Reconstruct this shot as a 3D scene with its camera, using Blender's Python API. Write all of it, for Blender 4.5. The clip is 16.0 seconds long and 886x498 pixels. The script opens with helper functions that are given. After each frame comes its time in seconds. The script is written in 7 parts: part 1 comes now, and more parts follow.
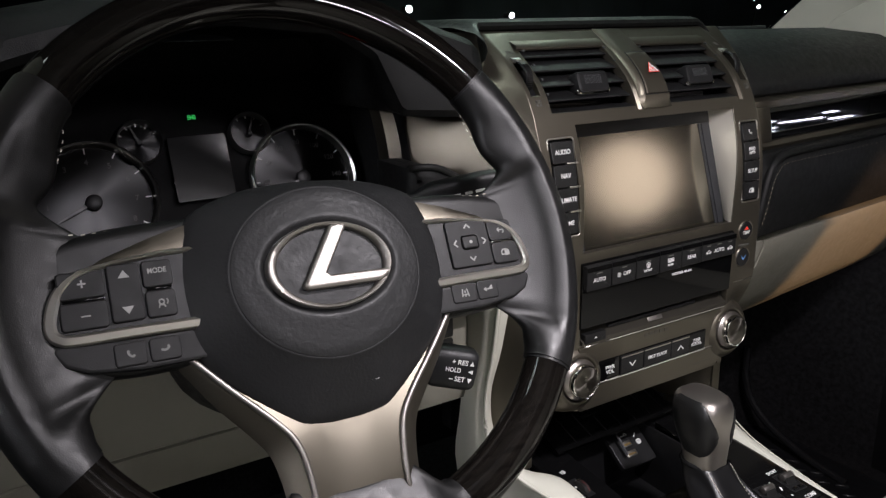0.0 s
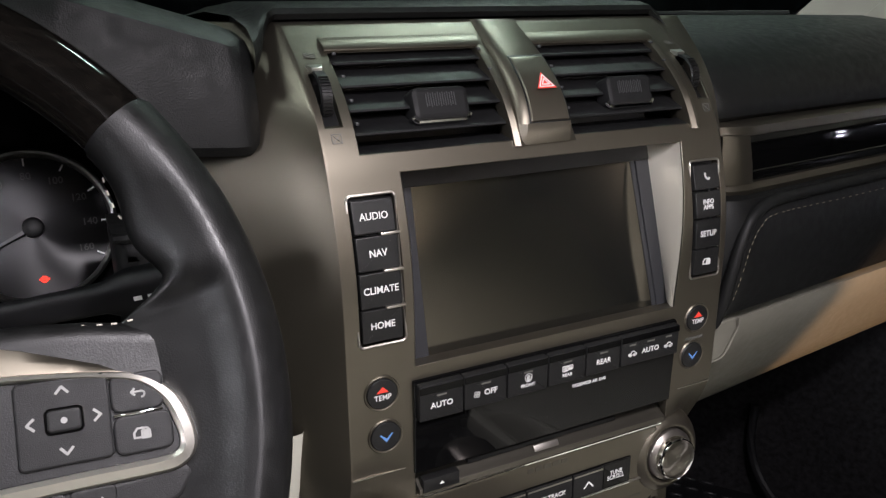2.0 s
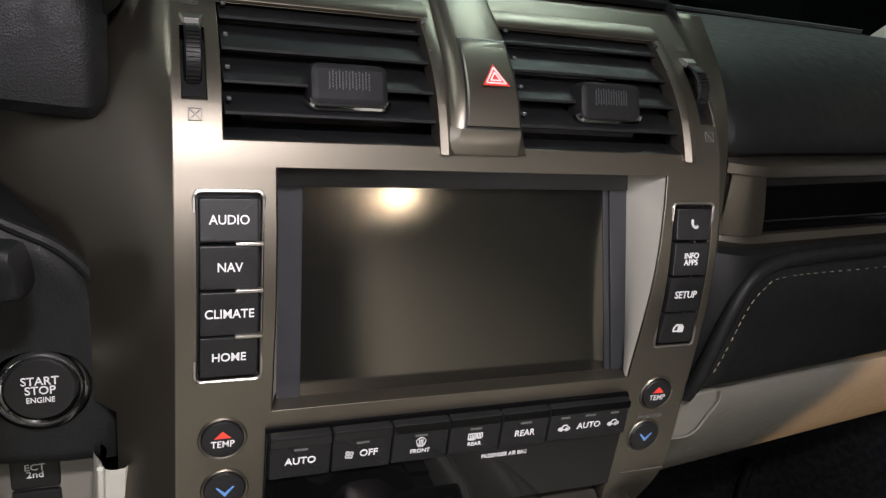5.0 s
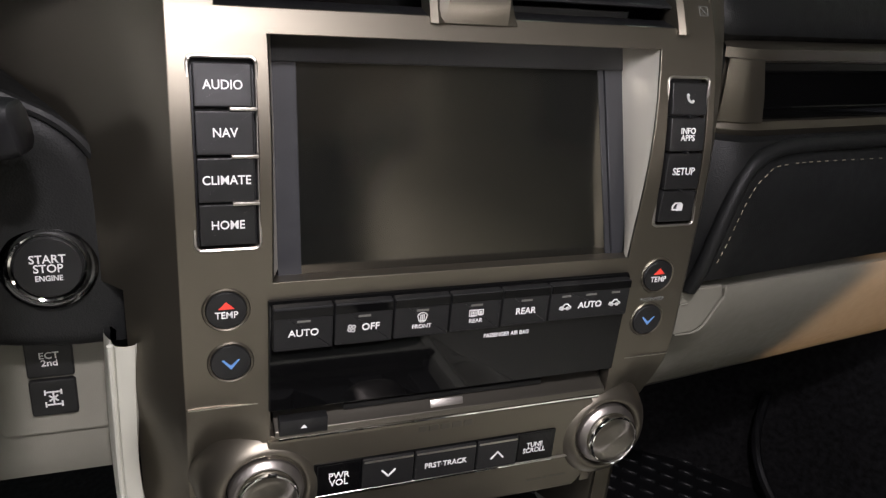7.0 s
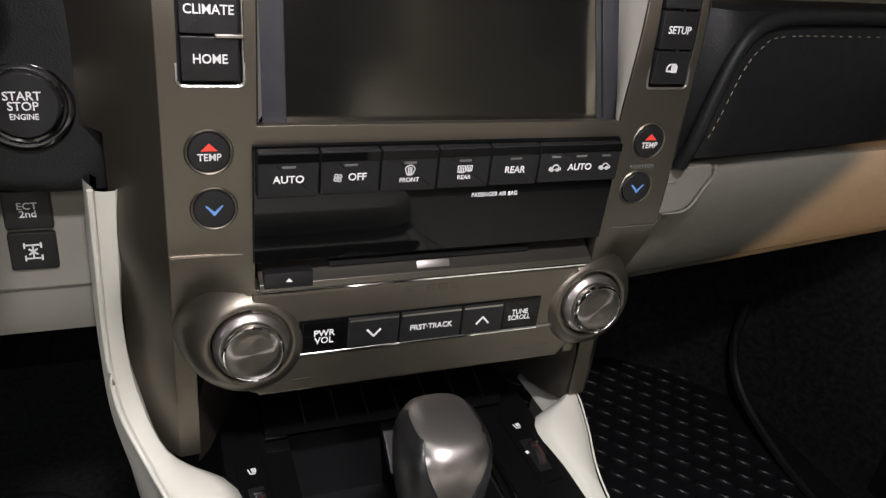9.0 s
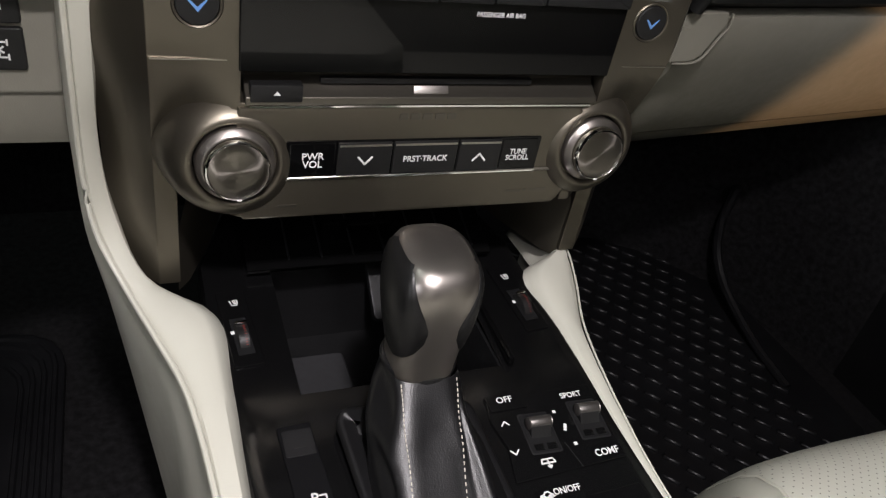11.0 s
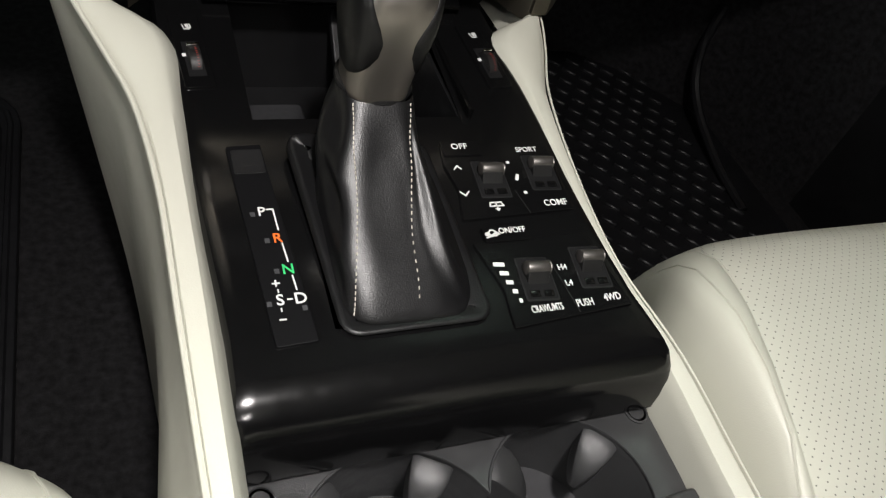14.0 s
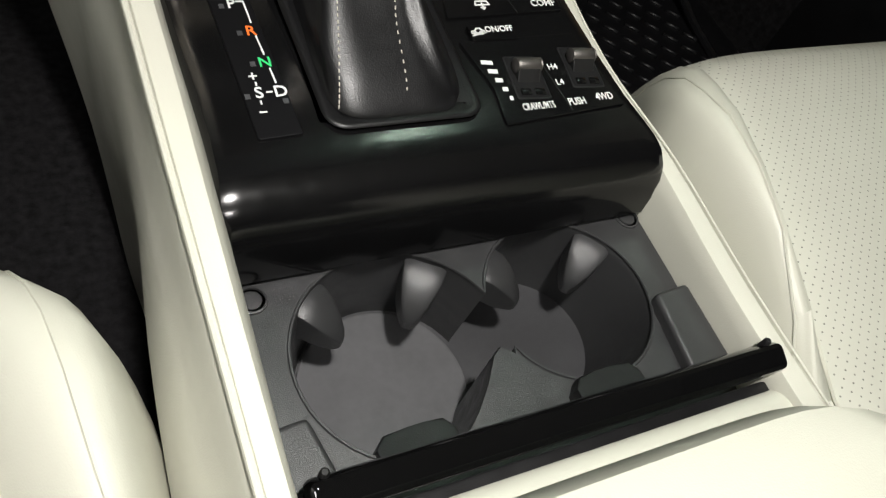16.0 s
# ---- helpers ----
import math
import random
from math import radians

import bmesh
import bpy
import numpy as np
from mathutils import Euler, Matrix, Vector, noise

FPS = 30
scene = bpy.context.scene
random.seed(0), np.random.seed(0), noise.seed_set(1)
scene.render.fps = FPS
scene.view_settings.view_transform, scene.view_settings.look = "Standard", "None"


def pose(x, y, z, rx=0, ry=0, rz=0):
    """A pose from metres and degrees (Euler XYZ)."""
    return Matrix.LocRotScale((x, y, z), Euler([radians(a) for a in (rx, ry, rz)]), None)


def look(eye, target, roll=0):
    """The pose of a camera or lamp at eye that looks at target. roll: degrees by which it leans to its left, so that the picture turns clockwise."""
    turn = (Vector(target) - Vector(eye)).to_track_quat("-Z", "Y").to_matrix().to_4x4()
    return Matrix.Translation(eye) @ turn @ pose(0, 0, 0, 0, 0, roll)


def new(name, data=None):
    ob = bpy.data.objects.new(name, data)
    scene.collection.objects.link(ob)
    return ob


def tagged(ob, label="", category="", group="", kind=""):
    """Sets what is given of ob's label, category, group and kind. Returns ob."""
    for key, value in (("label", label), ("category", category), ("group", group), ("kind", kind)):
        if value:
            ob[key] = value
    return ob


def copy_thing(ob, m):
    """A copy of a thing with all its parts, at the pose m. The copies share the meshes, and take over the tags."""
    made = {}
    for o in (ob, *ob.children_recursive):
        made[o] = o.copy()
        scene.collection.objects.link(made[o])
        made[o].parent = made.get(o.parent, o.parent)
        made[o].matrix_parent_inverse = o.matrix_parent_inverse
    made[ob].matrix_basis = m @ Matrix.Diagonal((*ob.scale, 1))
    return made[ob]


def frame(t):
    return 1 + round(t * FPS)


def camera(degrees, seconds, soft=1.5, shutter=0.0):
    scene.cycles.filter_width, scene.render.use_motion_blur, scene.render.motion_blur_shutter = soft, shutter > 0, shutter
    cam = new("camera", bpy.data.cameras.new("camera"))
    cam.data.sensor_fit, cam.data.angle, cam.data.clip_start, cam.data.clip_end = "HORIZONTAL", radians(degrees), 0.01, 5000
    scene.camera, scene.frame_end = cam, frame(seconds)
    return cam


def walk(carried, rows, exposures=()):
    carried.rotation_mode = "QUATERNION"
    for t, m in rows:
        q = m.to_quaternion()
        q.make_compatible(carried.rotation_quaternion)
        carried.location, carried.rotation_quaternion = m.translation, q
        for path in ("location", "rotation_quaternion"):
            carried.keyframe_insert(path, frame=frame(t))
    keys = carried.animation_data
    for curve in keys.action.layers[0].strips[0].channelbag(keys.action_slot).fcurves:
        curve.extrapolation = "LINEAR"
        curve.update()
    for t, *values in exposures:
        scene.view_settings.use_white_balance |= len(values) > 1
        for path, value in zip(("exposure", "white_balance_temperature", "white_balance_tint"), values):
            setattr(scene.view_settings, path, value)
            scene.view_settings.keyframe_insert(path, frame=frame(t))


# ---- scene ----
cam = camera(60.6, 16.0, soft=1.3)
PATH = [
    (0, (-0.565, -0.516, 0.816), (0.42, 1.134, 0.265), -1.4),
    (0.5, (-0.49, -0.49, 0.807), (0.45, 1.187, 0.257), -2.3),
    (1, (-0.417, -0.453, 0.803), (0.472, 1.246, 0.236), -2.7),
    (1.5, (-0.343, -0.417, 0.811), (0.516, 1.284, 0.203), -1.1),
    (2, (-0.276, -0.386, 0.826), (0.569, 1.318, 0.208), -0.4),
    (2.5, (-0.22, -0.355, 0.821), (0.608, 1.364, 0.219), 2.3),
    (3, (-0.179, -0.326, 0.837), (0.64, 1.39, 0.22), 5.8),
    (3.2, (-0.169, -0.322, 0.842), (0.64, 1.397, 0.216), 7.5),
    (5.3, (-0.157, -0.32, 0.819), (0.549, 1.412, 0.109), 6.6),
    (5.5, (-0.155, -0.325, 0.812), (0.54, 1.411, 0.103), 6.0),
    (6, (-0.155, -0.332, 0.802), (0.533, 1.405, 0.086), 6.1),
    (6.5, (-0.155, -0.339, 0.792), (0.528, 1.391, 0.058), 6.0),
    (7, (-0.153, -0.348, 0.779), (0.531, 1.372, 0.022), 5.1),
    (7.5, (-0.153, -0.351, 0.77), (0.537, 1.35, -0.023), 5.6),
    (8, (-0.155, -0.356, 0.758), (0.549, 1.321, -0.073), 6.5),
    (8.5, (-0.155, -0.36, 0.747), (0.557, 1.293, -0.125), 6.7),
    (8.7, (-0.155, -0.36, 0.743), (0.555, 1.286, -0.143), 6.5),
    (11, (-0.157, -0.359, 0.696), (0.578, 1.109, -0.447), 11.4),
    (11.5, (-0.153, -0.364, 0.685), (0.581, 1.057, -0.516), 12.4),
    (12, (-0.155, -0.367, 0.675), (0.584, 0.984, -0.601), 14.4),
    (12.5, (-0.152, -0.374, 0.669), (0.589, 0.928, -0.656), 15.7),
    (13, (-0.153, -0.382, 0.666), (0.605, 0.88, -0.688), 17.1),
    (13.5, (-0.152, -0.39, 0.658), (0.613, 0.828, -0.732), 18.7),
    (14, (-0.149, -0.399, 0.65), (0.615, 0.769, -0.783), 20.1),
    (14.5, (-0.147, -0.406, 0.642), (0.624, 0.704, -0.832), 21.9),
    (15, (-0.15, -0.411, 0.634), (0.635, 0.632, -0.881), 24.9),
    (15.5, (-0.154, -0.418, 0.623), (0.658, 0.548, -0.929), 27.7),
    (16, (-0.162, -0.423, 0.604), (0.665, 0.492, -0.97), 25.1),
]
walk(cam, [(t, look(eye, target, roll)) for t, eye, target, roll in PATH],
     ((0.0, -0.25, 6050, 18), (1.5, -0.02, 6050, 18), (3.0, -0.04, 6050, 19), (8.5, 0.02, 6050, 18), (11.0, -0.26, 6150, 16), (12.5, -0.26, 6200, 13), (15.0, -0.28, 6300, 9), (16.0, -0.25, 6300, 8)))

# ---- world and lamps ----
world = bpy.data.worlds.new("hall_light")
scene.world = world
world.use_nodes = True
world.node_tree.nodes["Background"].inputs[0].default_value = (0.75, 0.85, 1.0, 1)
world.node_tree.nodes["Background"].inputs[1].default_value = 0.042
scene.view_settings.exposure = 0.0


def lamp(name, kind, eye, target, power, colour, size=0.1, cone=40):
    data = bpy.data.lights.new(name, kind)
    data.energy, data.color = power, colour
    if kind == "SPOT":
        data.spot_size, data.spot_blend = math.radians(cone), 0.3
    if kind == "AREA":
        data.shape, data.size = "DISK", size
    else:
        data.shadow_soft_size = size
    ob = new(name, data)
    ob.matrix_basis = look(eye, target)
    return ob


# the reading lamp in the roof, over the driver's shoulder
reading = lamp("reading_lamp_light", "AREA", (-0.13, -0.46, 1.10), (-0.08, -0.33, 0.30), 5.2, (1.0, 0.94, 0.88), 0.06)
reading.data.spread = math.radians(114)
# the cabin lamp further back in the roof
lamp("cabin_lamp_light", "AREA", (-0.14, -0.98, 1.13), (-0.06, 0.0, 0.68), 2.3, (1.0, 0.94, 0.885), 0.10)
# the second reading lamp, over the driver's head
lamp("reading_lamp_light", "AREA", (-0.42, -0.67, 1.115), (-0.44, -0.20, 0.60), 1.45, (1.0, 0.95, 0.91), 0.09)
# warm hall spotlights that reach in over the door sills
lamp("hall_spot_warm", "SPOT", (0.955, -1.70, 0.95), (0.53, 0.10, 0.485), 175.0, (1.0, 0.58, 0.27), 0.02, 9.5)
lamp("hall_spot_side", "SPOT", (1.31, -1.325, 0.90), (-0.035, 0.02, 0.662), 4.5, (1.0, 0.86, 0.68), 0.14, 7)
lamp("hall_spot_rear", "SPOT", (1.30, -4.0, 1.23), (-0.07, 0.03, 0.775), 50.0, (1.0, 0.84, 0.60), 0.12, 2.7)
# unseen narrow fill beam, added only to brighten the display's right recess wall
lamp("recess_fill_spot", "SPOT", (0.55, -4.1, 1.25), (0.106, 0.022, 0.70), 1100.0, (1.0, 0.93, 0.80), 0.12, 1.6)
lamp("hall_spot_left", "SPOT", (-1.90, -0.80, 1.25), (-0.07, 0.05, 0.735), 190.0, (1.0, 1.0, 0.95), 0.40, 12)
lamp("hall_panel_left", "AREA", (-2.0, 0.2, 3.6), (-0.2, 0.05, 0.75), 17.0, (0.88, 1.0, 0.86), 0.9)
lamp("hall_spot_cool", "AREA", (1.35, 1.6, 3.2), (0.0, 0.0, 0.6), 16.0, (0.78, 1.0, 0.80), 0.45)


# ---- materials ----
def material(name, colour, rough=0.5, metal=0.0, coat=0.0, vary=0.12, scale=18.0, grain=0.0, grain_scale=900.0,
             cells=False, emit=0.0, rough_vary=0.08, specular=0.5):
    m = bpy.data.materials.new(name)
    m.use_nodes = True
    nt = m.node_tree
    b = nt.nodes["Principled BSDF"]
    b.inputs["Metallic"].default_value = metal
    b.inputs["Specular IOR Level"].default_value = specular
    b.inputs["Coat Weight"].default_value = coat
    b.inputs["Coat Roughness"].default_value = 0.06
    tc = nt.nodes.new("ShaderNodeTexCoord")
    big = nt.nodes.new("ShaderNodeTexNoise")
    big.inputs["Scale"].default_value = scale
    big.inputs["Detail"].default_value = 5
    nt.links.new(tc.outputs["Object"], big.inputs["Vector"])
    ramp = nt.nodes.new("ShaderNodeMapRange")
    ramp.inputs[1].default_value, ramp.inputs[2].default_value = 0.3, 0.7
    ramp.inputs[3].default_value, ramp.inputs[4].default_value = 1 - vary, 1 + vary
    nt.links.new(big.outputs["Fac"], ramp.inputs[0])
    mul = nt.nodes.new("ShaderNodeVectorMath")
    mul.operation = "SCALE"
    mul.inputs[0].default_value = colour
    nt.links.new(ramp.outputs[0], mul.inputs["Scale"])
    nt.links.new(mul.outputs[0], b.inputs["Base Color"])
    rr = nt.nodes.new("ShaderNodeMapRange")
    rr.inputs[1].default_value, rr.inputs[2].default_value = 0.3, 0.7
    rr.inputs[3].default_value, rr.inputs[4].default_value = max(0.02, rough - rough_vary), min(1, rough + rough_vary)
    fine = nt.nodes.new("ShaderNodeTexNoise")
    fine.inputs["Scale"].default_value = scale * 7
    fine.inputs["Detail"].default_value = 3
    nt.links.new(tc.outputs["Object"], fine.inputs["Vector"])
    nt.links.new(fine.outputs["Fac"], rr.inputs[0])
    nt.links.new(rr.outputs[0], b.inputs["Roughness"])
    if grain:
        g = nt.nodes.new("ShaderNodeTexVoronoi" if cells else "ShaderNodeTexNoise")
        g.inputs["Scale"].default_value = grain_scale
        nt.links.new(tc.outputs["Object"], g.inputs["Vector"])
        bump = nt.nodes.new("ShaderNodeBump")
        bump.inputs["Strength"].default_value = grain
        bump.inputs["Distance"].default_value = 0.0006
        nt.links.new(g.outputs[0], bump.inputs["Height"])
        nt.links.new(bump.outputs[0], b.inputs["Normal"])
    if emit:
        b.inputs["Emission Color"].default_value = (*colour, 1)
        b.inputs["Emission Strength"].default_value = emit
    return m


BRONZE = material("satin_bronze_paint", (0.152, 0.137, 0.109), 0.39, 0.92, vary=0.03, rough_vary=0.004, grain=0.035, grain_scale=2600)
RECESS = material("recess_silver", (0.58, 0.55, 0.48), 0.34, 0.45, vary=0.02, rough_vary=0.005)
SLAT = material("vent_slat_plastic", (0.0085, 0.0085, 0.009), 0.55, specular=0.20, vary=0.1, grain=0.1, grain_scale=1500)
KNOB_METAL = material("knob_metal", (0.31, 0.285, 0.262), 0.34, 0.95, vary=0.03, rough_vary=0.01)
BRONZE_DARK = material("dark_bronze_paint", (0.13, 0.12, 0.10), 0.32, 0.85, vary=0.06, rough_vary=0.01)
SILVER = material("satin_silver", (0.46, 0.435, 0.39), 0.38, 1.0, vary=0.02, rough_vary=0.01)
BRIGHT = material("bright_ring_metal", (0.72, 0.71, 0.68), 0.30, 1.0, vary=0.02, rough_vary=0.02)
LOOP_METAL = material("trim_loop_silver", (0.70, 0.67, 0.61), 0.36, 1.0, vary=0.02, rough_vary=0.01)
SMOKED = material("smoked_chrome", (0.10, 0.10, 0.105), 0.12, 1.0, vary=0.02, rough_vary=0.03)
CHROME = material("chrome", (0.82, 0.82, 0.80), 0.07, 1.0, vary=0.02, rough_vary=0.03)
BLACK = material("black_plastic", (0.0065, 0.0065, 0.007), 0.45, specular=0.35, vary=0.2, grain=0.2, grain_scale=1600)
KEY = material("black_key_plastic", (0.009, 0.009, 0.009), 0.40, specular=0.35, vary=0.1, grain=0.25, grain_scale=2600)
GLOSS = material("piano_black", (0.0026, 0.0026, 0.0027), 0.035, vary=0.1, rough_vary=0.005, specular=0.22)
DECK = material("console_black_lacquer", (0.0034, 0.0034, 0.0036), 0.15, vary=0.1, rough_vary=0.02, specular=0.5)
ROCKER = material("rocker_metal", (0.17, 0.16, 0.15), 0.42, 0.9, vary=0.04, rough_vary=0.02)
GOLD = material("contact_gold", (0.42, 0.30, 0.13), 0.4, 0.9, vary=0.05)
SOFT = material("black_soft_leather", (0.0082, 0.0086, 0.0085), 0.5, specular=0.27, vary=0.12, grain=0.24, grain_scale=1000, cells=True)
HUB = material("hub_vinyl", (0.0108, 0.0110, 0.0115), 0.55, specular=0.26, vary=0.1, grain=0.28, grain_scale=520)
GRIP = material("grip_leather", (0.0056, 0.0056, 0.0056), 0.39, specular=0.34, vary=0.08, grain=0.10, grain_scale=1300, cells=True)
BOOT = material("boot_leather", (0.0046, 0.0046, 0.0050), 0.36, specular=0.38, vary=0.1, rough_vary=0.03, grain=0.13, grain_scale=1250, cells=True)
IVORY = material("ivory_leather", (0.51, 0.505, 0.435), 0.48, vary=0.03, scale=9, grain=0.10, grain_scale=1200, cells=True)
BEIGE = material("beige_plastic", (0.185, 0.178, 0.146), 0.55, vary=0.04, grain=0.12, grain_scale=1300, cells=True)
PILLAR = material("pillar_plastic", (0.60, 0.58, 0.50), 0.6, vary=0.04, grain=0.1, grain_scale=1300)
ROOF = material("roof_cloth", (0.30, 0.295, 0.265), 0.9, vary=0.08, grain=0.5, grain_scale=600)
GLASS_SCREEN = material("screen_glass", (0.0060, 0.0064, 0.0060), 0.13, vary=0.05, rough_vary=0.005, specular=0.95)
GLASS_SCREEN.node_tree.nodes["Principled BSDF"].inputs["IOR"].default_value = 1.82
GLASS_SCREEN.node_tree.nodes["Principled BSDF"].inputs["Specular Tint"].default_value = (1.0, 0.91, 0.74, 1)
BEZEL = material("bezel_plastic", (0.023, 0.0235, 0.026), 0.42, vary=0.05, specular=0.3)
GREY = material("grey_bezel", (0.05, 0.051, 0.054), 0.4, vary=0.05)
RUBBER = material("mat_rubber", (0.008, 0.008, 0.009), 0.42, specular=0.4, vary=0.2, grain=0.3, grain_scale=500)
CARPET = material("black_carpet", (0.0115, 0.011, 0.0117), 0.95, specular=0.15, vary=0.5, scale=120, grain=1.0, grain_scale=900)
# cup rubber darkened for the shade deep in the wells; pocket mat shares it
CUP_FLOOR_SHADE = material("shaded_cup_rubber", (0.026, 0.026, 0.028), 0.55, vary=0.15, scale=30)
CUP = material("cup_plastic", (0.025, 0.0253, 0.0262), 0.37, vary=0.1, specular=0.6, grain=0.22, grain_scale=2400, cells=True)
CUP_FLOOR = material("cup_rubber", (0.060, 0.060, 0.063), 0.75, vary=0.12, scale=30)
INK = material("white_ink", (0.68, 0.68, 0.67), 0.5, vary=0.03)
INK_PAD = material("pad_ink", (0.26, 0.26, 0.25), 0.5, vary=0.05)
EMBLEM = material("emblem_silver", (0.34, 0.32, 0.295), 0.44, 1.0, vary=0.02, rough_vary=0.01)
HUB_FACE = material("grained_hub_vinyl", (0.0135, 0.0138, 0.0142), 0.50, specular=0.36, vary=0.10, grain=0.55, grain_scale=290)
COWL = material("matt_black_cowl", (0.0075, 0.0075, 0.0078), 0.75, specular=0.12, vary=0.15, grain=0.2, grain_scale=900)
INK_DIM = material("grey_ink", (0.10, 0.10, 0.09), 0.5, vary=0.03)
INK_FAINT = material("unlit_dial_ink", (0.030, 0.030, 0.028), 0.5, vary=0.03)
RED_DIM = material("dim_red_ink", (0.20, 0.025, 0.018), 0.5, vary=0.03)
RED = material("red_ink", (0.75, 0.05, 0.03), 0.5, vary=0.03)
BLUE = material("blue_ink", (0.11, 0.25, 0.55), 0.5, vary=0.03)
ORANGE = material("orange_ink", (0.85, 0.16, 0.02), 0.5, vary=0.03)
GREEN = material("green_ink", (0.04, 0.55, 0.16), 0.5, vary=0.03)
GREEN_GLOW = material("green_telltale", (0.03, 0.55, 0.10), 0.5, emit=0.6)
RED_GLOW = material("red_telltale", (0.9, 0.05, 0.02), 0.5, emit=1.2)
THREAD = material("cream_thread", (0.50, 0.46, 0.40), 0.7, vary=0.05)
LAMP_WHITE = material("lamp_glow", (1.0, 0.97, 0.9), 0.5, emit=14.0)
LAMP_BAR = material("light_bar_glow", (0.95, 0.95, 1.0), 0.5, emit=70.0)
HALL = material("hall_dark_wall", (0.05, 0.05, 0.075), 0.8, vary=0.3, scale=1.5)
HALL_FLOOR = material("hall_floor", (0.05, 0.05, 0.055), 0.35, vary=0.3, scale=1.5)


def wood_material():
    m = material("dark_gloss_wood", (0.030, 0.023, 0.017), 0.06, vary=0.1, rough_vary=0.01, specular=0.3)
    nt = m.node_tree
    tc, w = nt.nodes.new("ShaderNodeTexCoord"), nt.nodes.new("ShaderNodeTexNoise")
    mp = nt.nodes.new("ShaderNodeMapping")
    mp.inputs["Scale"].default_value = (60, 400, 400)
    w.inputs["Scale"].default_value, w.inputs["Detail"].default_value = 1.0, 6
    r = nt.nodes.new("ShaderNodeValToRGB")
    r.color_ramp.elements[0].position, r.color_ramp.elements[1].position = 0.38, 0.68
    r.color_ramp.elements[0].color, r.color_ramp.elements[1].color = (0.0032, 0.0028, 0.0025, 1), (0.0072, 0.0061, 0.0052, 1)
    nt.links.new(tc.outputs["Object"], mp.inputs[0])
    nt.links.new(mp.outputs[0], w.inputs["Vector"])
    nt.links.new(w.outputs["Fac"], r.inputs[0])
    nt.links.new(r.outputs[0], nt.nodes["Principled BSDF"].inputs["Base Color"])
    return m


def spun_material():
    m = material("spun_metal", (0.19, 0.175, 0.155), 0.30, 1.0, vary=0.01, rough_vary=0.0)
    b = m.node_tree.nodes["Principled BSDF"]
    tan = m.node_tree.nodes.new("ShaderNodeTangent")
    tan.direction_type, tan.axis = "RADIAL", "Z"
    b.inputs["Anisotropic"].default_value = 0.96
    m.node_tree.links.new(tan.outputs[0], b.inputs["Tangent"])
    return m


def perforated_material():
    m = material("perforated_ivory_leather", (0.50, 0.495, 0.43), 0.5, vary=0.03, scale=9)
    nt = m.node_tree
    b = nt.nodes["Principled BSDF"]
    tc = nt.nodes.new("ShaderNodeTexCoord")
    mp = nt.nodes.new("ShaderNodeMapping")
    mp.inputs["Rotation"].default_value = (0, 0, math.radians(45))
    mp.inputs["Scale"].default_value = (190, 190, 0)
    v = nt.nodes.new("ShaderNodeTexVoronoi")
    v.inputs["Scale"].default_value, v.inputs["Randomness"].default_value = 1.0, 0.0
    v.voronoi_dimensions = "2D"
    r = nt.nodes.new("ShaderNodeMapRange")
    r.inputs[1].default_value, r.inputs[2].default_value = 0.08, 0.13
    r.inputs[3].default_value, r.inputs[4].default_value = 0.32, 1.0
    old = b.inputs["Base Color"].links[0].from_socket
    mul = nt.nodes.new("ShaderNodeVectorMath")
    mul.operation = "SCALE"
    nt.links.new(tc.outputs["Object"], mp.inputs[0])
    nt.links.new(mp.outputs[0], v.inputs["Vector"])
    nt.links.new(v.outputs["Distance"], r.inputs[0])
    nt.links.new(old, mul.inputs[0])
    nt.links.new(r.outputs[0], mul.inputs["Scale"])
    nt.links.new(mul.outputs[0], b.inputs["Base Color"])
    bump = nt.nodes.new("ShaderNodeBump")
    bump.inputs["Strength"].default_value, bump.inputs["Distance"].default_value = 0.3, 0.0005
    nt.links.new(r.outputs[0], bump.inputs["Height"])
    nt.links.new(bump.outputs[0], b.inputs["Normal"])
    return m


THREAD_TAN = material("tan_thread", (0.20, 0.17, 0.12), 0.7, vary=0.05)
DIAL_BLACK = material("dark_dial_face", (0.004, 0.004, 0.0045), 0.55, vary=0.05, rough_vary=0.0, specular=0.08)
DISPLAY_GLASS = material("dark_display_glass", (0.004, 0.004, 0.0045), 0.17, vary=0.05, rough_vary=0.0, specular=0.25)
KEY_PAD = material("black_pad_plastic", (0.0085, 0.0085, 0.0087), 0.47, specular=0.25, vary=0.1, grain=0.2, grain_scale=2600)
DIAL = spun_material()
DIAL.name = "dark_spun_dial"
for n in DIAL.node_tree.nodes:
    if n.bl_idname == "ShaderNodeVectorMath":
        n.inputs[0].default_value = (0.024, 0.024, 0.0245)
WOOD, SPUN, PERF = wood_material(), spun_material(), perforated_material()
CLEAR = bpy.data.materials.new("window_glass")
CLEAR.use_nodes = True
CLEAR.node_tree.nodes["Principled BSDF"].inputs["Transmission Weight"].default_value = 1.0
CLEAR.node_tree.nodes["Principled BSDF"].inputs["Roughness"].default_value = 0.0
CLEAR.node_tree.nodes["Principled BSDF"].inputs["IOR"].default_value = 1.4


# ---- builders ----
def world_of(ob):
    if ob is None:
        return Matrix()
    return world_of(ob.parent) @ ob.matrix_parent_inverse @ ob.matrix_basis if ob.parent else ob.matrix_basis.copy()


def thing(name, place, label, category, group="", kind=""):
    ob = new(name)
    ob.empty_display_size = 0.02
    ob.matrix_basis = Matrix.Translation(place)
    return tagged(ob, label, category, group, kind)


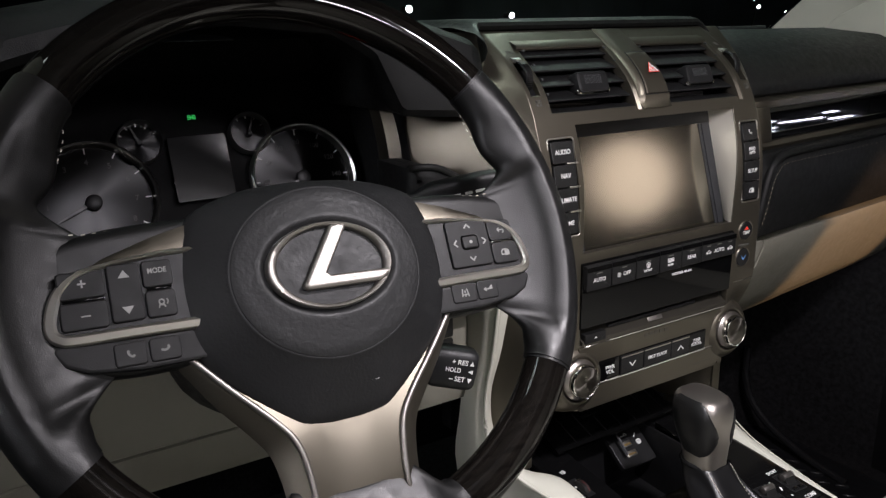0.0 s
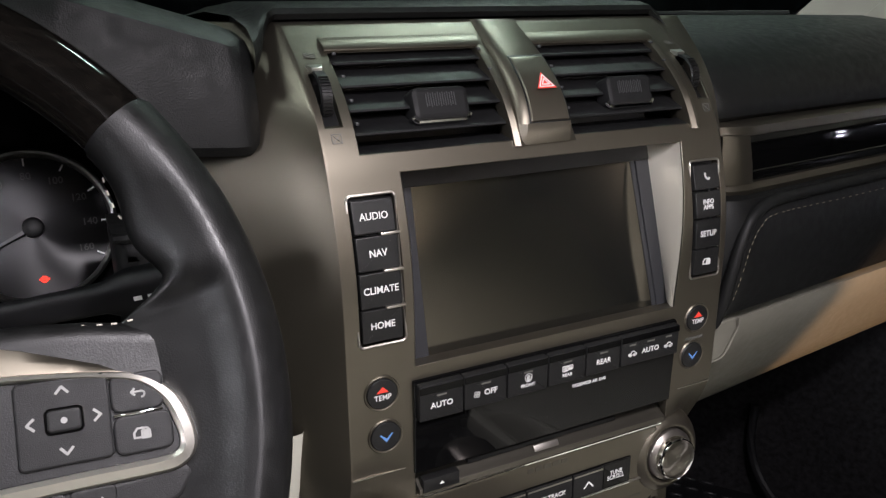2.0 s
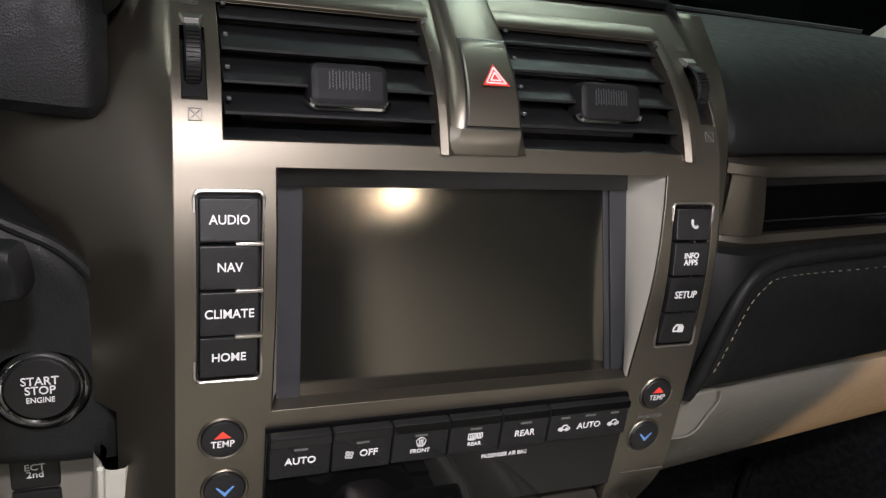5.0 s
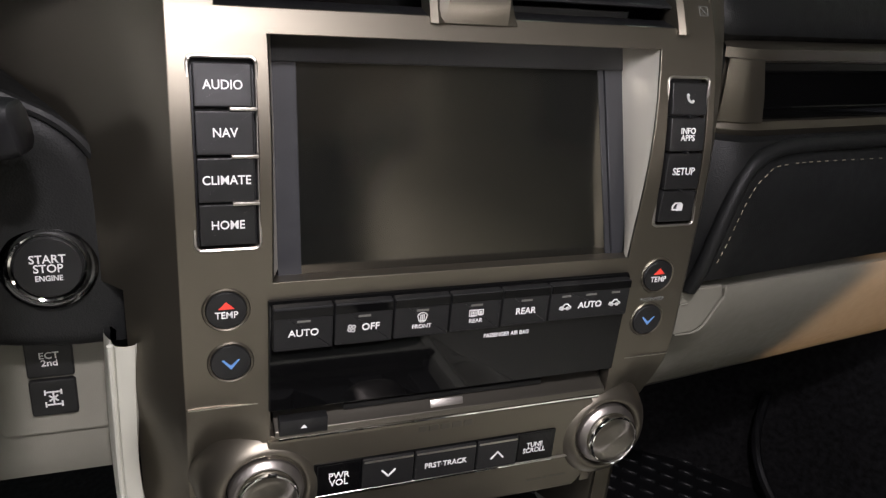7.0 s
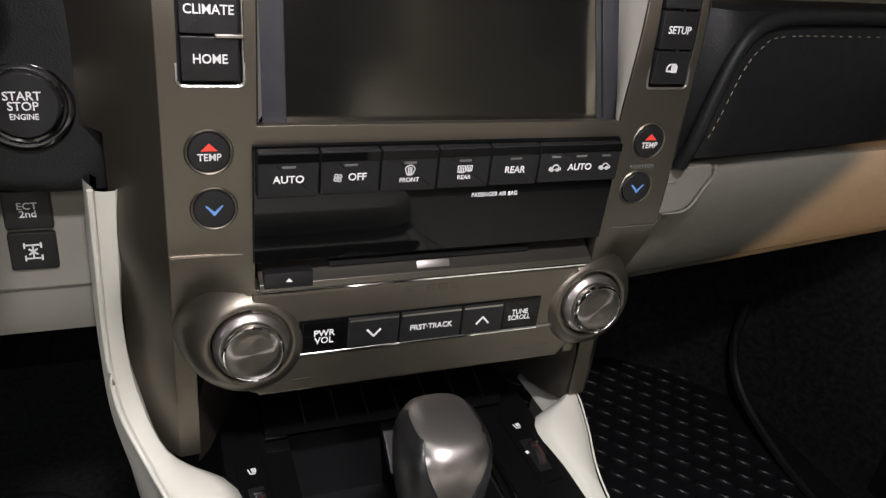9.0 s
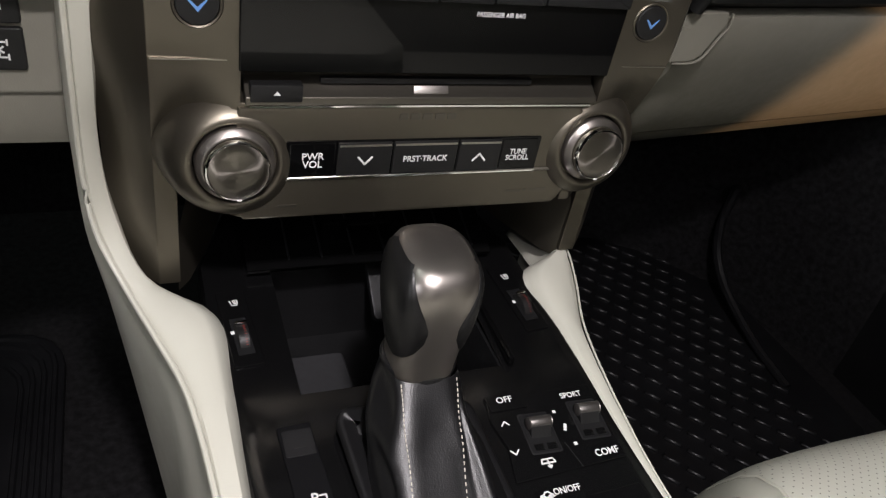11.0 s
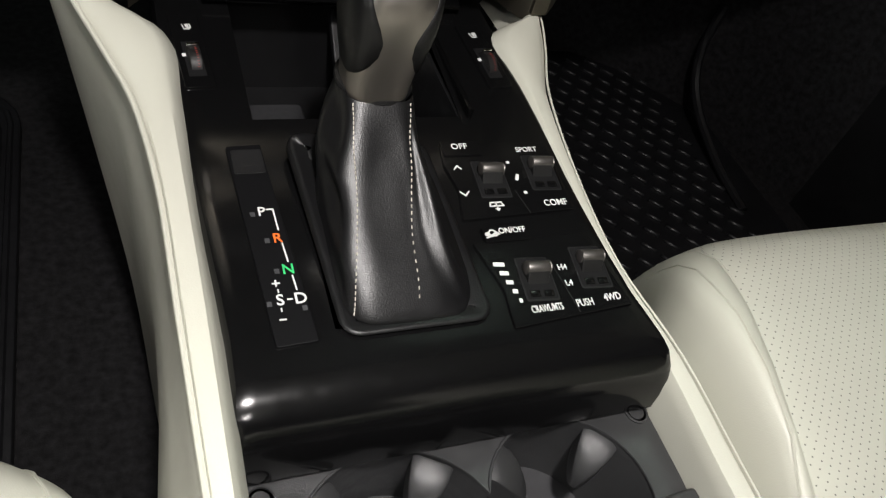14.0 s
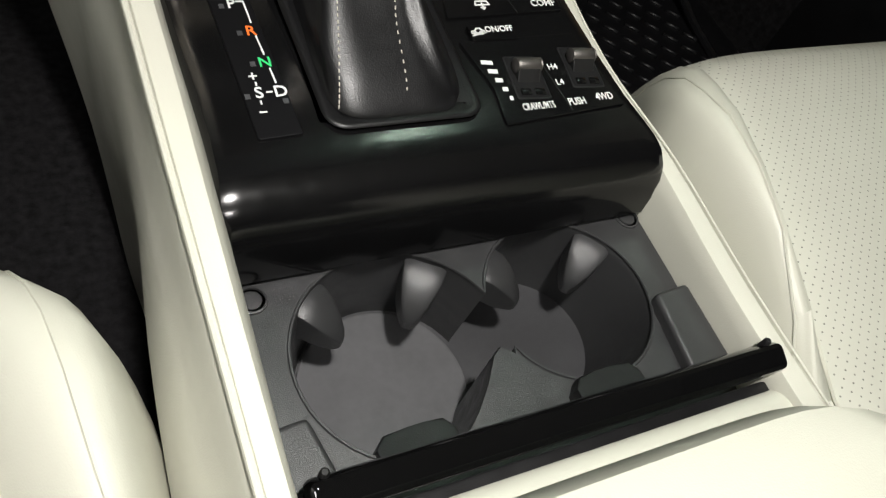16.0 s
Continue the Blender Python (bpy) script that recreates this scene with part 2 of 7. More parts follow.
def dress(me, mat, sharp=38):
    me.materials.append(mat)
    me.polygons.foreach_set("use_smooth", [True] * len(me.polygons))
    me.set_sharp_from_angle(angle=math.radians(sharp))
    return me


def mesh_of(name, bm, mat, sharp=38):
    bmesh.ops.recalc_face_normals(bm, faces=bm.faces[:])
    me = bpy.data.meshes.new(name)
    bm.to_mesh(me)
    bm.free()
    return dress(me, mat, sharp)


def part(name, bm, mat, parent, label="", m=None, bevel=0.0, sharp=38):
    """bm: a bmesh (in world places, or local to m) or mesh data to share."""
    me = bm if isinstance(bm, bpy.types.Mesh) else mesh_of(name, bm, mat, sharp)
    ob = new(name, me)
    if parent is not None:
        ob.parent = parent
        ob.matrix_parent_inverse = world_of(parent).inverted()
    if m is not None:
        ob.matrix_basis = m
    if bevel:
        mod = ob.modifiers.new("bevel", "BEVEL")
        mod.width, mod.segments, mod.limit_method, mod.angle_limit = bevel, 2, "ANGLE", math.radians(40)
        mod.harden_normals = True
    return tagged(ob, label)


def box(sx, sy, sz, r=0.0, seg=2, at=(0, 0, 0)):
    bm = bmesh.new()
    bmesh.ops.create_cube(bm, size=1)
    bmesh.ops.scale(bm, vec=(sx, sy, sz), verts=bm.verts)
    if r:
        bmesh.ops.bevel(bm, geom=bm.edges[:], offset=r, segments=seg, affect="EDGES", profile=0.5)
    bmesh.ops.translate(bm, vec=at, verts=bm.verts)
    return bm


def rrect(w, h, r, n=4, x=0, y=0):
    pts = []
    for cx, cy, a in ((w / 2 - r, h / 2 - r, 0), (-w / 2 + r, h / 2 - r, 90), (-w / 2 + r, -h / 2 + r, 180), (w / 2 - r, -h / 2 + r, 270)):
        for i in range(n + 1):
            b = math.radians(a + 90 * i / n)
            pts.append((x + cx + r * math.cos(b), y + cy + r * math.sin(b)))
    return pts


def circle(r, n=32, x=0, y=0, ry=None):
    return [(x + r * math.cos(2 * math.pi * i / n), y + (ry or r) * math.sin(2 * math.pi * i / n)) for i in range(n)]


def prism(pts, z0, z1, r=0.0, taper=0.0, seg=2):
    """A plate: the outline pts in x and y, from z0 to z1, its upper rim rounded by r."""
    rings = [[(x, y, z0) for x, y in pts]]
    cx, cy = sum(p[0] for p in pts) / len(pts), sum(p[1] for p in pts) / len(pts)

    def inset(d):
        n, out = len(pts), []
        for i in range(n):
            (ax, ay), (bx, by), (ex, ey) = pts[i - 1], pts[i], pts[(i + 1) % n]
            t1, t2 = Vector((bx - ax, by - ay)), Vector((ex - bx, ey - by))
            if t1.length < 1e-9 or t2.length < 1e-9:
                out.append((bx, by))
                continue
            t1.normalize(), t2.normalize()
            nrm = Vector((-t1.y - t2.y, t1.x + t2.x))
            k = max(0.3, nrm.length ** 2 / 2)
            out.append((bx + nrm.x * d / k, by + nrm.y * d / k))
        return out

    if r:
        for i in range(seg + 1):
            a = math.pi / 2 * i / seg
            rings.append([(x, y, z1 - r + r * math.sin(a)) for x, y in inset(taper + r * (1 - math.cos(a)))])
        rings.append([(x, y, z1) for x, y in inset(taper + r * 1.3)])
    else:
        rings.append([(x, y, z1) for x, y in inset(taper)])
    return loft(rings, True, True)


def loft(rings, closed=True, caps=False, wrap=False):
    bm = bmesh.new()
    vs = [[bm.verts.new(p) for p in ring] for ring in rings]
    n = len(rings[0])
    k = len(rings)
    for i in range(k if wrap else k - 1):
        a, b = vs[i], vs[(i + 1) % k]
        for j in range(n if closed else n - 1):
            q = (a[j], a[(j + 1) % n], b[(j + 1) % n], b[j])
            if len(set(q)) == 4:
                bm.faces.new(q)
    if caps:
        bm.faces.new(vs[0][::-1])
        bm.faces.new(vs[-1])
    return bm


def lathe(profile, n=40, caps=True):
    """profile: (radius, height) pairs round the z axis."""
    rings = [[(r * math.cos(2 * math.pi * i / n), r * math.sin(2 * math.pi * i / n), z) for i in range(n)] for r, z in profile]
    return loft(rings, True, caps)


def smooth_path(pts, n=6, closed=False):
    out, k = [], len(pts)
    P = [Vector(p) for p in pts]
    for i in range(k if closed else k - 1):
        a = P[i - 1] if closed or i else P[0] * 2 - P[1]
        b, c = P[i], P[(i + 1) % k]
        d = P[(i + 2) % k] if closed or i + 2 < k else P[-1] * 2 - P[-2]
        for j in range(n):
            t = j / n
            out.append(0.5 * ((2 * b) + (c - a) * t + (2 * a - 5 * b + 4 * c - d) * t * t + (3 * b - a - 3 * c + d) * t ** 3))
    if not closed:
        out.append(P[-1])
    return out


def tube(pts, r, n=8, closed=False, caps=True, flat=1.0):
    P = [Vector(p) for p in pts]
    rings, up = [], Vector((0, 0, 1))
    for i, p in enumerate(P):
        a = P[i - 1] if closed or i else p
        b = P[(i + 1) % len(P)] if closed or i + 1 < len(P) else p
        d = (b - a).normalized()
        side = d.cross(up)
        if side.length < 0.05:
            side = d.cross(Vector((0, 1, 0)))
        side.normalize()
        top = side.cross(d)
        rings.append([p + r * (side * math.cos(2 * math.pi * j / n) + top * math.sin(2 * math.pi * j / n) * flat) for j in range(n)])
    return loft(rings, True, caps and not closed, closed)


def ribbon(lines, w, h=0.0003):
    """Flat strokes of width w along polylines in x and y."""
    bm = bmesh.new()
    for line in lines:
        for (ax, ay), (bx, by) in zip(line[:-1], line[1:]):
            d = Vector((bx - ax, by - ay))
            if d.length < 1e-7:
                continue
            d.normalize()
            n = Vector((-d.y, d.x)) * w / 2
            e = d * w * 0.25
            q = [(ax - e.x + n.x, ay - e.y + n.y), (ax - e.x - n.x, ay - e.y - n.y), (bx + e.x - n.x, by + e.y - n.y), (bx + e.x + n.x, by + e.y + n.y)]
            lo = [bm.verts.new((x, y, 0)) for x, y in q]
            hi = [bm.verts.new((x, y, h)) for x, y in q]
            bm.faces.new(hi)
            for i in range(4):
                bm.faces.new((lo[i], lo[(i + 1) % 4], hi[(i + 1) % 4], hi[i]))
    return bm


def moved(bm, m):
    bm.transform(m)
    return bm


def joined(*bms):
    out = bmesh.new()
    for b in bms:
        me = bpy.data.meshes.new("join")
        b.to_mesh(me)
        b.free()
        out.from_mesh(me)
        bpy.data.meshes.remove(me)
    return out


def axes(o, x, y, z):
    m = Matrix((x, y, z)).transposed().to_4x4()
    m.translation = o
    return m


def interp(x, xs, ys):
    return float(np.interp(x, xs, ys))


def step(a, b, x):
    t = min(1, max(0, (x - a) / (b - a)))
    return t * t * (3 - 2 * t)


WRITING = []


def write(text, size, m, mat, parent, wide=1.0):
    """Lettering in the built-in font, centred on m; made into meshes at the end."""
    WRITING.append((text, size, m, mat, parent, wide))


# the curved front of the centre stack
FRONT_Z = (0.36, 0.48, 0.65, 0.67, 0.69, 0.71, 0.742, 0.765, 0.785, 0.800, 0.815, 0.83)
FRONT_Y = (0.0, 0.0, 0.0, 0.001, 0.004, 0.009, 0.020, 0.033, 0.054, 0.076, 0.100, 0.126)


def front(z):
    return sum(interp(z + d, FRONT_Z, FRONT_Y) for d in (-0.008, -0.004, 0, 0.004, 0.008)) / 5


def on_front(x, z, off=0.0, turn=0.0):
    s = (front(z + 0.004) - front(z - 0.004)) / 0.008
    t, n = Vector((0, s, 1)).normalized(), Vector((0, -1, s)).normalized()
    return axes(Vector((x, front(z), z)) + n * off, Vector((1, 0, 0)), t, n) @ pose(0, 0, 0, 0, 0, turn)


def deck(y):
    return 0.3491 + (y + 0.2) * 0.09


def on_deck(x, y, off=0.0, turn=0.0):
    t, n = Vector((0, 1, 0.09)).normalized(), Vector((0, -0.09, 1)).normalized()
    return axes(Vector((x, y, deck(y))) + n * off, Vector((1, 0, 0)), t, n) @ pose(0, 0, 0, 0, 0, turn)


WHEEL = Vector((-0.400, -0.086, 0.683))
RAKE, SPIN = math.radians(27.5), -2.6


def on_wheel(u, v, w=0.0, turn=0.0):
    x, y, n = Vector((1, 0, 0)), Vector((0, math.sin(RAKE), math.cos(RAKE))), Vector((0, -math.cos(RAKE), math.sin(RAKE)))
    return axes(WHEEL, x, y, n) @ pose(0, 0, 0, 0, 0, SPIN) @ pose(u, v, w, 0, 0, turn)


def on_cluster(u, v, w=0.0):
    y, n = Vector((0, 0.34, 0.94)).normalized(), Vector((0, -0.94, 0.34)).normalized()
    return axes(Vector((-0.40, 0.18, 0.70)) + Vector((1, 0, 0)) * u + y * v + n * w, Vector((1, 0, 0)), y, n)


CHEVRON_UP = [[(-0.5, -0.28), (0, 0.28), (0.5, -0.28)]]


def strokes(lines, size, turn=0.0):
    c, s = math.cos(math.radians(turn)), math.sin(math.radians(turn))
    return [[(size * (x * c - y * s), size * (x * s + y * c)) for x, y in line] for line in lines]


def arc(cx, cy, r, a0, a1, n=8):
    return [(cx + r * math.cos(math.radians(a0 + (a1 - a0) * i / n)), cy + r * math.sin(math.radians(a0 + (a1 - a0) * i / n))) for i in range(n + 1)]


# ---- the car's shell and the hall round it ----
def structure(name, bm, mat, label, category, bevel=0.0):
    return tagged(part(name, bm, mat, None, bevel=bevel), label, category, kind="structure")


structure("floor", box(1.6, 3.3, 0.04, at=(0, -0.9, -0.02)), CARPET, "black carpeted cabin floor between the sills", "floor")
structure("ceiling", box(1.6, 2.55, 0.04, at=(0, -1.375, 1.18)), ROOF, "pale cloth headlining over the cabin", "ceiling")
structure("wall_front", box(1.6, 0.04, 0.84, at=(0, 0.72, 0.38)), CARPET, "black firewall at the end of the footwells", "wall")
structure("wall_rear", box(1.6, 0.04, 0.75, at=(0, -2.5, 0.37)), IVORY, "pale lower rear end of the cabin", "wall")
structure("wall_right", box(0.05, 1.3, 0.52, at=(0.80, 0.07, 0.24)), BLACK, "dark lower inside of the passenger door", "wall")
structure("wall_left", box(0.05, 3.2, 0.20, at=(-0.86, -0.9, 0.08)), BLACK, "black sill under the open driver's door", "sill")
structure("ground", box(60, 60, 0.05, at=(0, 0, -0.62)), HALL_FLOOR, "dark polished floor of the exhibition hall", "floor")
for nm, sz, at in (("backdrop", (40, 0.1, 9), (0, 14, 3.5)), ("backdrop_rear", (40, 0.1, 9), (0, -14, 3.5)),
                   ("backdrop_right", (0.1, 28, 9), (14, 0, 3.5)), ("backdrop_left", (0.1, 28, 9), (-14, 0, 3.5))):
    structure(nm, box(*sz, at=at), HALL, "unlit far wall of the exhibition hall", "wall")
structure("hall_ceiling", box(40, 40, 0.1, at=(0, 0, 8)), HALL, "dark high ceiling of the exhibition hall", "ceiling")

# windscreen and front pillars
def screen_base(x):
    return 0.69 - 0.34 * (abs(x) / 0.60) ** 2.4


rings = []
for x in np.linspace(-0.605, 0.605, 25):
    lo, hi = Vector((x, screen_base(x), 0.806)), Vector((x * 1.02, -0.10 - 0.1 * x * x, 1.168))
    rings.append([lo, lo.lerp(hi, 0.5) + Vector((0, 0.012, 0.012)), hi, hi + Vector((0, 0.004, 0.004)), lo.lerp(hi, 0.5) + Vector((0, 0.016, 0.016)), lo + Vector((0, 0.004, 0.004))])
ws = loft(rings, True, True)
wind = structure("window_1", ws, CLEAR, "raked clear windscreen above the dashboard", "windscreen")
wind.visible_shadow = False
# black tube in place of the shaded gap between dash top and windscreen
structure("trim", tube([(x, screen_base(x) - 0.002, 0.809) for x in np.linspace(-0.60, 0.60, 31)], 0.0055, 8), BLACK, "black strip standing in for the dark gap at the windscreen base", "seal")


def pillar(side):
    t = thing("pillar_trim", (side * 0.74, 0.45, 0.79), "grey beige front pillar trim beside the windscreen", "pillar trim", "front pillars", "structure")
    x = side * 0.612
    face = [(0.36, 0.795), (0.25, 0.770), (0.10, 0.745), (-0.06, 0.745), (-0.30, 0.75), (-0.34, 0.80), (-0.32, 1.17), (-0.10, 1.17), (0.05, 1.02), (0.20, 0.925), (0.355, 0.812)]
    if side < 0:
        face = [(0.36, 0.795), (0.25, 0.770), (0.16, 0.745), (0.10, 0.745), (0.06, 0.80), (-0.02, 0.93), (-0.19, 1.17), (-0.10, 1.17), (0.05, 1.02), (0.20, 0.925), (0.355, 0.812)]
    rings = [[(x + side * (d + 0.10 * max(0.0, 0.20 - y)), y, z) for y, z in face] for d in (0.0, 0.10)]
    part("trim_panel", loft(rings, True, True), PILLAR, t, bevel=0.006)
    if side < 0:
        return
    cover = [(0.255, 0.785), (0.20, 0.772), (0.155, 0.768), (0.145, 0.80), (0.150, 0.843), (0.175, 0.849), (0.225, 0.826), (0.258, 0.80)]
    part("corner_cover", loft([[(x + side * (0.10 * max(0.0, 0.20 - y) + d), (y - 0.2) * k + 0.2, (z - 0.808) * k + 0.808) for y, z in cover] for d, k in ((0.004, 1), (-0.0015, 0.995), (-0.003, 0.95))], True, True), PILLAR, t, "inset corner cover")


pillar(1), pillar(-1)


# ---- dashboard: top pad, hood, lower panels ----
def dash_section(x):
    """(y, z) points of the top pad from the front lip back to the windscreen."""
    k = step(0.150, 0.182, abs(x))
    sweep = max(0.0, abs(x) - 0.2) * 0.12
    mid = [(0.104, 0.8165), (0.1015, 0.8200), (0.104, 0.8235), (0.115, 0.8260), (0.15, 0.8275), (0.22, 0.828), (0.32, 0.824), (0.45, 0.815), (0.70, 0.785)]
    end = [(0.060, 0.733), (0.052, 0.738), (0.050, 0.746), (0.054, 0.758), (0.070, 0.779), (0.11, 0.797), (0.20, 0.808), (0.40, 0.808), (0.70, 0.785)]
    if x < 0:
        k = step(0.150, 0.177, -x)
        end = [(0.064, 0.786), (0.055, 0.791), (0.052, 0.798), (0.055, 0.805), (0.070, 0.813), (0.11, 0.819), (0.20, 0.821), (0.40, 0.812), (0.70, 0.785)]
    return [((1 - k) * a + k * c + sweep, (1 - k) * b + k * d) for (a, b), (c, d) in zip(mid, end)]


dash = thing("dashboard", (0, 0.3, 0.7), "black soft dashboard with grained leather top", "dashboard")
xs = sorted({*np.round(np.linspace(-0.20, -0.14, 13), 4), *np.round(np.linspace(-0.14, 0.14, 15), 4), *np.round(np.linspace(0.14, 0.20, 13), 4), *np.round(np.linspace(0.20, 0.76, 20), 4), })
xs = [x for x in xs if x >= -0.179]
part("top_pad", loft([[(x, y, z) for y, z in dash_section(x)] for x in xs], False), SOFT, dash)

# hood over the instruments
HOOD_X = (-0.640, -0.628, -0.60, -0.55, -0.48, -0.40, -0.32, -0.285, -0.262, -0.188, -0.174)
HOOD_T = (0.750, 0.795, 0.818, 0.834, 0.846, 0.850, 0.846, 0.840, 0.835, 0.812, 0.806)
HOOD_B = (0.745, 0.748, 0.765, 0.798, 0.818, 0.824, 0.816, 0.795, 0.748, 0.742, 0.742)
rings = []
for x in np.linspace(-0.640, -0.1745, 90):
    t, b = interp(x, HOOD_X, HOOD_T), interp(x, HOOD_X, HOOD_B)
    y0 = 0.050 + 0.007 * max(0.0, (x + 0.184) / 0.0095) ** 2
    rings.append([(x, 0.34, b + 0.0), (x, y0 + 0.03, b + 0.002), (x, y0 + 0.006, b), (x, y0, b + 0.006), (x, y0 + 0.001, (t + b) / 2), (x, y0 + 0.010, t - 0.008), (x, y0 + 0.022, t - 0.001),
                  (x, y0 + 0.05, t + 0.003), (x, 0.2, t + 0.002), (x, 0.34, t - 0.02)])
part("instrument_hood", loft(rings, True, True), SOFT, dash, "black grained hood over the instruments")

# lower pad, trim strip and glove box on the passenger side
LOWER = [(0.056, 0.678), (0.040, 0.671), (0.033, 0.655), (0.031, 0.63), (0.033, 0.60), (0.042, 0.570), (0.060, 0.561)]


def swept(section, x0, x1, n=24, curl=0.0, base=0.12):
    rings = []
    for i in range(n + 1):
        x = x0 + (x1 - x0) * i / n
        c = curl * (1 - step(0, 0.022, x - x0)) if curl else 0
        rings.append([(x, y + (x - 0.2) * base + c, z) for y, z in section])
    return loft(rings, False)


part("lower_pad", swept(LOWER, 0.178, 0.76, 40, 0.03), SOFT, dash, "black stitched knee pad")
seam = [(0.201, 0.0335, 0.590), (0.205, 0.0325, 0.605), (0.214, 0.0330, 0.635), (0.226, 0.035, 0.650), (0.248, 0.038, 0.657), (0.35, 0.048, 0.657), (0.5, 0.066, 0.657), (0.74, 0.095, 0.657)]
sp = smooth_path(seam, 12)
part("pad_roll", tube(smooth_path([(0.1885, 0.040, 0.566), (0.1905, 0.034, 0.585), (0.1950, 0.0325, 0.610), (0.2035, 0.0330, 0.640), (0.2150, 0.0350, 0.658), (0.2350, 0.0385, 0.6665), (0.27, 0.0430, 0.6690), (0.40, 0.0590, 0.6690), (0.58, 0.0805, 0.6690), (0.755, 0.1010, 0.6690)], 8), 0.0052, 10), SOFT, dash, "rolled leather edge of the knee pad")
stitch = mesh_of("stitch", box(0.0034, 0.0008, 0.0008, 0.0003, 1), THREAD_TAN)
run, last = 0.0, None
for a, b in zip(sp[:-1], sp[1:]):
    if last is None or (a - last).length > 0.0050:
        last = a
        part("stitch", stitch, THREAD_TAN, dash, m=axes(a + Vector((0, -0.0012, 0)), *(lambda d: (d, Vector((0, 0, 1)).cross(d).normalized(), d.cross(Vector((0, 0, 1)).cross(d).normalized())))((b - a).normalized())))

strip = thing("trim_strip", (0.4, 0.06, 0.70), "satin bronze trim strip with gloss black insert", "trim")
STRIP = [(0.062, 0.7345), (0.050, 0.7335), (0.046, 0.730), (0.0455, 0.7235), (0.050, 0.7225), (0.050, 0.684), (0.0455, 0.683), (0.043, 0.678), (0.046, 0.6725), (0.062, 0.671)]
part("frame", swept(STRIP, 0.1895, 0.76, 40, 0.012), BRONZE, strip)


def insert_x(z):
    return 0.2135 + 0.0090 * (0.7225 - z) / 0.0385


part("end_cap", loft([[((1 - k) * 0.1900 + k * (insert_x(z) + 0.0005), y + 0.0050 * (1 - step(0, 0.55, k)), z) for y, z in ((0.052, 0.724), (0.0465, 0.7235), (0.0455, 0.70), (0.0465, 0.683), (0.052, 0.682))] for k in (0.0, 0.2, 0.4, 0.6, 0.8, 1.0)], False), BRONZE, strip)
INS = [(0.0505, 0.7225), (0.0492, 0.7195), (0.0485, 0.7165), (0.0474, 0.7158), (0.0474, 0.7148), (0.0484, 0.7140), (0.0474, 0.7030), (0.0468, 0.6930), (0.0458, 0.6922), (0.0458, 0.6912), (0.0468, 0.6904), (0.0472, 0.6870), (0.0480, 0.6842)]
rings = []
for i in range(31):
    row = []
    for y, z in INS:
        x = insert_x(z) + (0.76 - insert_x(z)) * i / 30
        row.append((x, y + (x - 0.2) * 0.12, z))
    rings.append(row)
part("insert", loft(rings, False), GLOSS, strip, "gloss black insert with two fine ridges")
part("end_pad", loft([[(x, y + o, z) for y, z in ((0.075, 0.737), (0.058, 0.734), (0.0535, 0.722), (0.0525, 0.70), (0.0535, 0.684), (0.058, 0.674), (0.075, 0.668))] for x, o in ((0.166, 0.004), (0.172, 0.0), (0.181, 0.0), (0.188, 0.002), (0.193, 0.006))], False), SOFT, strip, "black leather filler beside the fascia")

glove = thing("glove_box", (0.45, 0.1, 0.47), "closed beige glove box under the dashboard", "glove box")
GB = [(0.066, 0.560), (0.050, 0.557), (0.049, 0.548), (0.060, 0.520), (0.085, 0.470), (0.108, 0.438), (0.112, 0.434)]
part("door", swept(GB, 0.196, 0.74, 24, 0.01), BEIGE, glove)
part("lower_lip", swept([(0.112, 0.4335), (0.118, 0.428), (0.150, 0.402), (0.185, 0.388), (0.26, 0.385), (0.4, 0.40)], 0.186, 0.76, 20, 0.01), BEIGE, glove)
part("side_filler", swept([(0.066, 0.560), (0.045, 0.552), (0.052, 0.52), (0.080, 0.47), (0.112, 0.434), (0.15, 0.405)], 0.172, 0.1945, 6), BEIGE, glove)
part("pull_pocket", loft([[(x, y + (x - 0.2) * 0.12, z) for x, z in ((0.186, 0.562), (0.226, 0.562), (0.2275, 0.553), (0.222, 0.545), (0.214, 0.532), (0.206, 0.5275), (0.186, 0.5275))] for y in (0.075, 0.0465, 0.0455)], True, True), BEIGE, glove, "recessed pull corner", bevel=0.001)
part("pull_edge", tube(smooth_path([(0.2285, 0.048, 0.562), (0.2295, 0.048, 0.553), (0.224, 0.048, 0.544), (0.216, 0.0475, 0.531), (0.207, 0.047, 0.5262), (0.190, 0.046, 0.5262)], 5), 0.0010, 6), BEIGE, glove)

knee = thing("knee_panel", (-0.42, 0.08, 0.5), "beige lower dash panel under the steering column", "dash panel")
KP = [(0.10, 0.590), (0.078, 0.585), (0.074, 0.57), (0.075, 0.497), (0.0765, 0.4955), (0.0745, 0.494), (0.076, 0.47), (0.082, 0.455), (0.10, 0.447), (0.3, 0.445)]
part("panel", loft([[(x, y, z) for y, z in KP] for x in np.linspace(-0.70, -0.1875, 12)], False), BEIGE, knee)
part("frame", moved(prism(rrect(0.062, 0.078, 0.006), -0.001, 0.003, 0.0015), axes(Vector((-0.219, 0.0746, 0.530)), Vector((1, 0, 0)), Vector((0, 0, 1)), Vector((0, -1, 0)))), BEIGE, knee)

# ---- centre stack fascia ----
HOLES = ((-0.127, -0.0205, 0.743, 0.797), (0.0215, 0.1265, 0.743, 0.797), (-0.104, 0.104, 0.613, 0.7315), (-0.1055, 0.1055, 0.520, 0.603),
         (-0.098, 0.098, 0.450, 0.520), (-0.136, 0.136, 0.380, 0.450), (-0.139, -0.110, 0.6325, 0.7205), (0.1165, 0.1435, 0.6325, 0.7165),
         (-0.1440, -0.1335, 0.7585, 0.7865), (0.1375, 0.1465, 0.7585, 0.7865))


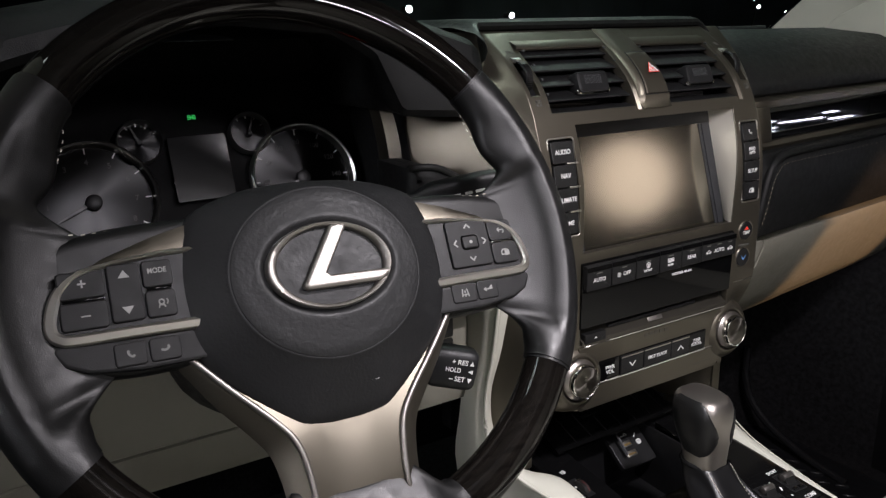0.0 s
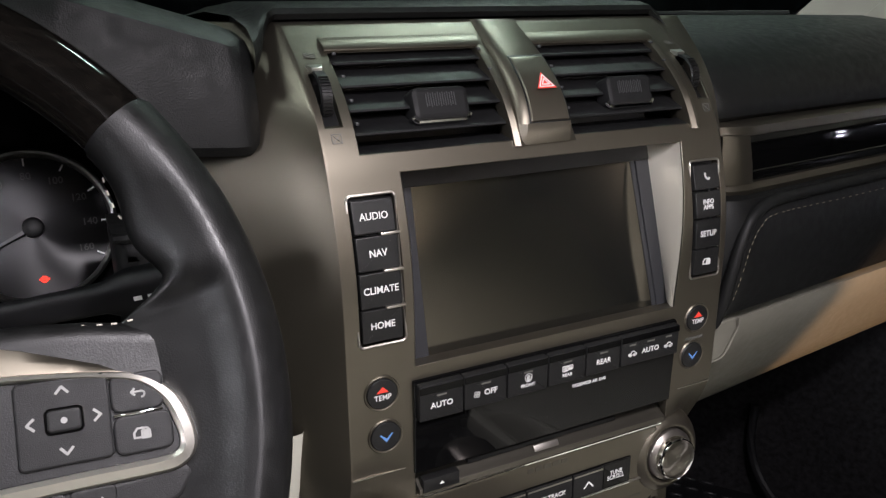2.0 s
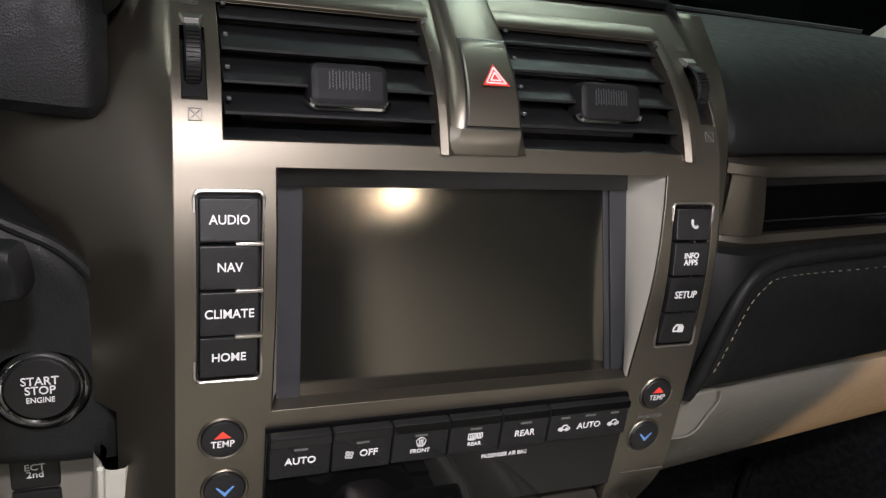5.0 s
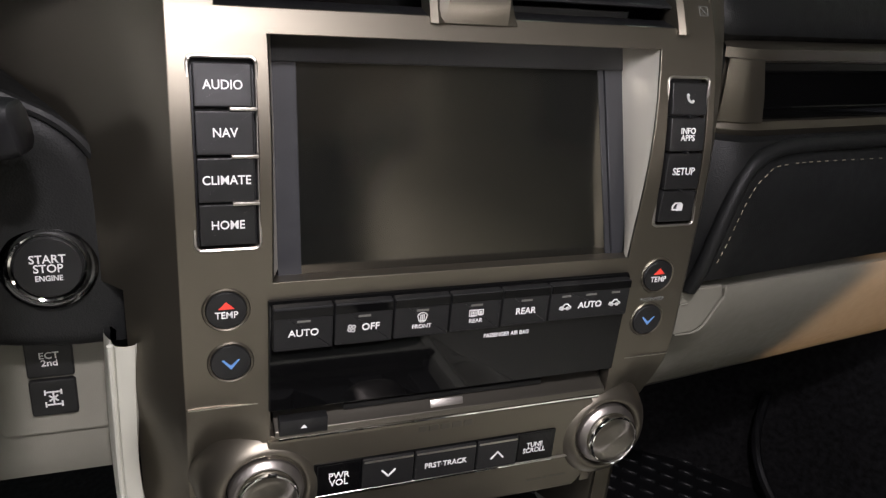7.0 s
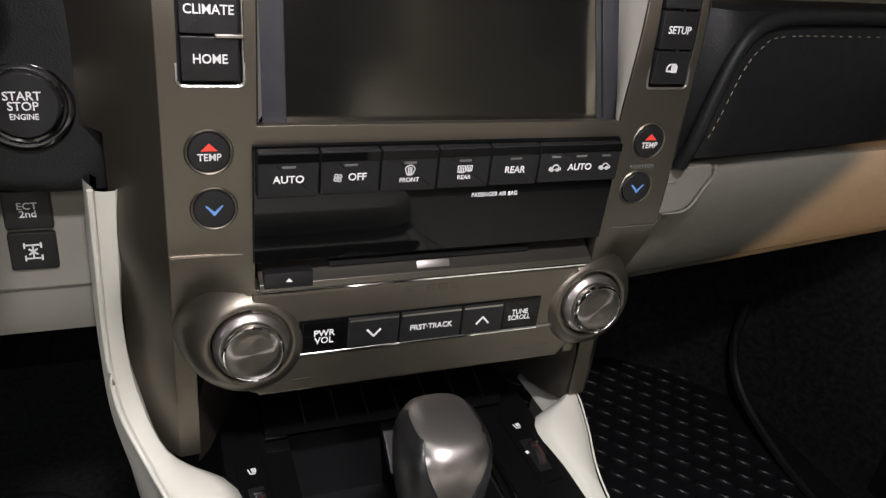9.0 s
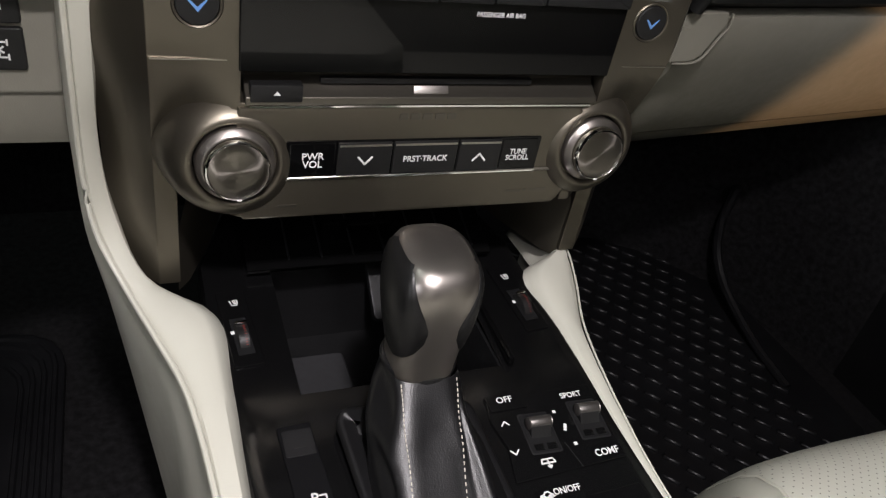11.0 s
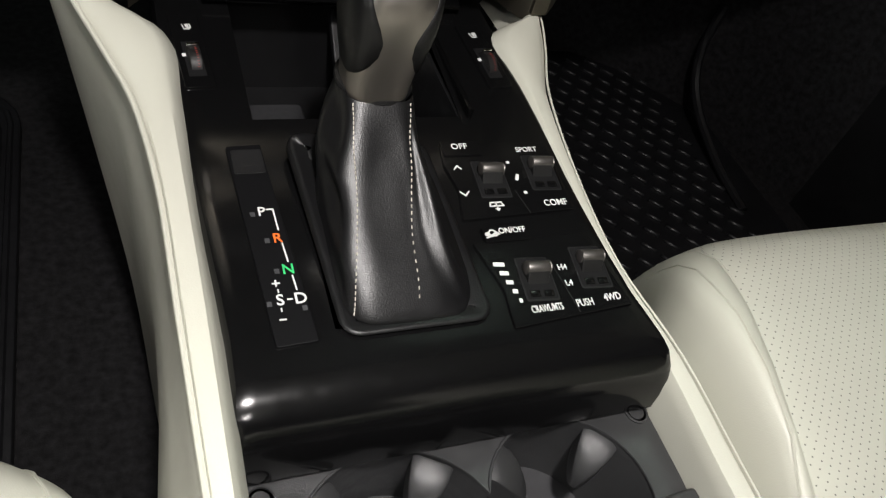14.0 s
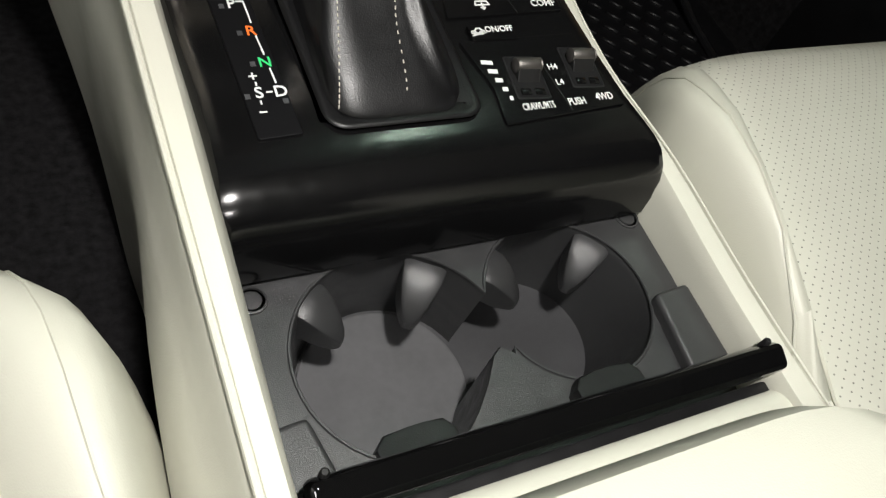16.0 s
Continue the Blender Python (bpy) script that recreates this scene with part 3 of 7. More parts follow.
def cheek_x(z):
    return 0.1140 - 0.1034 * (z - 0.613)


def fascia_y(x, z):
    a = abs(x)
    d = max(0.0, a - 0.1485)
    side = 1.05 * d + 5 * d * d if a < 0.174 else 0.0300 + 1.12 * (a - 0.174)
    low = 0.034 * step(0.0, 0.10, 0.555 - z) * step(0.104, 0.136, a)
    ease = 0.35 * (1 - step(0.70, 0.76, z) if x < 0 else 1)
    return front(z) * (1 if a < 0.149 else 1 - ease * step(0.149, 0.18, a)) + side + low


gx = {-0.245, -0.23, -0.21, -0.19, 0.0}
for a in (0.1485, 0.151, 0.154, 0.158, 0.162, 0.168, 0.175, 0.147, 0.12, 0.128, 0.07, 0.04):
    gx |= {a, -a}
gz = {0.815, 0.812, 0.806, 0.545, 0.535, 0.53, 0.49, 0.47, 0.46, 0.44, 0.43, 0.42, 0.41, 0.40, 0.385}
gz |= {round(0.555 + 0.0065 * i, 4) for i in range(40)}
for a, b, c, d in HOLES:
    gx |= {a, b}
    gz |= {c, d}
gx = sorted(v for v in gx)
gz = sorted(v for v in gz if v <= 0.815)
gz = [v for i, v in enumerate(gz) if i == 0 or v - gz[i - 1] > 0.0008 or any(v in (h[2], h[3]) for h in HOLES)]
bm = bmesh.new()
def bow(x, z):
    """The display opening's passenger edge leans outwards towards its top."""
    return x + 0.0078 * min(1.0, max(0.0, z - 0.613) / 0.1185) ** 1.25 * (x in (0.104, 0.1055)) * (0.6 < z < 0.76)


grid = [[bm.verts.new((bow(x, z), fascia_y(x, z), z)) for x in gx] for z in gz]
for i in range(len(gz) - 1):
    for j in range(len(gx) - 1):
        mx, mz = (gx[j] + gx[j + 1]) / 2, (gz[i] + gz[i + 1]) / 2
        if any(a < mx < b and c < mz < d for a, b, c, d in HOLES):
            continue
        if mx < -0.176 and mz < 0.60 or mx > 0.176 or mx > 0.172 and mz < 0.42:
            continue
        bm.faces.new((grid[i][j], grid[i][j + 1], grid[i + 1][j + 1], grid[i + 1][j]))
for v in [v for v in bm.verts if not v.link_faces]:
    bm.verts.remove(v)
rim = [e for e in bm.edges if e.is_boundary]
ext = bmesh.ops.extrude_edge_only(bm, edges=rim)
for v in ext["geom"]:
    if isinstance(v, bmesh.types.BMVert):
        v.co.y += 0.022
        if 0.612 < v.co.z < 0.7325 and 0.1035 < v.co.x < 0.1125:
            v.co.x = max(v.co.x, cheek_x(v.co.z)) + 0.0012
        if abs(v.co.z - 0.613) < 0.0004 and abs(v.co.x) < 0.116:
            v.co.z -= 0.0055
fascia = thing("center_stack", (0, 0.03, 0.6), "satin bronze metallic centre stack fascia of the dashboard", "dash fascia")
part("fascia", bm, BRONZE, fascia, bevel=0.0016)
part("backing", box(0.33, 0.02, 0.44, at=(0, 0.155, 0.60)), BLACK, fascia, "black backing")
for s in (-1, 1):
    # inner cheeks of the two legs beside the tray
    rings = []
    for z, a in ((0.505, 0.103), (0.48, 0.106), (0.46, 0.118), (0.44, 0.130), (0.42, 0.1345), (0.40, 0.1355), (0.372, 0.136)):
        y = fascia_y(0.1365, z)
        rings.append([(s * (a + 0.0015), y + 0.002, z), (s * (a - 0.006), y + 0.012, z), (s * (a - 0.022), y + 0.05, z), (s * (a - 0.042), y + 0.11, z)])
    part("leg_cheek", loft(rings, False), BRONZE, fascia, "satin bronze inner cheek")
    part("seam_line", box(0.039, 0.0010, 0.0005, at=(s * 0.128, fascia_y(0.125, 0.542) - 0.0002, 0.5425)), SILVER, fascia)


# ---- centre console ----
console = thing("center_console", (0, -0.1, 0.2), "gloss black centre console top with curled front edge", "console")
SIDE_Y = (-0.26, -0.235, -0.22, -0.19, -0.12, -0.05, 0.01, 0.06, 0.12)
SIDE_L = (-0.116, -0.114, -0.112, -0.111, -0.115, -0.1185, -0.124, -0.124, -0.10)
SIDE_R = (0.128, 0.1265, 0.121, 0.1145, 0.110, 0.110, 0.1085, 0.106, 0.09)
DECK_HOLES = ((-0.078, 0.052, -0.057, 0.070), (-0.060, 0.020, -0.198, -0.088))
cy = sorted({0.12, 0.09, 0.07, 0.06, 0.03, 0.0, -0.03, -0.057, -0.07, -0.088, -0.11, -0.14, -0.17, -0.198, -0.21, -0.218}, reverse=True)
rows = [(y, deck(y)) for y in cy] + [(-0.226, 0.3455), (-0.233, 0.342), (-0.239, 0.336), (-0.244, 0.327), (-0.247, 0.316), (-0.248, 0.304), (-0.244, 0.298), (-0.235, 0.297)]
bm = bmesh.new()
cols = sorted({0.052, -0.078, -0.060, 0.020})
grid = []
for y, z in rows:
    l, r = interp(y, SIDE_Y, SIDE_L), interp(y, SIDE_Y, SIDE_R)
    line = [(l - 0.0005, z - 0.02), (l, z - 0.004), (l + 0.002, z - 0.0008), (l + 0.006, z), (l + 0.011, z)] + [(c, z) for c in cols] + [(r - 0.011, z), (r - 0.006, z), (r - 0.002, z - 0.0008), (r, z - 0.004), (r + 0.0005, z - 0.02)]
    grid.append([bm.verts.new((x, y, zz)) for x, zz in line])
for i in range(len(rows) - 1):
    for j in range(len(grid[0]) - 1):
        q = (grid[i][j], grid[i][j + 1], grid[i + 1][j + 1], grid[i + 1][j])
        c = sum((v.co for v in q), Vector()) / 4
        if any(a < c.x < b and e < c.y < f for a, b, e, f in DECK_HOLES):
            continue
        bm.faces.new(q)
part("top_panel", bm, DECK, console)
part("pocket_floor", box(0.130, 0.128, 0.004, at=(-0.013, 0.006, 0.285)), BLACK, console, "deep black storage pocket")
for sx, sy, sz, at in ((0.003, 0.127, 0.078, (-0.0785, 0.006, 0.322)), (0.003, 0.127, 0.078, (0.0525, 0.006, 0.322)), (0.130, 0.003, 0.073, (-0.013, -0.0575, 0.322)), (0.130, 0.003, 0.10, (-0.013, 0.071, 0.325))):
    part("pocket_wall", box(sx, sy, sz, at=at), BLACK, console)
part("pocket_edge", tube([(0.0200, 0.060, 0.368), (0.0070, 0.060, 0.368), (0.0050, 0.056, 0.362), (0.0055, 0.038, 0.345)], 0.0016, 6), GREY, console, "grey insert edge")
part("pocket_mat", moved(prism(rrect(0.044, 0.05, 0.004), 0, 0.003, 0.001), pose(-0.044, 0.02, 0.2875)), CUP_FLOOR_SHADE, console, "grey rubber pocket mat")
part("core", box(0.20, 0.24, 0.27, at=(0, -0.1, 0.14)), BLACK, console, "black inner body")
part("divider_rail", box(0.004, 0.105, 0.016, 0.001, at=(0.058, -0.006, 0.361)), GLOSS, console)

lid = thing("bin_cover", (0, 0.07, 0.385), "gloss black ribbed cover of the bin below the radio", "bin cover")
part("panel", loft([[(x, 0.044, 0.374), (x, 0.042, 0.378), (x, 0.046, 0.3805), (x, 0.080, 0.392), (x, 0.13, 0.40), (x, 0.13, 0.39), (x, 0.06, 0.376)] for x in (-0.094, -0.0935, 0.082, 0.0825)], True, True), GLOSS, lid)
for i in range(7):
    part("rib", moved(box(0.0012, 0.036, 0.0012), pose(-0.066 + 0.0225 * i, 0.0635, 0.3872, 18)), BLACK, lid)
part("handle", moved(box(0.050, 0.006, 0.006, 0.002), pose(-0.014, 0.070, 0.392, 18)), GLOSS, lid)
part("edge_strip", box(0.176, 0.0012, 0.0012, at=(-0.006, 0.0418, 0.3772)), CHROME, lid)


def bolster(name, sections, label, welt=0.0017):
    """Padded side of the console. Sections: inner edge, piping, outer edge, foot."""
    t = thing(name, sections[len(sections) // 2][0], label, "console pad", "console pads")
    rows = [smooth_path([s[k] for s in sections], 5) for k in range(4)]
    rings, welt_line = [], []
    for i in range(len(rows[0])):
        a, b, c, d = (rows[k][i] for k in range(4))
        n = (b - a).cross(rows[0][min(i + 1, len(rows[0]) - 1)] - rows[0][max(i - 1, 0)]).normalized()
        if n.z < n.y:
            n = -n
        rings.append([a - n * 0.03 - (b - a) * 0.35, a - n * 0.008 - (b - a) * 0.12, a - n * 0.0015 + (b - a) * 0.04, a + (b - a) * 0.16 + n * 0.0012, a + (b - a) * 0.5 + n * 0.0024, a + (b - a) * 0.82 + n * 0.0016, a + (b - a) * 0.92 - n * 0.0004, b - n * 0.0024,
                      b + (c - b) * 0.05 - n * 0.0012, b + (c - b) * 0.14, b + (c - b) * 0.30 - (b - a).normalized() * 0.0015, b + (c - b) * 0.60 - (b - a).normalized() * 0.0005, c, c + (d - c) * 0.5, d])
        welt_line.append(b + n * 0.0011)
    part("padding", loft(rings, False), IVORY, t)
    part("piping", tube(welt_line, welt, 8), IVORY, t)
    return t


L_PAD = [((-0.169, 0.0245, 0.572), (-0.183, 0.026, 0.572), (-0.187, 0.040, 0.572), (-0.187, 0.08, 0.572)),
         ((-0.172, 0.036, 0.52), (-0.1845, 0.034, 0.52), (-0.189, 0.046, 0.518), (-0.187, 0.08, 0.51)),
         ((-0.174, 0.052, 0.47), (-0.186, 0.046, 0.465), (-0.190, 0.058, 0.455), (-0.187, 0.09, 0.44)),
         ((-0.1695, 0.052, 0.425), (-0.1825, 0.044, 0.418), (-0.187, 0.060, 0.395), (-0.186, 0.10, 0.36)),
         ((-0.155, 0.032, 0.390), (-0.1685, 0.022, 0.389), (-0.1715, 0.040, 0.350), (-0.167, 0.06, 0.25)),
         ((-0.124, 0.002, 0.383), (-0.152, -0.016, 0.376), (-0.1510, -0.012, 0.335), (-0.148, 0.0, 0.15)),
         ((-0.1190, -0.047, 0.374), (-0.1400, -0.055, 0.371), (-0.1445, -0.056, 0.310), (-0.138, -0.05, 0.03)),
         ((-0.1185, -0.115, 0.3695), (-0.1330, -0.118, 0.3685), (-0.1400, -0.120, 0.300), (-0.132, -0.115, 0.02)),
         ((-0.1175, -0.195, 0.3665), (-0.1312, -0.192, 0.3655), (-0.1415, -0.195, 0.300), (-0.136, -0.19, 0.02)),
         ((-0.1178, -0.300, 0.3625), (-0.1290, -0.300, 0.3615), (-0.1495, -0.290, 0.300), (-0.143, -0.29, 0.02)),
         ((-0.1170, -0.420, 0.360), (-0.1275, -0.420, 0.360), (-0.1520, -0.42, 0.30), (-0.15, -0.42, 0.02))]
R_PAD = [((0.146, 0.110, 0.370), (0.151, 0.110, 0.368), (0.155, 0.110, 0.350), (0.158, 0.12, 0.25)),
         ((0.144, 0.070, 0.374), (0.149, 0.070, 0.372), (0.153, 0.070, 0.352), (0.157, 0.09, 0.25)),
         ((0.137, 0.040, 0.378), (0.147, 0.038, 0.375), (0.152, 0.038, 0.352), (0.157, 0.06, 0.25)),
         ((0.108, 0.016, 0.377), (0.140, 0.006, 0.368), (0.150, 0.003, 0.340), (0.158, 0.0, 0.2)),
         ((0.108, -0.03, 0.3675), (0.127, -0.036, 0.361), (0.135, -0.036, 0.33), (0.138, -0.03, 0.05)),
         ((0.108, -0.10, 0.357), (0.119, -0.105, 0.353), (0.127, -0.105, 0.32), (0.132, -0.1, 0.02)),
         ((0.109, -0.17, 0.347), (0.119, -0.172, 0.345), (0.129, -0.172, 0.31), (0.132, -0.17, 0.02)),
         ((0.124, -0.235, 0.330), (0.138, -0.235, 0.331), (0.146, -0.235, 0.30), (0.145, -0.23, 0.02)),
         ((0.121, -0.32, 0.327), (0.136, -0.32, 0.329), (0.146, -0.32, 0.30), (0.145, -0.32, 0.02)),
         ((0.121, -0.42, 0.327), (0.136, -0.42, 0.329), (0.146, -0.42, 0.30), (0.145, -0.42, 0.02))]
bolster("console_bolster", L_PAD, "ivory leather console pad with piped seam, driver's side")
bolster("console_bolster", R_PAD, "ivory leather console pad along the passenger footwell", 0.0008)

# cup holder behind the shift panel
cup = thing("cup_holder", (0, -0.29, 0.28), "open twin cup holder in grained grey black plastic", "cup holder")
CUP_L, CUP_R = Vector((-0.0404, -0.2955)), Vector((0.0540, -0.2877))
RL, RR = 0.0535, 0.0465
span = (CUP_R - CUP_L).length
along = (RL ** 2 - RR ** 2 + span ** 2) / (2 * span)
off_l = math.degrees(math.acos(along / RL))
off_r = math.degrees(math.acos((span - along) / RR))
lean = math.degrees(math.atan2(CUP_R.y - CUP_L.y, CUP_R.x - CUP_L.x))
outline = arc(*CUP_L, RL, lean + off_l, lean + 360 - off_l, 48) + arc(*CUP_R, RR, lean + 180 + off_r, lean + 540 - off_r, 44)[1:-1]
outer = rrect(0.236, 0.150, 0.004, 3, 0.003, -0.295)
bm = bmesh.new()
loops = []
for pts in (outer, outline):
    vs = [bm.verts.new((x, y, 0.300)) for x, y in pts]
    loops += [bm.edges.new((vs[i], vs[(i + 1) % len(vs)])) for i in range(len(vs))]
bmesh.ops.triangle_fill(bm, edges=loops, use_beauty=True)
part("plate", bm, CUP, cup)
def well(k, dx, dy):
    return [((x - 0.007) * k + 0.007 + dx, (y + 0.2915) * k - 0.2915 + dy) for x, y in outline]


bm = loft([[(x, y, z) for x, y in pts] for pts, z in ((well(1.004, 0, 0), 0.3000), (well(1.0, 0, 0), 0.2990), (well(0.985, 0, 0), 0.2950), (well(0.93, 0.003, 0.008), 0.236), (well(0.91, 0.003, 0.008), 0.2300))], True, False)
part("well", bm, CUP, cup, "smooth black cup wells", sharp=50)
bm = bmesh.new()
bm.faces.new([bm.verts.new((x, y, 0.2325)) for x, y in well(0.926, 0.003, 0.008)])
part("well_floor", bm, CUP_FLOOR_SHADE, cup, "rubber well floor, its colour darkened for shade")
part("well_mat", moved(prism(circle(0.0470, 56), -0.002, 0.0016, 0.0008), pose(CUP_L.x + 0.0055, CUP_L.y + 0.0080, 0.2335)), CUP_FLOOR, cup, "grey rubber well mat")
part("rim", tube([(x, y, 0.3003) for x, y in outline], 0.0009, 6, True), CUP, cup)
for x in (-0.102, 0.114):
    y = -0.255 if x < 0 else -0.248
    part("screw_cap", moved(lathe([(0.0074, 0), (0.0072, 0.0010), (0.0062, 0.0012), (0.0058, -0.0016), (0.0050, -0.0016), (0.0047, 0.0006), (0.001, 0.0008)], 24), pose(x, y, 0.3)), CUP, cup)
for cx, cyy, a, CR in ((*CUP_L, 133, RL), (*CUP_L, 58, RL - 0.003), (*CUP_R, 138, RR - 0.002), (*CUP_R, 43, RR)):
    m = pose(cx, cyy, 0.2995) @ pose(0, 0, 0, 0, 0, a)
    rings = []
    for d, w, zt, zb in ((0.002, 0.0112, -0.002, -0.022), (-0.005, 0.0106, -0.0025, -0.023), (-0.011, 0.0092, -0.006, -0.025), (-0.017, 0.0068, -0.0115, -0.0265), (-0.0215, 0.0042, -0.017, -0.0275), (-0.0235, 0.0018, -0.021, -0.0275)):
        rings.append([(CR + d, -w, zt - 0.0015), (CR + d, -w * 0.7, zt), (CR + d, w * 0.7, zt), (CR + d, w, zt - 0.0015), (CR + d, w * 0.95, zb), (CR + d, -w * 0.95, zb)])
    part("finger", moved(loft(rings, True, True), m), CUP, cup, "spring finger", bevel=0.0015)
rings = []
for z, k in ((0.2336, 1.0), (0.290, 1.0), (0.2990, 1.0), (0.3012, 0.98)):
    rings.append([(x * k - 0.007 * (k - 1), -0.352 + (y + 0.352) * k, z) for x, y in ((-0.036, -0.352), (-0.030, -0.342), (-0.020, -0.333), (-0.010, -0.3215), (-0.001, -0.3085), (0.004, -0.3050), (0.0095, -0.3090), (0.0150, -0.3200), (0.0215, -0.3330), (0.026, -0.352))])
part("divider", loft(rings, True, True), CUP, cup, "black moulded divider", sharp=30)
for x, h in ((-0.052, 0.306), (0.046, 0.3105)):
    part("flap", loft([[(x - 0.019, -0.338, z - d), (x - 0.014, -0.332, z - 0.002 * k), (x - 0.004, -0.3305, z - 0.006 * k), (x + 0.006, -0.3300, z - 0.006 * k), (x + 0.014, -0.3315, z - 0.001 * k), (x + 0.018, -0.337, z), (x + 0.019, -0.345, z), (x - 0.019, -0.347, z)] for z, d, k in ((0.2246, 0, 0), (h - 0.002, 0, 1), (h, 0, 1))], True, True), BLACK, cup, "rubber flap", bevel=0.0015)
part("corner_block", loft([[(0.098, -0.300, z), (0.121, -0.298, z), (0.121, -0.345, z), (0.094, -0.345, z)] for z in (0.29, 0.308)], True, True), CUP, cup, bevel=0.003)
part("corner_block", loft([[(-0.114, -0.318, z), (-0.094, -0.316, z), (-0.088, -0.345, z), (-0.114, -0.348, z)] for z in (0.29, 0.306)], True, True), CUP, cup, bevel=0.003)
cover = part("lid", box(0.226, 0.10, 0.006, 0.002, at=(0.008, -0.412, 0.316)), BLACK, cup, "black sliding lid pushed open")
part("lip", moved(prism(rrect(0.236, 0.014, 0.004), -0.006, 0.006, 0.003), pose(0.010, -0.355, 0.3275, 20)), GLOSS, cover)
for x in (-0.101, 0.119):
    part("pin", moved(lathe([(0.002, -0.002), (0.002, 0.004), (0.0012, 0.005)], 12), pose(x, -0.349, 0.3315)), BLACK, cover)
arm = thing("console_box", (0, -0.6, 0.3), "ivory leather console box with padded armrest lid", "console box")
part("front_panel", loft([[(x, -0.364, 0.20), (x, -0.366, 0.318), (x, -0.372, 0.324), (x, -0.42, 0.328), (x, -0.9, 0.328), (x, -0.9, 0.2)] for x in (-0.118, 0.128)], True, True), IVORY, arm, bevel=0.004)
rings = []
for x in np.linspace(-0.115, 0.13, 16):
    e = 1 - ((x - 0.0075) / 0.1225) ** 6
    rings.append([(x, -0.90, 0.335), (x, -0.392 - 0.012 * (1 - e), 0.333), (x, -0.383 - 0.016 * (1 - e), 0.340), (x, -0.381 - 0.02 * (1 - e), 0.352), (x, -0.388 - 0.02 * (1 - e), 0.364 + 0.004 * e), (x, -0.41, 0.370 + 0.006 * e), (x, -0.90, 0.372 + 0.008 * e)])
part("armrest", loft(rings, True, True), IVORY, arm)


# ---- seats ----
def seat(cx, y0, side, label):
    """side: +1 where the console lies at the seat's smaller x."""
    t = thing("front_seat", (cx, y0 - 0.25, 0.1), label, "car seat", "front seats")
    half = 0.265

    def seam_u(u, d):
        """Where the cushion's seam lies: it runs closer to the console towards the back."""
        if u * side > 0:
            return 0.74
        return interp(d, (0, 0.03, 0.09, 0.16, 0.30, 0.48), (0.64, 0.66, 0.695, 0.755, 0.90, 0.95))

    def height(u, y):
        d = y0 - y
        nose = 0.11 * (1 - min(1, d / 0.075)) ** 2.2
        crown = 0.308 + 0.016 * step(0, 0.12, d) - 0.03 * step(0.1, 0.5, d)
        a = seam_u(u, d)
        b = step(a - 0.035, min(0.985, a + 0.13), abs(u)) * 0.026 * step(0.0, 0.14, d)
        edge = 0.16 * max(0.0, (abs(u) - 0.88) / 0.12) ** 2.4
        dip = -0.006 * math.exp(-((abs(u) - a) / 0.028) ** 2)
        return crown - nose + b - edge + dip

    def px(u, y):
        d = max(0.0, y0 - y)
        round_ = 0.075 * max(0.0, 1 - d / 0.11) ** 2 * abs(u) ** 3
        return cx + (half - round_) * u

    def py(u, d):
        return y0 - d - 0.075 * abs(u) ** 5 * max(0, 1 - d / 0.3)

    ds = [0, 0.006, 0.014, 0.024, 0.036, 0.05, 0.07, 0.09, 0.12, 0.16, 0.2, 0.25, 0.3, 0.36, 0.42, 0.48]

    def sheet(lo, hi, n):
        """Between two seams; lo and hi: -1 and 1 for the edges, or the sign of a seam doubled."""
        rings = []
        for d in ds:
            a, b = (v if abs(v) == 1 else v / 2 * seam_u(v, d) for v in (lo, hi))
            rings.append([(px(u, y0 - d), py(u, d), height(u, y0 - d)) for u in np.linspace(a, b, n)])
        return loft(rings, False)

    part("cushion_panel", sheet(-2, 2, 29), PERF, t, "perforated ivory centre panel")
    part("bolster_pad", sheet(-1, -2, 19), IVORY, t)
    part("bolster_pad", sheet(2, 1, 19), IVORY, t)
    for g in (-1, 1):
        us = [g * seam_u(g, d) for d in ds]
        part("seam", tube([(px(u, y0 - d), py(u, d), height(u, y0 - d) + 0.0012) for u, d in list(zip(us, ds))[2:]], 0.0015, 6), IVORY, t)
        us = [g * (seam_u(g, d) * 0.5 + 0.5) for d in ds]
        part("seam", tube([(px(u, y0 - d), py(u, d), height(u, y0 - d) + 0.0003) for u, d in list(zip(us, ds))[3:]], 0.0009, 5), IVORY, t)
    skirt = [[(px(u, y0 - d) , py(u, d), height(u, y0 - d)) for u, d in ([(-1, dd) for dd in ds[::-1]] + [(uu, 0) for uu in np.linspace(-0.95, 0.95, 30)] + [(1, dd) for dd in ds])]]
    skirt.append([(x * 0.97 + cx * 0.03, y - 0.02, 0.08) for x, y, z in skirt[0]])
    part("valance", loft(skirt, False), IVORY, t)
    rings = []
    for z, dy, w, th in ((0.26, 0.0, 0.23, 0.07), (0.36, -0.02, 0.245, 0.085), (0.5, -0.06, 0.25, 0.085), (0.68, -0.115, 0.245, 0.075), (0.745, -0.130, 0.230, 0.07), (0.787, -0.140, 0.190, 0.06), (0.812, -0.147, 0.125, 0.045), (0.820, -0.150, 0.06, 0.02)):
        rings.append([(cx + w * math.cos(a) * (abs(math.cos(a)) ** -0.4 if abs(math.cos(a)) > 0.01 else 1), y0 - 0.60 + dy + th * math.sin(a), z) for a in np.linspace(0, 2 * math.pi, 24, endpoint=False)])
    part("backrest", loft(rings, True, True), IVORY, t)
    part("headrest", moved(box(0.23, 0.10, 0.17, 0.045, 4), pose(cx, y0 - 0.79, 0.885)), IVORY, t)
    part("base", box(0.42, 0.40, 0.09, 0.01, at=(cx, y0 - 0.27, 0.045)), BLACK, t)


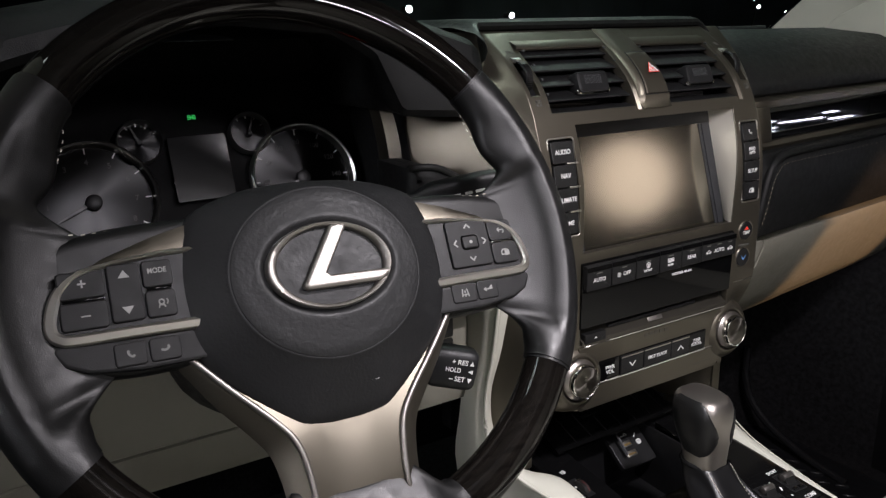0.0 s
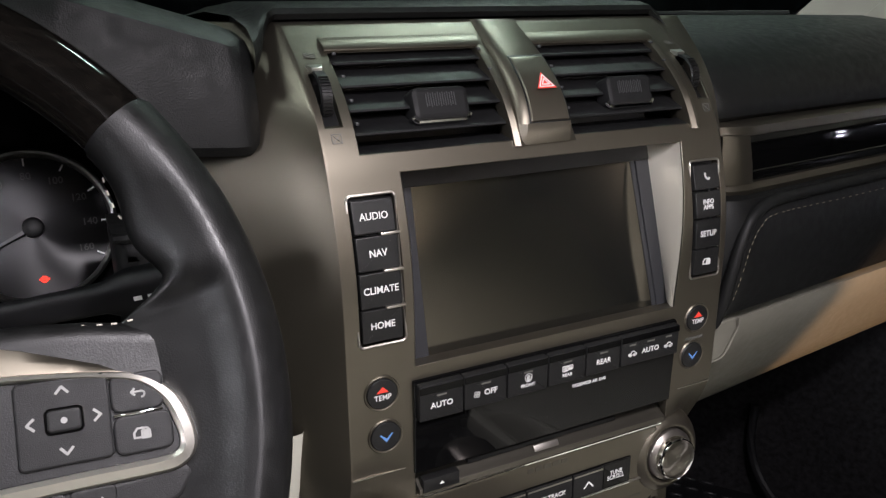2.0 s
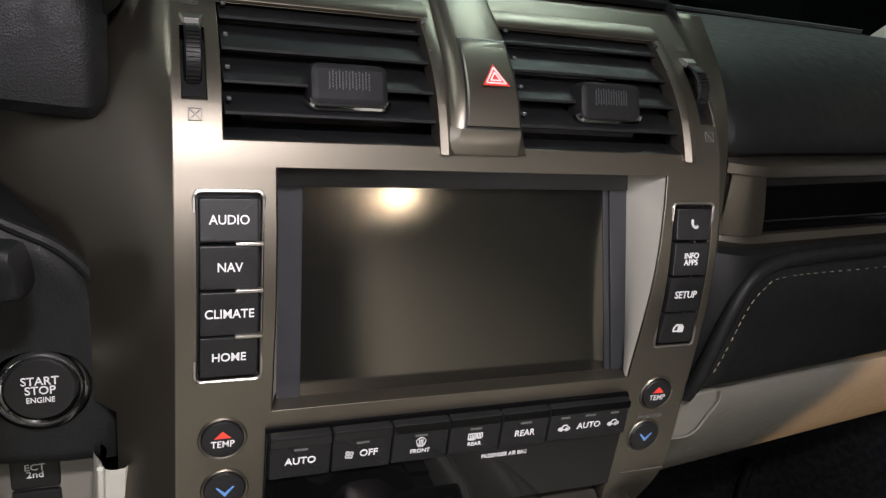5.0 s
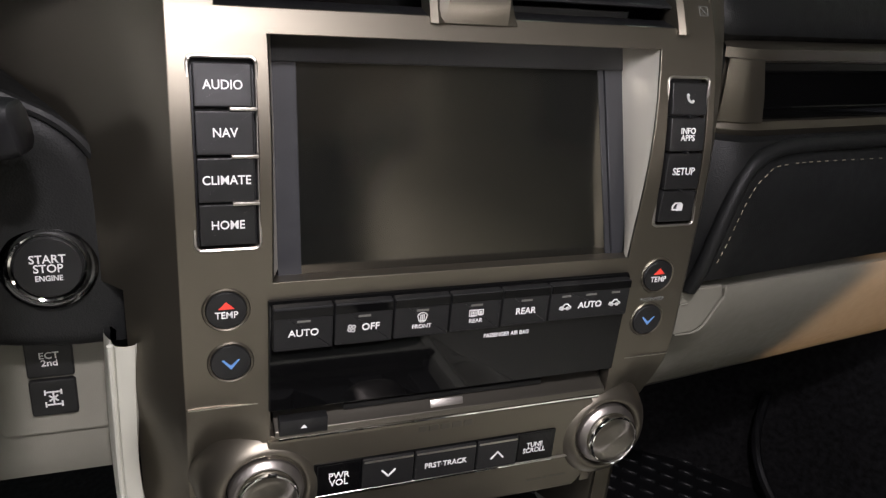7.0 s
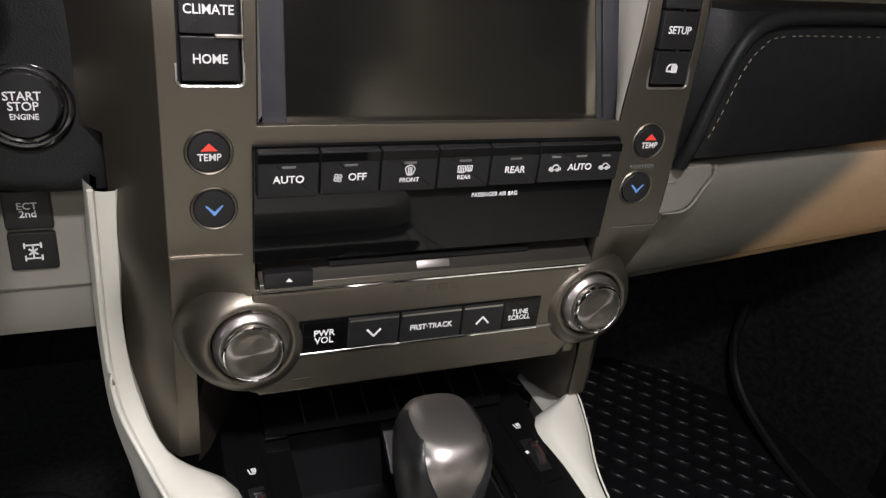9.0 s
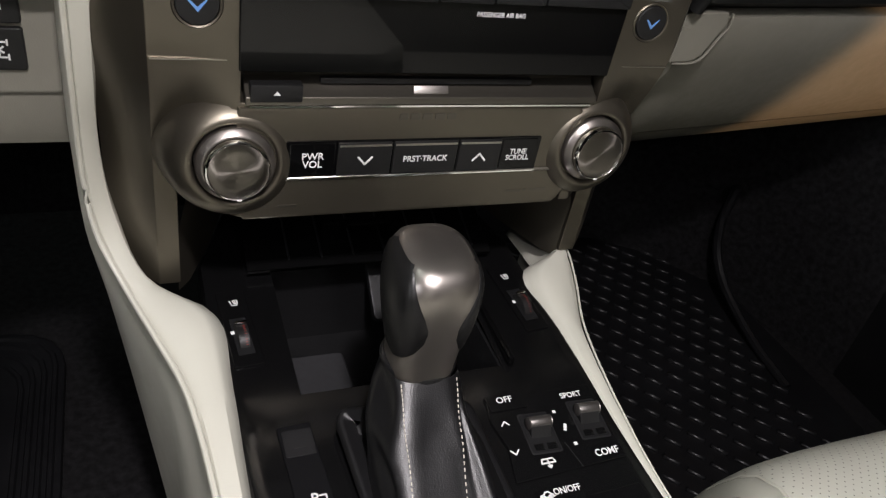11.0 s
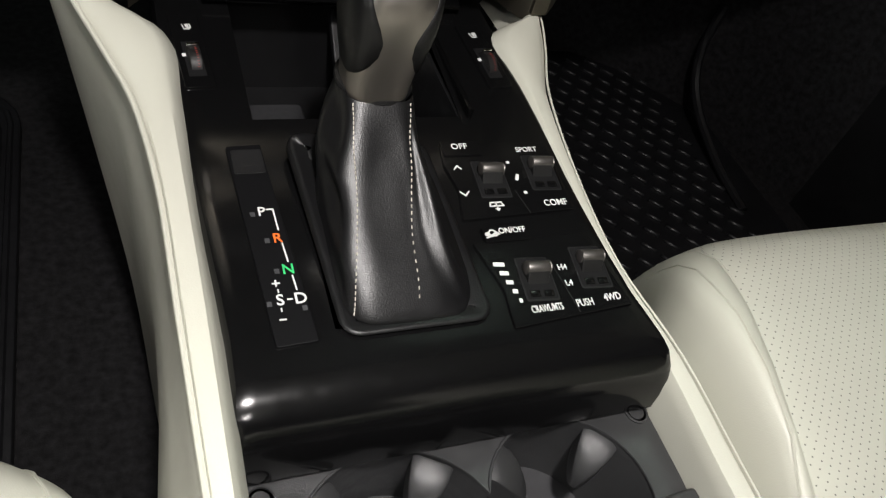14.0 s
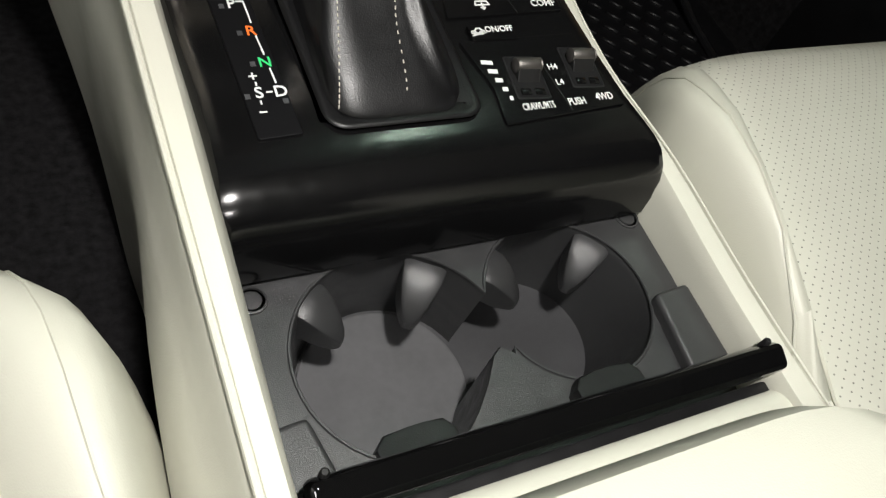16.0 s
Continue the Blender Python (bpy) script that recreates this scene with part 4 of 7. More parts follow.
seat(0.405, -0.080, 1, "ivory leather passenger seat with perforated cushion")
seat(-0.405, -0.152, -1, "ivory leather driver's seat with piped cushion edge")

# floor mats
mat_r = thing("floor_mat", (0.5, 0.2, 0.01), "black rubber floor mat with raised studs, passenger side", "floor mat", "floor mats")
part("sheet", moved(prism(rrect(0.52, 0.60, 0.06), 0, 0.010, 0.003), pose(0.46, 0.22, 0.004)), RUBBER, mat_r)
stud = mesh_of("stud", moved(box(0.0235, 0.0075, 0.0058, 0.0018, 1), pose(0, 0, 0, 0, 0, -50)), RUBBER)
for i in range(12):
    for j in range(22):
        part("stud", stud, RUBBER, mat_r, m=pose(0.235 + 0.036 * i + (0.018 if j % 2 else 0), -0.03 + 0.0245 * j, 0.0155))
mat_l = thing("floor_mat", (-0.45, 0.15, 0.01), "black rubber floor mat with ribbed rim, driver's side", "floor mat", "floor mats")
part("sheet", moved(prism(rrect(0.42, 0.60, 0.06), 0, 0.010, 0.003), pose(-0.46, 0.12, 0.004)), RUBBER, mat_l)
for i in range(4):
    part("rim_rib", tube([(x - 0.46, y + 0.12, 0.0145) for x, y in rrect(0.40 - 0.022 * i, 0.58 - 0.022 * i, 0.055)], 0.0035, 6, True), RUBBER, mat_l)
kick = thing("kick_panel", (0.72, 0.4, 0.2), "black curved carpet side of the passenger footwell", "side trim")
part("edge_bead", tube(smooth_path([(0.665, 0.37, 0.20), (0.66, 0.365, 0.136), (0.66, 0.345, 0.09), (0.66, 0.30, 0.056), (0.66, 0.22, 0.028), (0.66, 0.14, 0.016)], 6), 0.007, 8), RUBBER, kick, "rubber edge bead")
part("panel", loft([[(0.79, 0.10, z), (0.76, 0.22, z), (0.735, 0.30, z), (0.70, 0.37, z), (0.62, 0.47, z), (0.50, 0.55, z), (0.30, 0.60, z)] for z in np.linspace(0.0, 0.6, 10)], False), CARPET, kick)

# reading lamp in the roof
dome = thing("reading_lamp", (-0.13, -0.46, 1.14), "white reading lamp in the headlining", "lamp")
part("housing", moved(prism(rrect(0.24, 0.16, 0.03), -0.02, 0.02, 0.008), pose(-0.13, -0.46, 1.14)), BEIGE, dome)
part("lens", moved(prism(circle(0.05, 24), 0, 0.006, 0.002), pose(-0.13, -0.46, 1.1175)), INK, dome)

copy_thing(dome, pose(-0.29, -0.21, 0))

# hall lamps seen through the windscreen and in reflections
lamp_body = thing("hall_lamp", (0.6, 8.5, -0.59), "bright white floor spotlight standing in the dark hall", "lamp", "hall lamps")
part("base", lathe([(0.22, -0.004), (0.22, 0.02), (0.03, 0.035), (0.02, 0.04)], 20), BLACK, lamp_body, m=pose(0.6, 8.5, -0.59))
part("pole", lathe([(0.018, 0.03), (0.016, 1.66)], 10), BLACK, lamp_body, m=pose(0.6, 8.5, -0.59))
part("head", lathe([(0.02, -0.12), (0.050, -0.10), (0.056, 0.03), (0.052, 0.04)], 20), BLACK, lamp_body, m=pose(0.6, 8.5, 1.15, 90))
part("lens", lathe([(0.050, 0.036), (0.04, 0.046), (0.02, 0.052), (0.002, 0.054)], 20), LAMP_WHITE, lamp_body, m=pose(0.6, 8.5, 1.15, 90))
for p in ((4.35, 8.48, 1.12), (6.05, 8.6, 1.05), (12.0, 8.5, 1.07), (11.4, 8.7, 1.29), (3.8, 8.7, 0.83), (-2.6, 8.5, 1.1)):
    copy_thing(lamp_body, pose(p[0], p[1], -0.59 + p[2] - 1.15))


# an unseen stand of bright light bars, added so the gloss trim mirrors streaks
stand = thing("light_stand", (6.06, -2.0, -0.595), "unseen stand of short white light bars, added for trim reflections", "light stand")
for y in (-2.42, -1.60):
    part("post", box(0.03, 0.03, 1.20, 0.004, at=(6.05, y, 0.005)), BLACK, stand)
    part("foot", box(0.30, 0.06, 0.02, 0.005, at=(6.05, y, -0.585)), BLACK, stand)
for y, z, w in ((-2.115, 0.43, 0.36), (-1.79, 0.39, 0.18), (-1.88, 0.51, 0.11), (-2.35, 0.475, 0.05), (-2.35, 0.35, 0.05), (-2.35, 0.285, 0.05), (-1.74, 0.33, 0.16)):
    part("crossbar", box(0.012, 0.84, 0.010, at=(6.045, -2.01, z)), BLACK, stand)
    part("light_bar", box(0.012, w, 0.022, 0.004, at=(6.030, y, z)), LAMP_BAR, stand)


# ---- display ----
display = thing("display_screen", (0, 0.02, 0.665), "dark switched-off display screen recessed in the fascia", "display")
GL = axes(Vector((0, 0.0312, 0.6665)), Vector((1, 0, 0)), Vector((0, 0.215, 0.977)).normalized(), Vector((0, -0.977, 0.215)).normalized())
part("glass", moved(prism(rrect(0.193, 0.118, 0.0015), -0.003, 0, 0.0004), GL @ pose(0.009, -0.006, 0)), GLASS_SCREEN, display)
part("bezel", moved(prism(rrect(0.0125, 0.136, 0.001), -0.004, 0.0012, 0.0005), GL @ pose(-0.0928, 0, 0)), BEZEL, display, "dark grey screen bezel")
for lo, hi, h in ((0.0, 0.0036, 0.0008), (0.0040, 0.0165, 0.0018)):
    strip = [(0.0995 - 0.1003 * (v + 0.06) + o, v) for o, v in ((lo, -0.066), (hi, -0.066), (hi, 0.066), (lo, 0.066))]
    part("bezel", moved(prism(strip, -0.004, h, 0.0005), GL), BEZEL, display, "dark grey screen bezel")
part("bezel", moved(prism(rrect(0.215, 0.0245, 0.001), -0.004, 0.0025, 0.0005), GL @ pose(0, 0.0620, 0)), BLACK, display)
part("housing", box(0.230, 0.004, 0.15, at=(0, 0.062, 0.672)), BLACK, display)
for s in (-1, 1):
    rings = []
    for z in np.linspace(0.612, 0.7325, 14):
        x0 = bow(0.104, z) - 0.0003 if s > 0 else 0.1035
        x1 = cheek_x(z) if s > 0 else 0.0985
        y0, y1 = front(z) + 0.0012, 0.0315 + (z - 0.6665) * 0.22
        rings.append([(s * (x0 + (x1 - x0) * k ** 1.5), y0 + (y1 - y0) * k, z) for k in (0, 0.15, 0.3, 0.45, 0.6, 0.75, 0.9, 1.0)])
    part("side_wall", loft(rings, False), RECESS, display, "satin silver recess wall")


# ---- button banks beside the display ----
def bank(x0, x1, zs, words, label):
    t = thing("button_bank", ((x0 + x1) / 2, 0.01, sum(zs) / len(zs)), label, "button panel", "button banks")
    xm, w = (x0 + x1) / 2, x1 - x0
    part("well", loft([[(x0 - 0.002, front(z) + 0.006, z), (x1 + 0.002, front(z) + 0.006, z)] for z in np.linspace(zs[-1] - 0.003, zs[0] + 0.003, 10)], False), BLACK, t, "black recess")
    ring = [(x, z) for x, z in rrect(w + 0.0032, zs[0] - zs[-1] + 0.0042, 0.003, 5, xm, (zs[0] + zs[-1]) / 2)]
    part("frame", tube([(x, front(z) - 0.0003, z) for x, z in ring], 0.0009, 6, True), SILVER, t, "thin satin silver frame")
    for i, word in enumerate(words):
        h, zc = zs[i] - zs[i + 1], (zs[i] + zs[i + 1]) / 2
        m = on_front(xm, zc, -0.001)
        b = part("button", moved(prism(rrect(w - 0.0012, h - 0.0010, 0.0009, 3), -0.005, 0.0022, 0.0007), m), KEY, t)
        if callable(word):
            word(b, m @ pose(0, 0, 0.0023))
        else:
            write(word, 0.0060 if "\n" not in word else 0.0048, m @ pose(0, 0, 0.0024), INK, b, 0.92)
        if i:
            e = 1 if x0 < 0 else 0
            part("spacer", moved(box(0.0125 if e else 0.002, 0.0017, 0.004, 0.0005), on_front(x1 - 0.0050 if e else xm, zs[i], 0.001)), SILVER if e else BLACK, t)
    return t


def icon(lines, size, w, mat=None):
    def draw(b, m):
        part("symbol", moved(ribbon(strokes(lines, size), w), m), mat or INK, b)
    return draw


PHONE = [arc(0.55, 0.45, 1.05, 165, 270, 8), [(-0.55, 0.75), (-0.35, 0.5)], [(0.5, -0.6), (0.72, -0.35)]]
CARLOCK = [[(-0.9, -0.5), (-0.9, 0.1), (-0.5, 0.6), (0.2, 0.6)], [(-0.9, -0.5), (-0.2, -0.5)], [(0.0, -0.6), (0.9, -0.6), (0.9, 0.25), (0.0, 0.25), (0.0, -0.6)], arc(0.45, 0.25, 0.32, 0, 180), [(0.2, -0.2), (0.7, -0.2)], [(0.2, 0.0), (0.7, 0.0)], [(0.2, -0.4), (0.7, -0.4)]]
bank(-0.1385, -0.1115, (0.7195, 0.6990, 0.6780, 0.6560, 0.6345), ("AUDIO", "NAV", "CLIMATE", "HOME"), "four black menu buttons in a silver frame")
bank(0.1178, 0.1425, (0.7155, 0.6965, 0.6765, 0.6545, 0.6345), (icon(PHONE, 0.0031, 0.0014), "INFO\nAPPS", "SETUP", icon(CARLOCK, 0.0036, 0.0009)), "four black phone and setup buttons in a silver frame")


def round_button(x, z, colour, word, label):
    t = thing("temperature_button", (x, 0, z), label, "button", "temperature buttons")
    y = fascia_y(x, z)
    m = axes(Vector((x, y, z)), Vector((1, 0, 0)), Vector((0, 0, 1)), Vector((0, -1, 0)))
    part("ring", moved(lathe([(0.0118, -0.002), (0.0118, 0.0005), (0.0112, 0.0012), (0.0104, 0.0008), (0.0103, -0.002)]), m), BRONZE, t)
    part("cap", moved(lathe([(0.0101, -0.002), (0.0101, 0.0008), (0.0095, 0.0016), (0.006, 0.0019), (0.0005, 0.002)]), m), KEY, t)
    up = word != ""
    tri = [(-0.0040, 0.0012), (0.0040, 0.0012), (0.0, 0.0052)] if up else [(-0.0045, 0.0022), (-0.0036, 0.0024), (0, -0.0010), (0.0036, 0.0024), (0.0045, 0.0022), (0, -0.0034)]
    part("symbol", moved(prism(tri if up else tri[::-1], 0, 0.0004), m @ pose(0, 0, 0.0017)), colour, t)
    if word:
        write(word, 0.0052, m @ pose(0, -0.0022, 0.0019), INK, t, 0.9)


for s in (-1, 1):
    round_button(s * 0.127, 0.600, RED, "TEMP", "round black temperature button with red arrow")
    round_button(s * 0.1255, 0.570, BLUE, "", "round black temperature button with blue arrow")

# ---- climate panel and disc slot ----
climate = thing("climate_panel", (0, 0, 0.56), "gloss black climate panel with a row of keys", "climate control")
part("body", loft([[(x, 0.010, 0.6035), (x, -0.001, 0.6035), (x, -0.0030, 0.602), (x, -0.0030, 0.578), (x, -0.002, 0.5375), (x, 0.012, 0.536)] for x in (-0.1068, 0.1058)], True, True), GLOSS, climate, bevel=0.0008)
KEY_EDGES = (-0.1055, -0.0740, -0.0420, -0.0100, 0.0210, 0.0510, 0.1045)
CAR = [[(-1, -0.3), (-0.9, 0.05), (-0.4, 0.1), (-0.1, 0.5), (0.4, 0.5), (0.75, 0.1), (1, 0), (1, -0.3), (-1, -0.3)], arc(-0.5, -0.3, 0.25, 0, 360), arc(0.5, -0.3, 0.25, 0, 360)]
DEFROST = [[(-0.6, -0.5), (-0.9, 0.5)], arc(0, 0.15, 0.97, 158, 22), [(0.9, 0.5), (0.6, -0.5)], [(-0.6, -0.5), (0.6, -0.5)], [(-0.35, -0.8), (-0.3, 0.7)], [(0, -0.8), (0, 0.7)], [(0.35, -0.8), (0.3, 0.7)]]
REARDEF = [[(-1.4, -0.6), (-1.4, 0.6), (0.1, 0.6), (0.1, -0.6), (-1.4, -0.6)], [(-1.0, -0.8), (-1.0, 0.3)], [(-0.65, -0.8), (-0.65, 0.3)], [(-0.3, -0.8), (-0.3, 0.3)], [(0.4, -0.4), (0.4, 0.6), (1.4, 0.6), (1.4, -0.4), (0.4, -0.4)], [(0.75, -0.6), (0.75, 0.3)], [(1.05, -0.6), (1.05, 0.3)]]
for i in range(6):
    xm, w = (KEY_EDGES[i] + KEY_EDGES[i + 1]) / 2, KEY_EDGES[i + 1] - KEY_EDGES[i]
    z0, z1 = 0.5770 + 0.0004 * i, 0.6020
    m = axes(Vector((xm, -0.0032, (z0 + z1) / 2)), Vector((1, 0, 0)), Vector((0, 0, 1)), Vector((0, -1, 0)))
    k = part("key", moved(prism(rrect(w - 0.0008, z1 - z0, 0.0010, 3), -0.003, 0.0042, 0.0010), m), KEY_PAD, climate)
    part("key_edge", moved(box(w - 0.0014, 0.0042, 0.0006), m @ pose(0, 0.0088, 0.0043, -6)), GLOSS, k)
    f = m @ pose(0, -0.0025, 0.0044)
    part("indicator", moved(box(0.0068, 0.0012, 0.0003), m @ pose(0, 0.0042, 0.0043)), INK_DIM, k)
    if i == 0:
        write("AUTO", 0.0056, f, INK, k)
    elif i == 1:
        write("OFF", 0.0056, f @ pose(0.0035, 0, 0), INK, k)
        part("symbol", moved(ribbon([arc(0.0014 * math.cos(a), 0.0014 * math.sin(a), 0.0009, 0, 360, 6) for a in (0.6, 2.2, 3.8, 5.3)], 0.0007), f @ pose(-0.0068, 0, 0)), INK, k)
    elif i == 2:
        part("symbol", moved(ribbon(strokes(DEFROST, 0.0030), 0.0005), f @ pose(0, 0.0020, 0)), INK, k)
        write("FRONT", 0.0034, f @ pose(0, -0.0030, 0), INK, k)
    elif i == 3:
        part("symbol", moved(ribbon(strokes(REARDEF, 0.0029), 0.0005), f @ pose(0, 0.0020, 0)), INK, k)
        write("REAR", 0.0034, f @ pose(0, -0.0030, 0), INK, k)
    elif i == 4:
        write("REAR", 0.0056, f, INK, k, 0.95)
    else:
        write("AUTO", 0.0056, f, INK, k)
        for sx in (-0.0165, 0.0165):
            part("symbol", moved(ribbon(strokes(CAR, 0.0036), 0.0006), f @ pose(sx, 0, 0)), INK, k)
            part("indicator", moved(box(0.0056, 0.0012, 0.0003), m @ pose(sx, 0.0042, 0.0043)), INK_DIM, k)
for x in (0.127,):
    write("PASSENGER", 0.0036, axes(Vector((x, fascia_y(x, 0.5835) - 0.0002, 0.5835)), Vector((1, 0, 0)), Vector((0, 0, 1)), Vector((0, -1, 0))), INK_DIM, climate, 0.95)
write("PASSENGER AIR BAG", 0.0036, axes(Vector((0.0280, -0.0031, 0.5715)), Vector((1, 0, 0)), Vector((0, 0, 1)), Vector((0, -1, 0))), INK, climate, 0.86)

# ---- radio ----
radio = thing("radio_unit", (0, 0, 0.48), "bronze radio front with preset keys and disc slot", "car radio")
part("slot_tray", loft([[(x, 0.014, 0.5365), (x, 0.013, 0.532), (x, 0.003, 0.5255), (x, -0.0015, 0.5235), (x, -0.0020, 0.5195), (x, 0.004, 0.5185)] for x in (-0.1035, 0.1035)], True, True), BRONZE_DARK, radio, bevel=0.0006)
part("disc_slot", box(0.125, 0.004, 0.0036, 0.0008, at=(-0.002, 0.0065, 0.5302)), BLACK, radio)
part("slot_lip", box(0.201, 0.0016, 0.0010, at=(-0.001, -0.0020, 0.5190)), CHROME, radio, "thin chrome lip")
part("slot_catch", moved(box(0.0205, 0.0016, 0.0046, 0.0004), pose(-0.003, 0.0020, 0.5265, -32)), EMBLEM, radio, "bright slot catch")
ej = part("eject_key", moved(box(0.0265, 0.007, 0.0095, 0.0006), pose(-0.0880, 0.0005, 0.5262)), KEY, radio)
part("symbol", moved(prism([(-0.0018, 0), (0.0018, 0), (0, 0.0022)], 0, 0.0003), axes(Vector((-0.0880, -0.0032, 0.5256)), Vector((1, 0, 0)), Vector((0, 0, 1)), Vector((0, -1, 0)))), INK, ej)
PL = lambda x, z, o=0.0: axes(Vector((x, -0.0020 - o, z)), Vector((1, 0, 0)), Vector((0, 0, 1)), Vector((0, -1, 0)))
# the plate is cut away in an arc round each knob
plate_edge = [(-0.1040, 0.4495), (0.0915, 0.4495), (0.0945, 0.4525)] + [(0.1000, 0.4600), (0.1000, 0.5100)] + [(0.0945, 0.5180), (-0.1070, 0.5180)] + [(-0.1080, 0.5100), (-0.1080, 0.4560)]
part("front_plate", moved(prism(plate_edge, -0.05, 0.0, 0.0014), PL(0, 0)), BRONZE, radio)
for w, x in ((0.0050, -0.0180), (0.0058, -0.0112), (0.0058, -0.0040), (0.0060, 0.0035), (0.0055, 0.0106)):
    part("brand_bar", moved(prism(rrect(w, 0.0040, 0.0008), 0, 0.0005, 0.0002), PL(x, 0.5125)), BRONZE_DARK, radio, "raised maker's mark")
part("key_bed", moved(prism(rrect(0.154, 0.0230, 0.0012), -0.001, 0.0008, 0.0003), PL(-0.0050, 0.4872)), GLOSS, radio)
part("underline", box(0.1535, 0.0012, 0.0010, at=(-0.0050, -0.0028, 0.4755)), CHROME, radio)
PK = ((-0.0805, -0.0545), (-0.0540, -0.0225), (-0.0220, 0.0175), (0.0180, 0.0455), (0.0460, 0.0700))
for i, (a, b) in enumerate(PK):
    xm, w = (a + b) / 2, b - a
    glossy = i in (0, 4)
    k = part("key", moved(prism(rrect(w - 0.0006, 0.0205, 0.0008, 3), 0, 0.0010 if glossy else 0.0024, 0.0006), PL(xm, 0.4875)), GLOSS if glossy else KEY, radio)
    f = PL(xm, 0.4868, 0.0012 if glossy else 0.0026)
    if i == 0:
        write("PWR\nVOL", 0.0060, f, INK, k, 0.95)
    elif i == 4:
        write("TUNE\nSCROLL", 0.0050, f, INK, k, 0.88)
    elif i == 2:
        write("PRST·TRACK", 0.0052, f, INK, k, 0.92)
    else:
        part("symbol", moved(ribbon(strokes(CHEVRON_UP, 0.0080, 180 if i == 1 else 0), 0.0011), f), INK, k)
    if not glossy:
        part("key_edge", moved(box(w - 0.002, 0.0012, 0.0004), PL(xm, 0.4962, 0.0025)), SILVER, k)
for w, x, z in ((0.0075, -0.094, 0.4580), (0.0105, -0.080, 0.4575), (0.010, 0.0615, 0.4600), (0.012, 0.079, 0.4605), (0.0026, 0.0695, 0.4604)):
    part("small_print", moved(box(w, 0.0016, 0.0002), PL(x, z, 0.0001)), BRONZE_DARK, radio)


part("panel_edge", moved(box(0.178, 0.0016, 0.0010, 0.0003), PL(-0.001, 0.4758, 0.0006) @ pose(0, 0, 0, -35)), LOOP_METAL, radio, "bright lower edge line")


def knob(x, z, label):
    t = thing("control_knob", (x, 0, z), label, "knob", "radio knobs")
    n = Vector((0, -1, 0.10)).normalized()
    m = axes(Vector((x, 0.0040, z + 0.0062)), Vector((1, 0, 0)), Vector((0, 0.10, 1)).normalized(), n)
    part("boss", lathe([(0.0425, -0.044), (0.0405, -0.026), (0.0385, -0.014), (0.0362, -0.0055), (0.0335, 0.0010), (0.0308, 0.0048), (0.0282, 0.0074), (0.0260, 0.0090), (0.0243, 0.0097), (0.0230, 0.0095), (0.0222, 0.0086), (0.0217, 0.0060), (0.0214, 0.0)], 64, False), BRONZE, t, "raised bronze collar", m=m, sharp=70)
    part("skirt", lathe([(0.0207, -0.002), (0.0207, 0.0096), (0.0203, 0.0104), (0.0194, 0.0110), (0.0180, 0.0128), (0.0170, 0.0132)], 56), KNOB_METAL, t, "satin bronze skirt", m=m)
    part("grip", lathe([(0.0174, 0.008), (0.0171, 0.0160), (0.0168, 0.0176), (0.0163, 0.0186), (0.0156, 0.0189), (0.0153, 0.0180)], 56, False), CHROME, t, m=m)
    part("face", lathe([(0.0154, 0.0172), (0.0152, 0.0180), (0.0149, 0.0182), (0.0100, 0.0183), (0.0001, 0.0184)], 56), SPUN, t, "spun metal face", m=m)
    part("pointer", moved(box(0.0028, 0.0010, 0.0022, 0.0004), pose(0.0006, -0.0163, 0.0180)), INK, t, m=m)


knob(-0.1085, 0.4800, "chrome volume knob with spun metal face")
knob(0.1090, 0.4830, "chrome tuning knob with spun metal face")


# ---- hazard button between the vents ----
hazard = thing("hazard_button", (0.005, 0.05, 0.78), "bronze hazard warning button with red triangle", "button")
def rib_edges(z):
    k = (z - 0.7405) / 0.0745
    return -0.0185 + 0.0080 * k, 0.0200 + 0.0010 * k


def rib_lift(z):
    return 0.0062 + 0.0030 * math.sin(math.pi * min(1, 1.1 * max(0, z - 0.752) / 0.063))


rings = []
for z in np.linspace(0.7520, 0.8150, 18):
    l, r = rib_edges(z)
    lift, y = rib_lift(z), front(z)
    rings.append([(l - 0.004, y + 0.004, z), (l - 0.0025, y - lift * 0.35, z), (l + 0.0005, y - lift * 0.85, z), (l + 0.0050, y - lift, z), (r - 0.0035, y - lift, z), (r - 0.0008, y - lift * 0.7, z), (r + 0.0015, y + 0.004, z)])
part("rib", loft(rings, False), BRONZE, hazard, bevel=0.0008)


def patch(z0, z1, dl, dr, out):
    """A curved plate that follows the rib."""
    rows = []
    zz = [z0, z0, *np.linspace(z0 + 0.0008, z1 - 0.0008, 12), z1, z1]
    for i, z in enumerate(zz):
        l, r = rib_edges(z)
        y = front(z) - rib_lift(z)
        o = (-0.003, out * 0.4)[i > 0] if i < 2 else (-0.003, out * 0.4)[i < len(zz) - 1] if i > len(zz) - 3 else out
        rows.append([(l + dl, y + 0.003, z), (l + dl, y - o * 0.4, z), (l + dl + 0.0008, y - o, z), (r - dr - 0.0008, y - o, z), (r - dr, y - o * 0.4, z), (r - dr, y + 0.003, z)])
    return loft(rows, False)


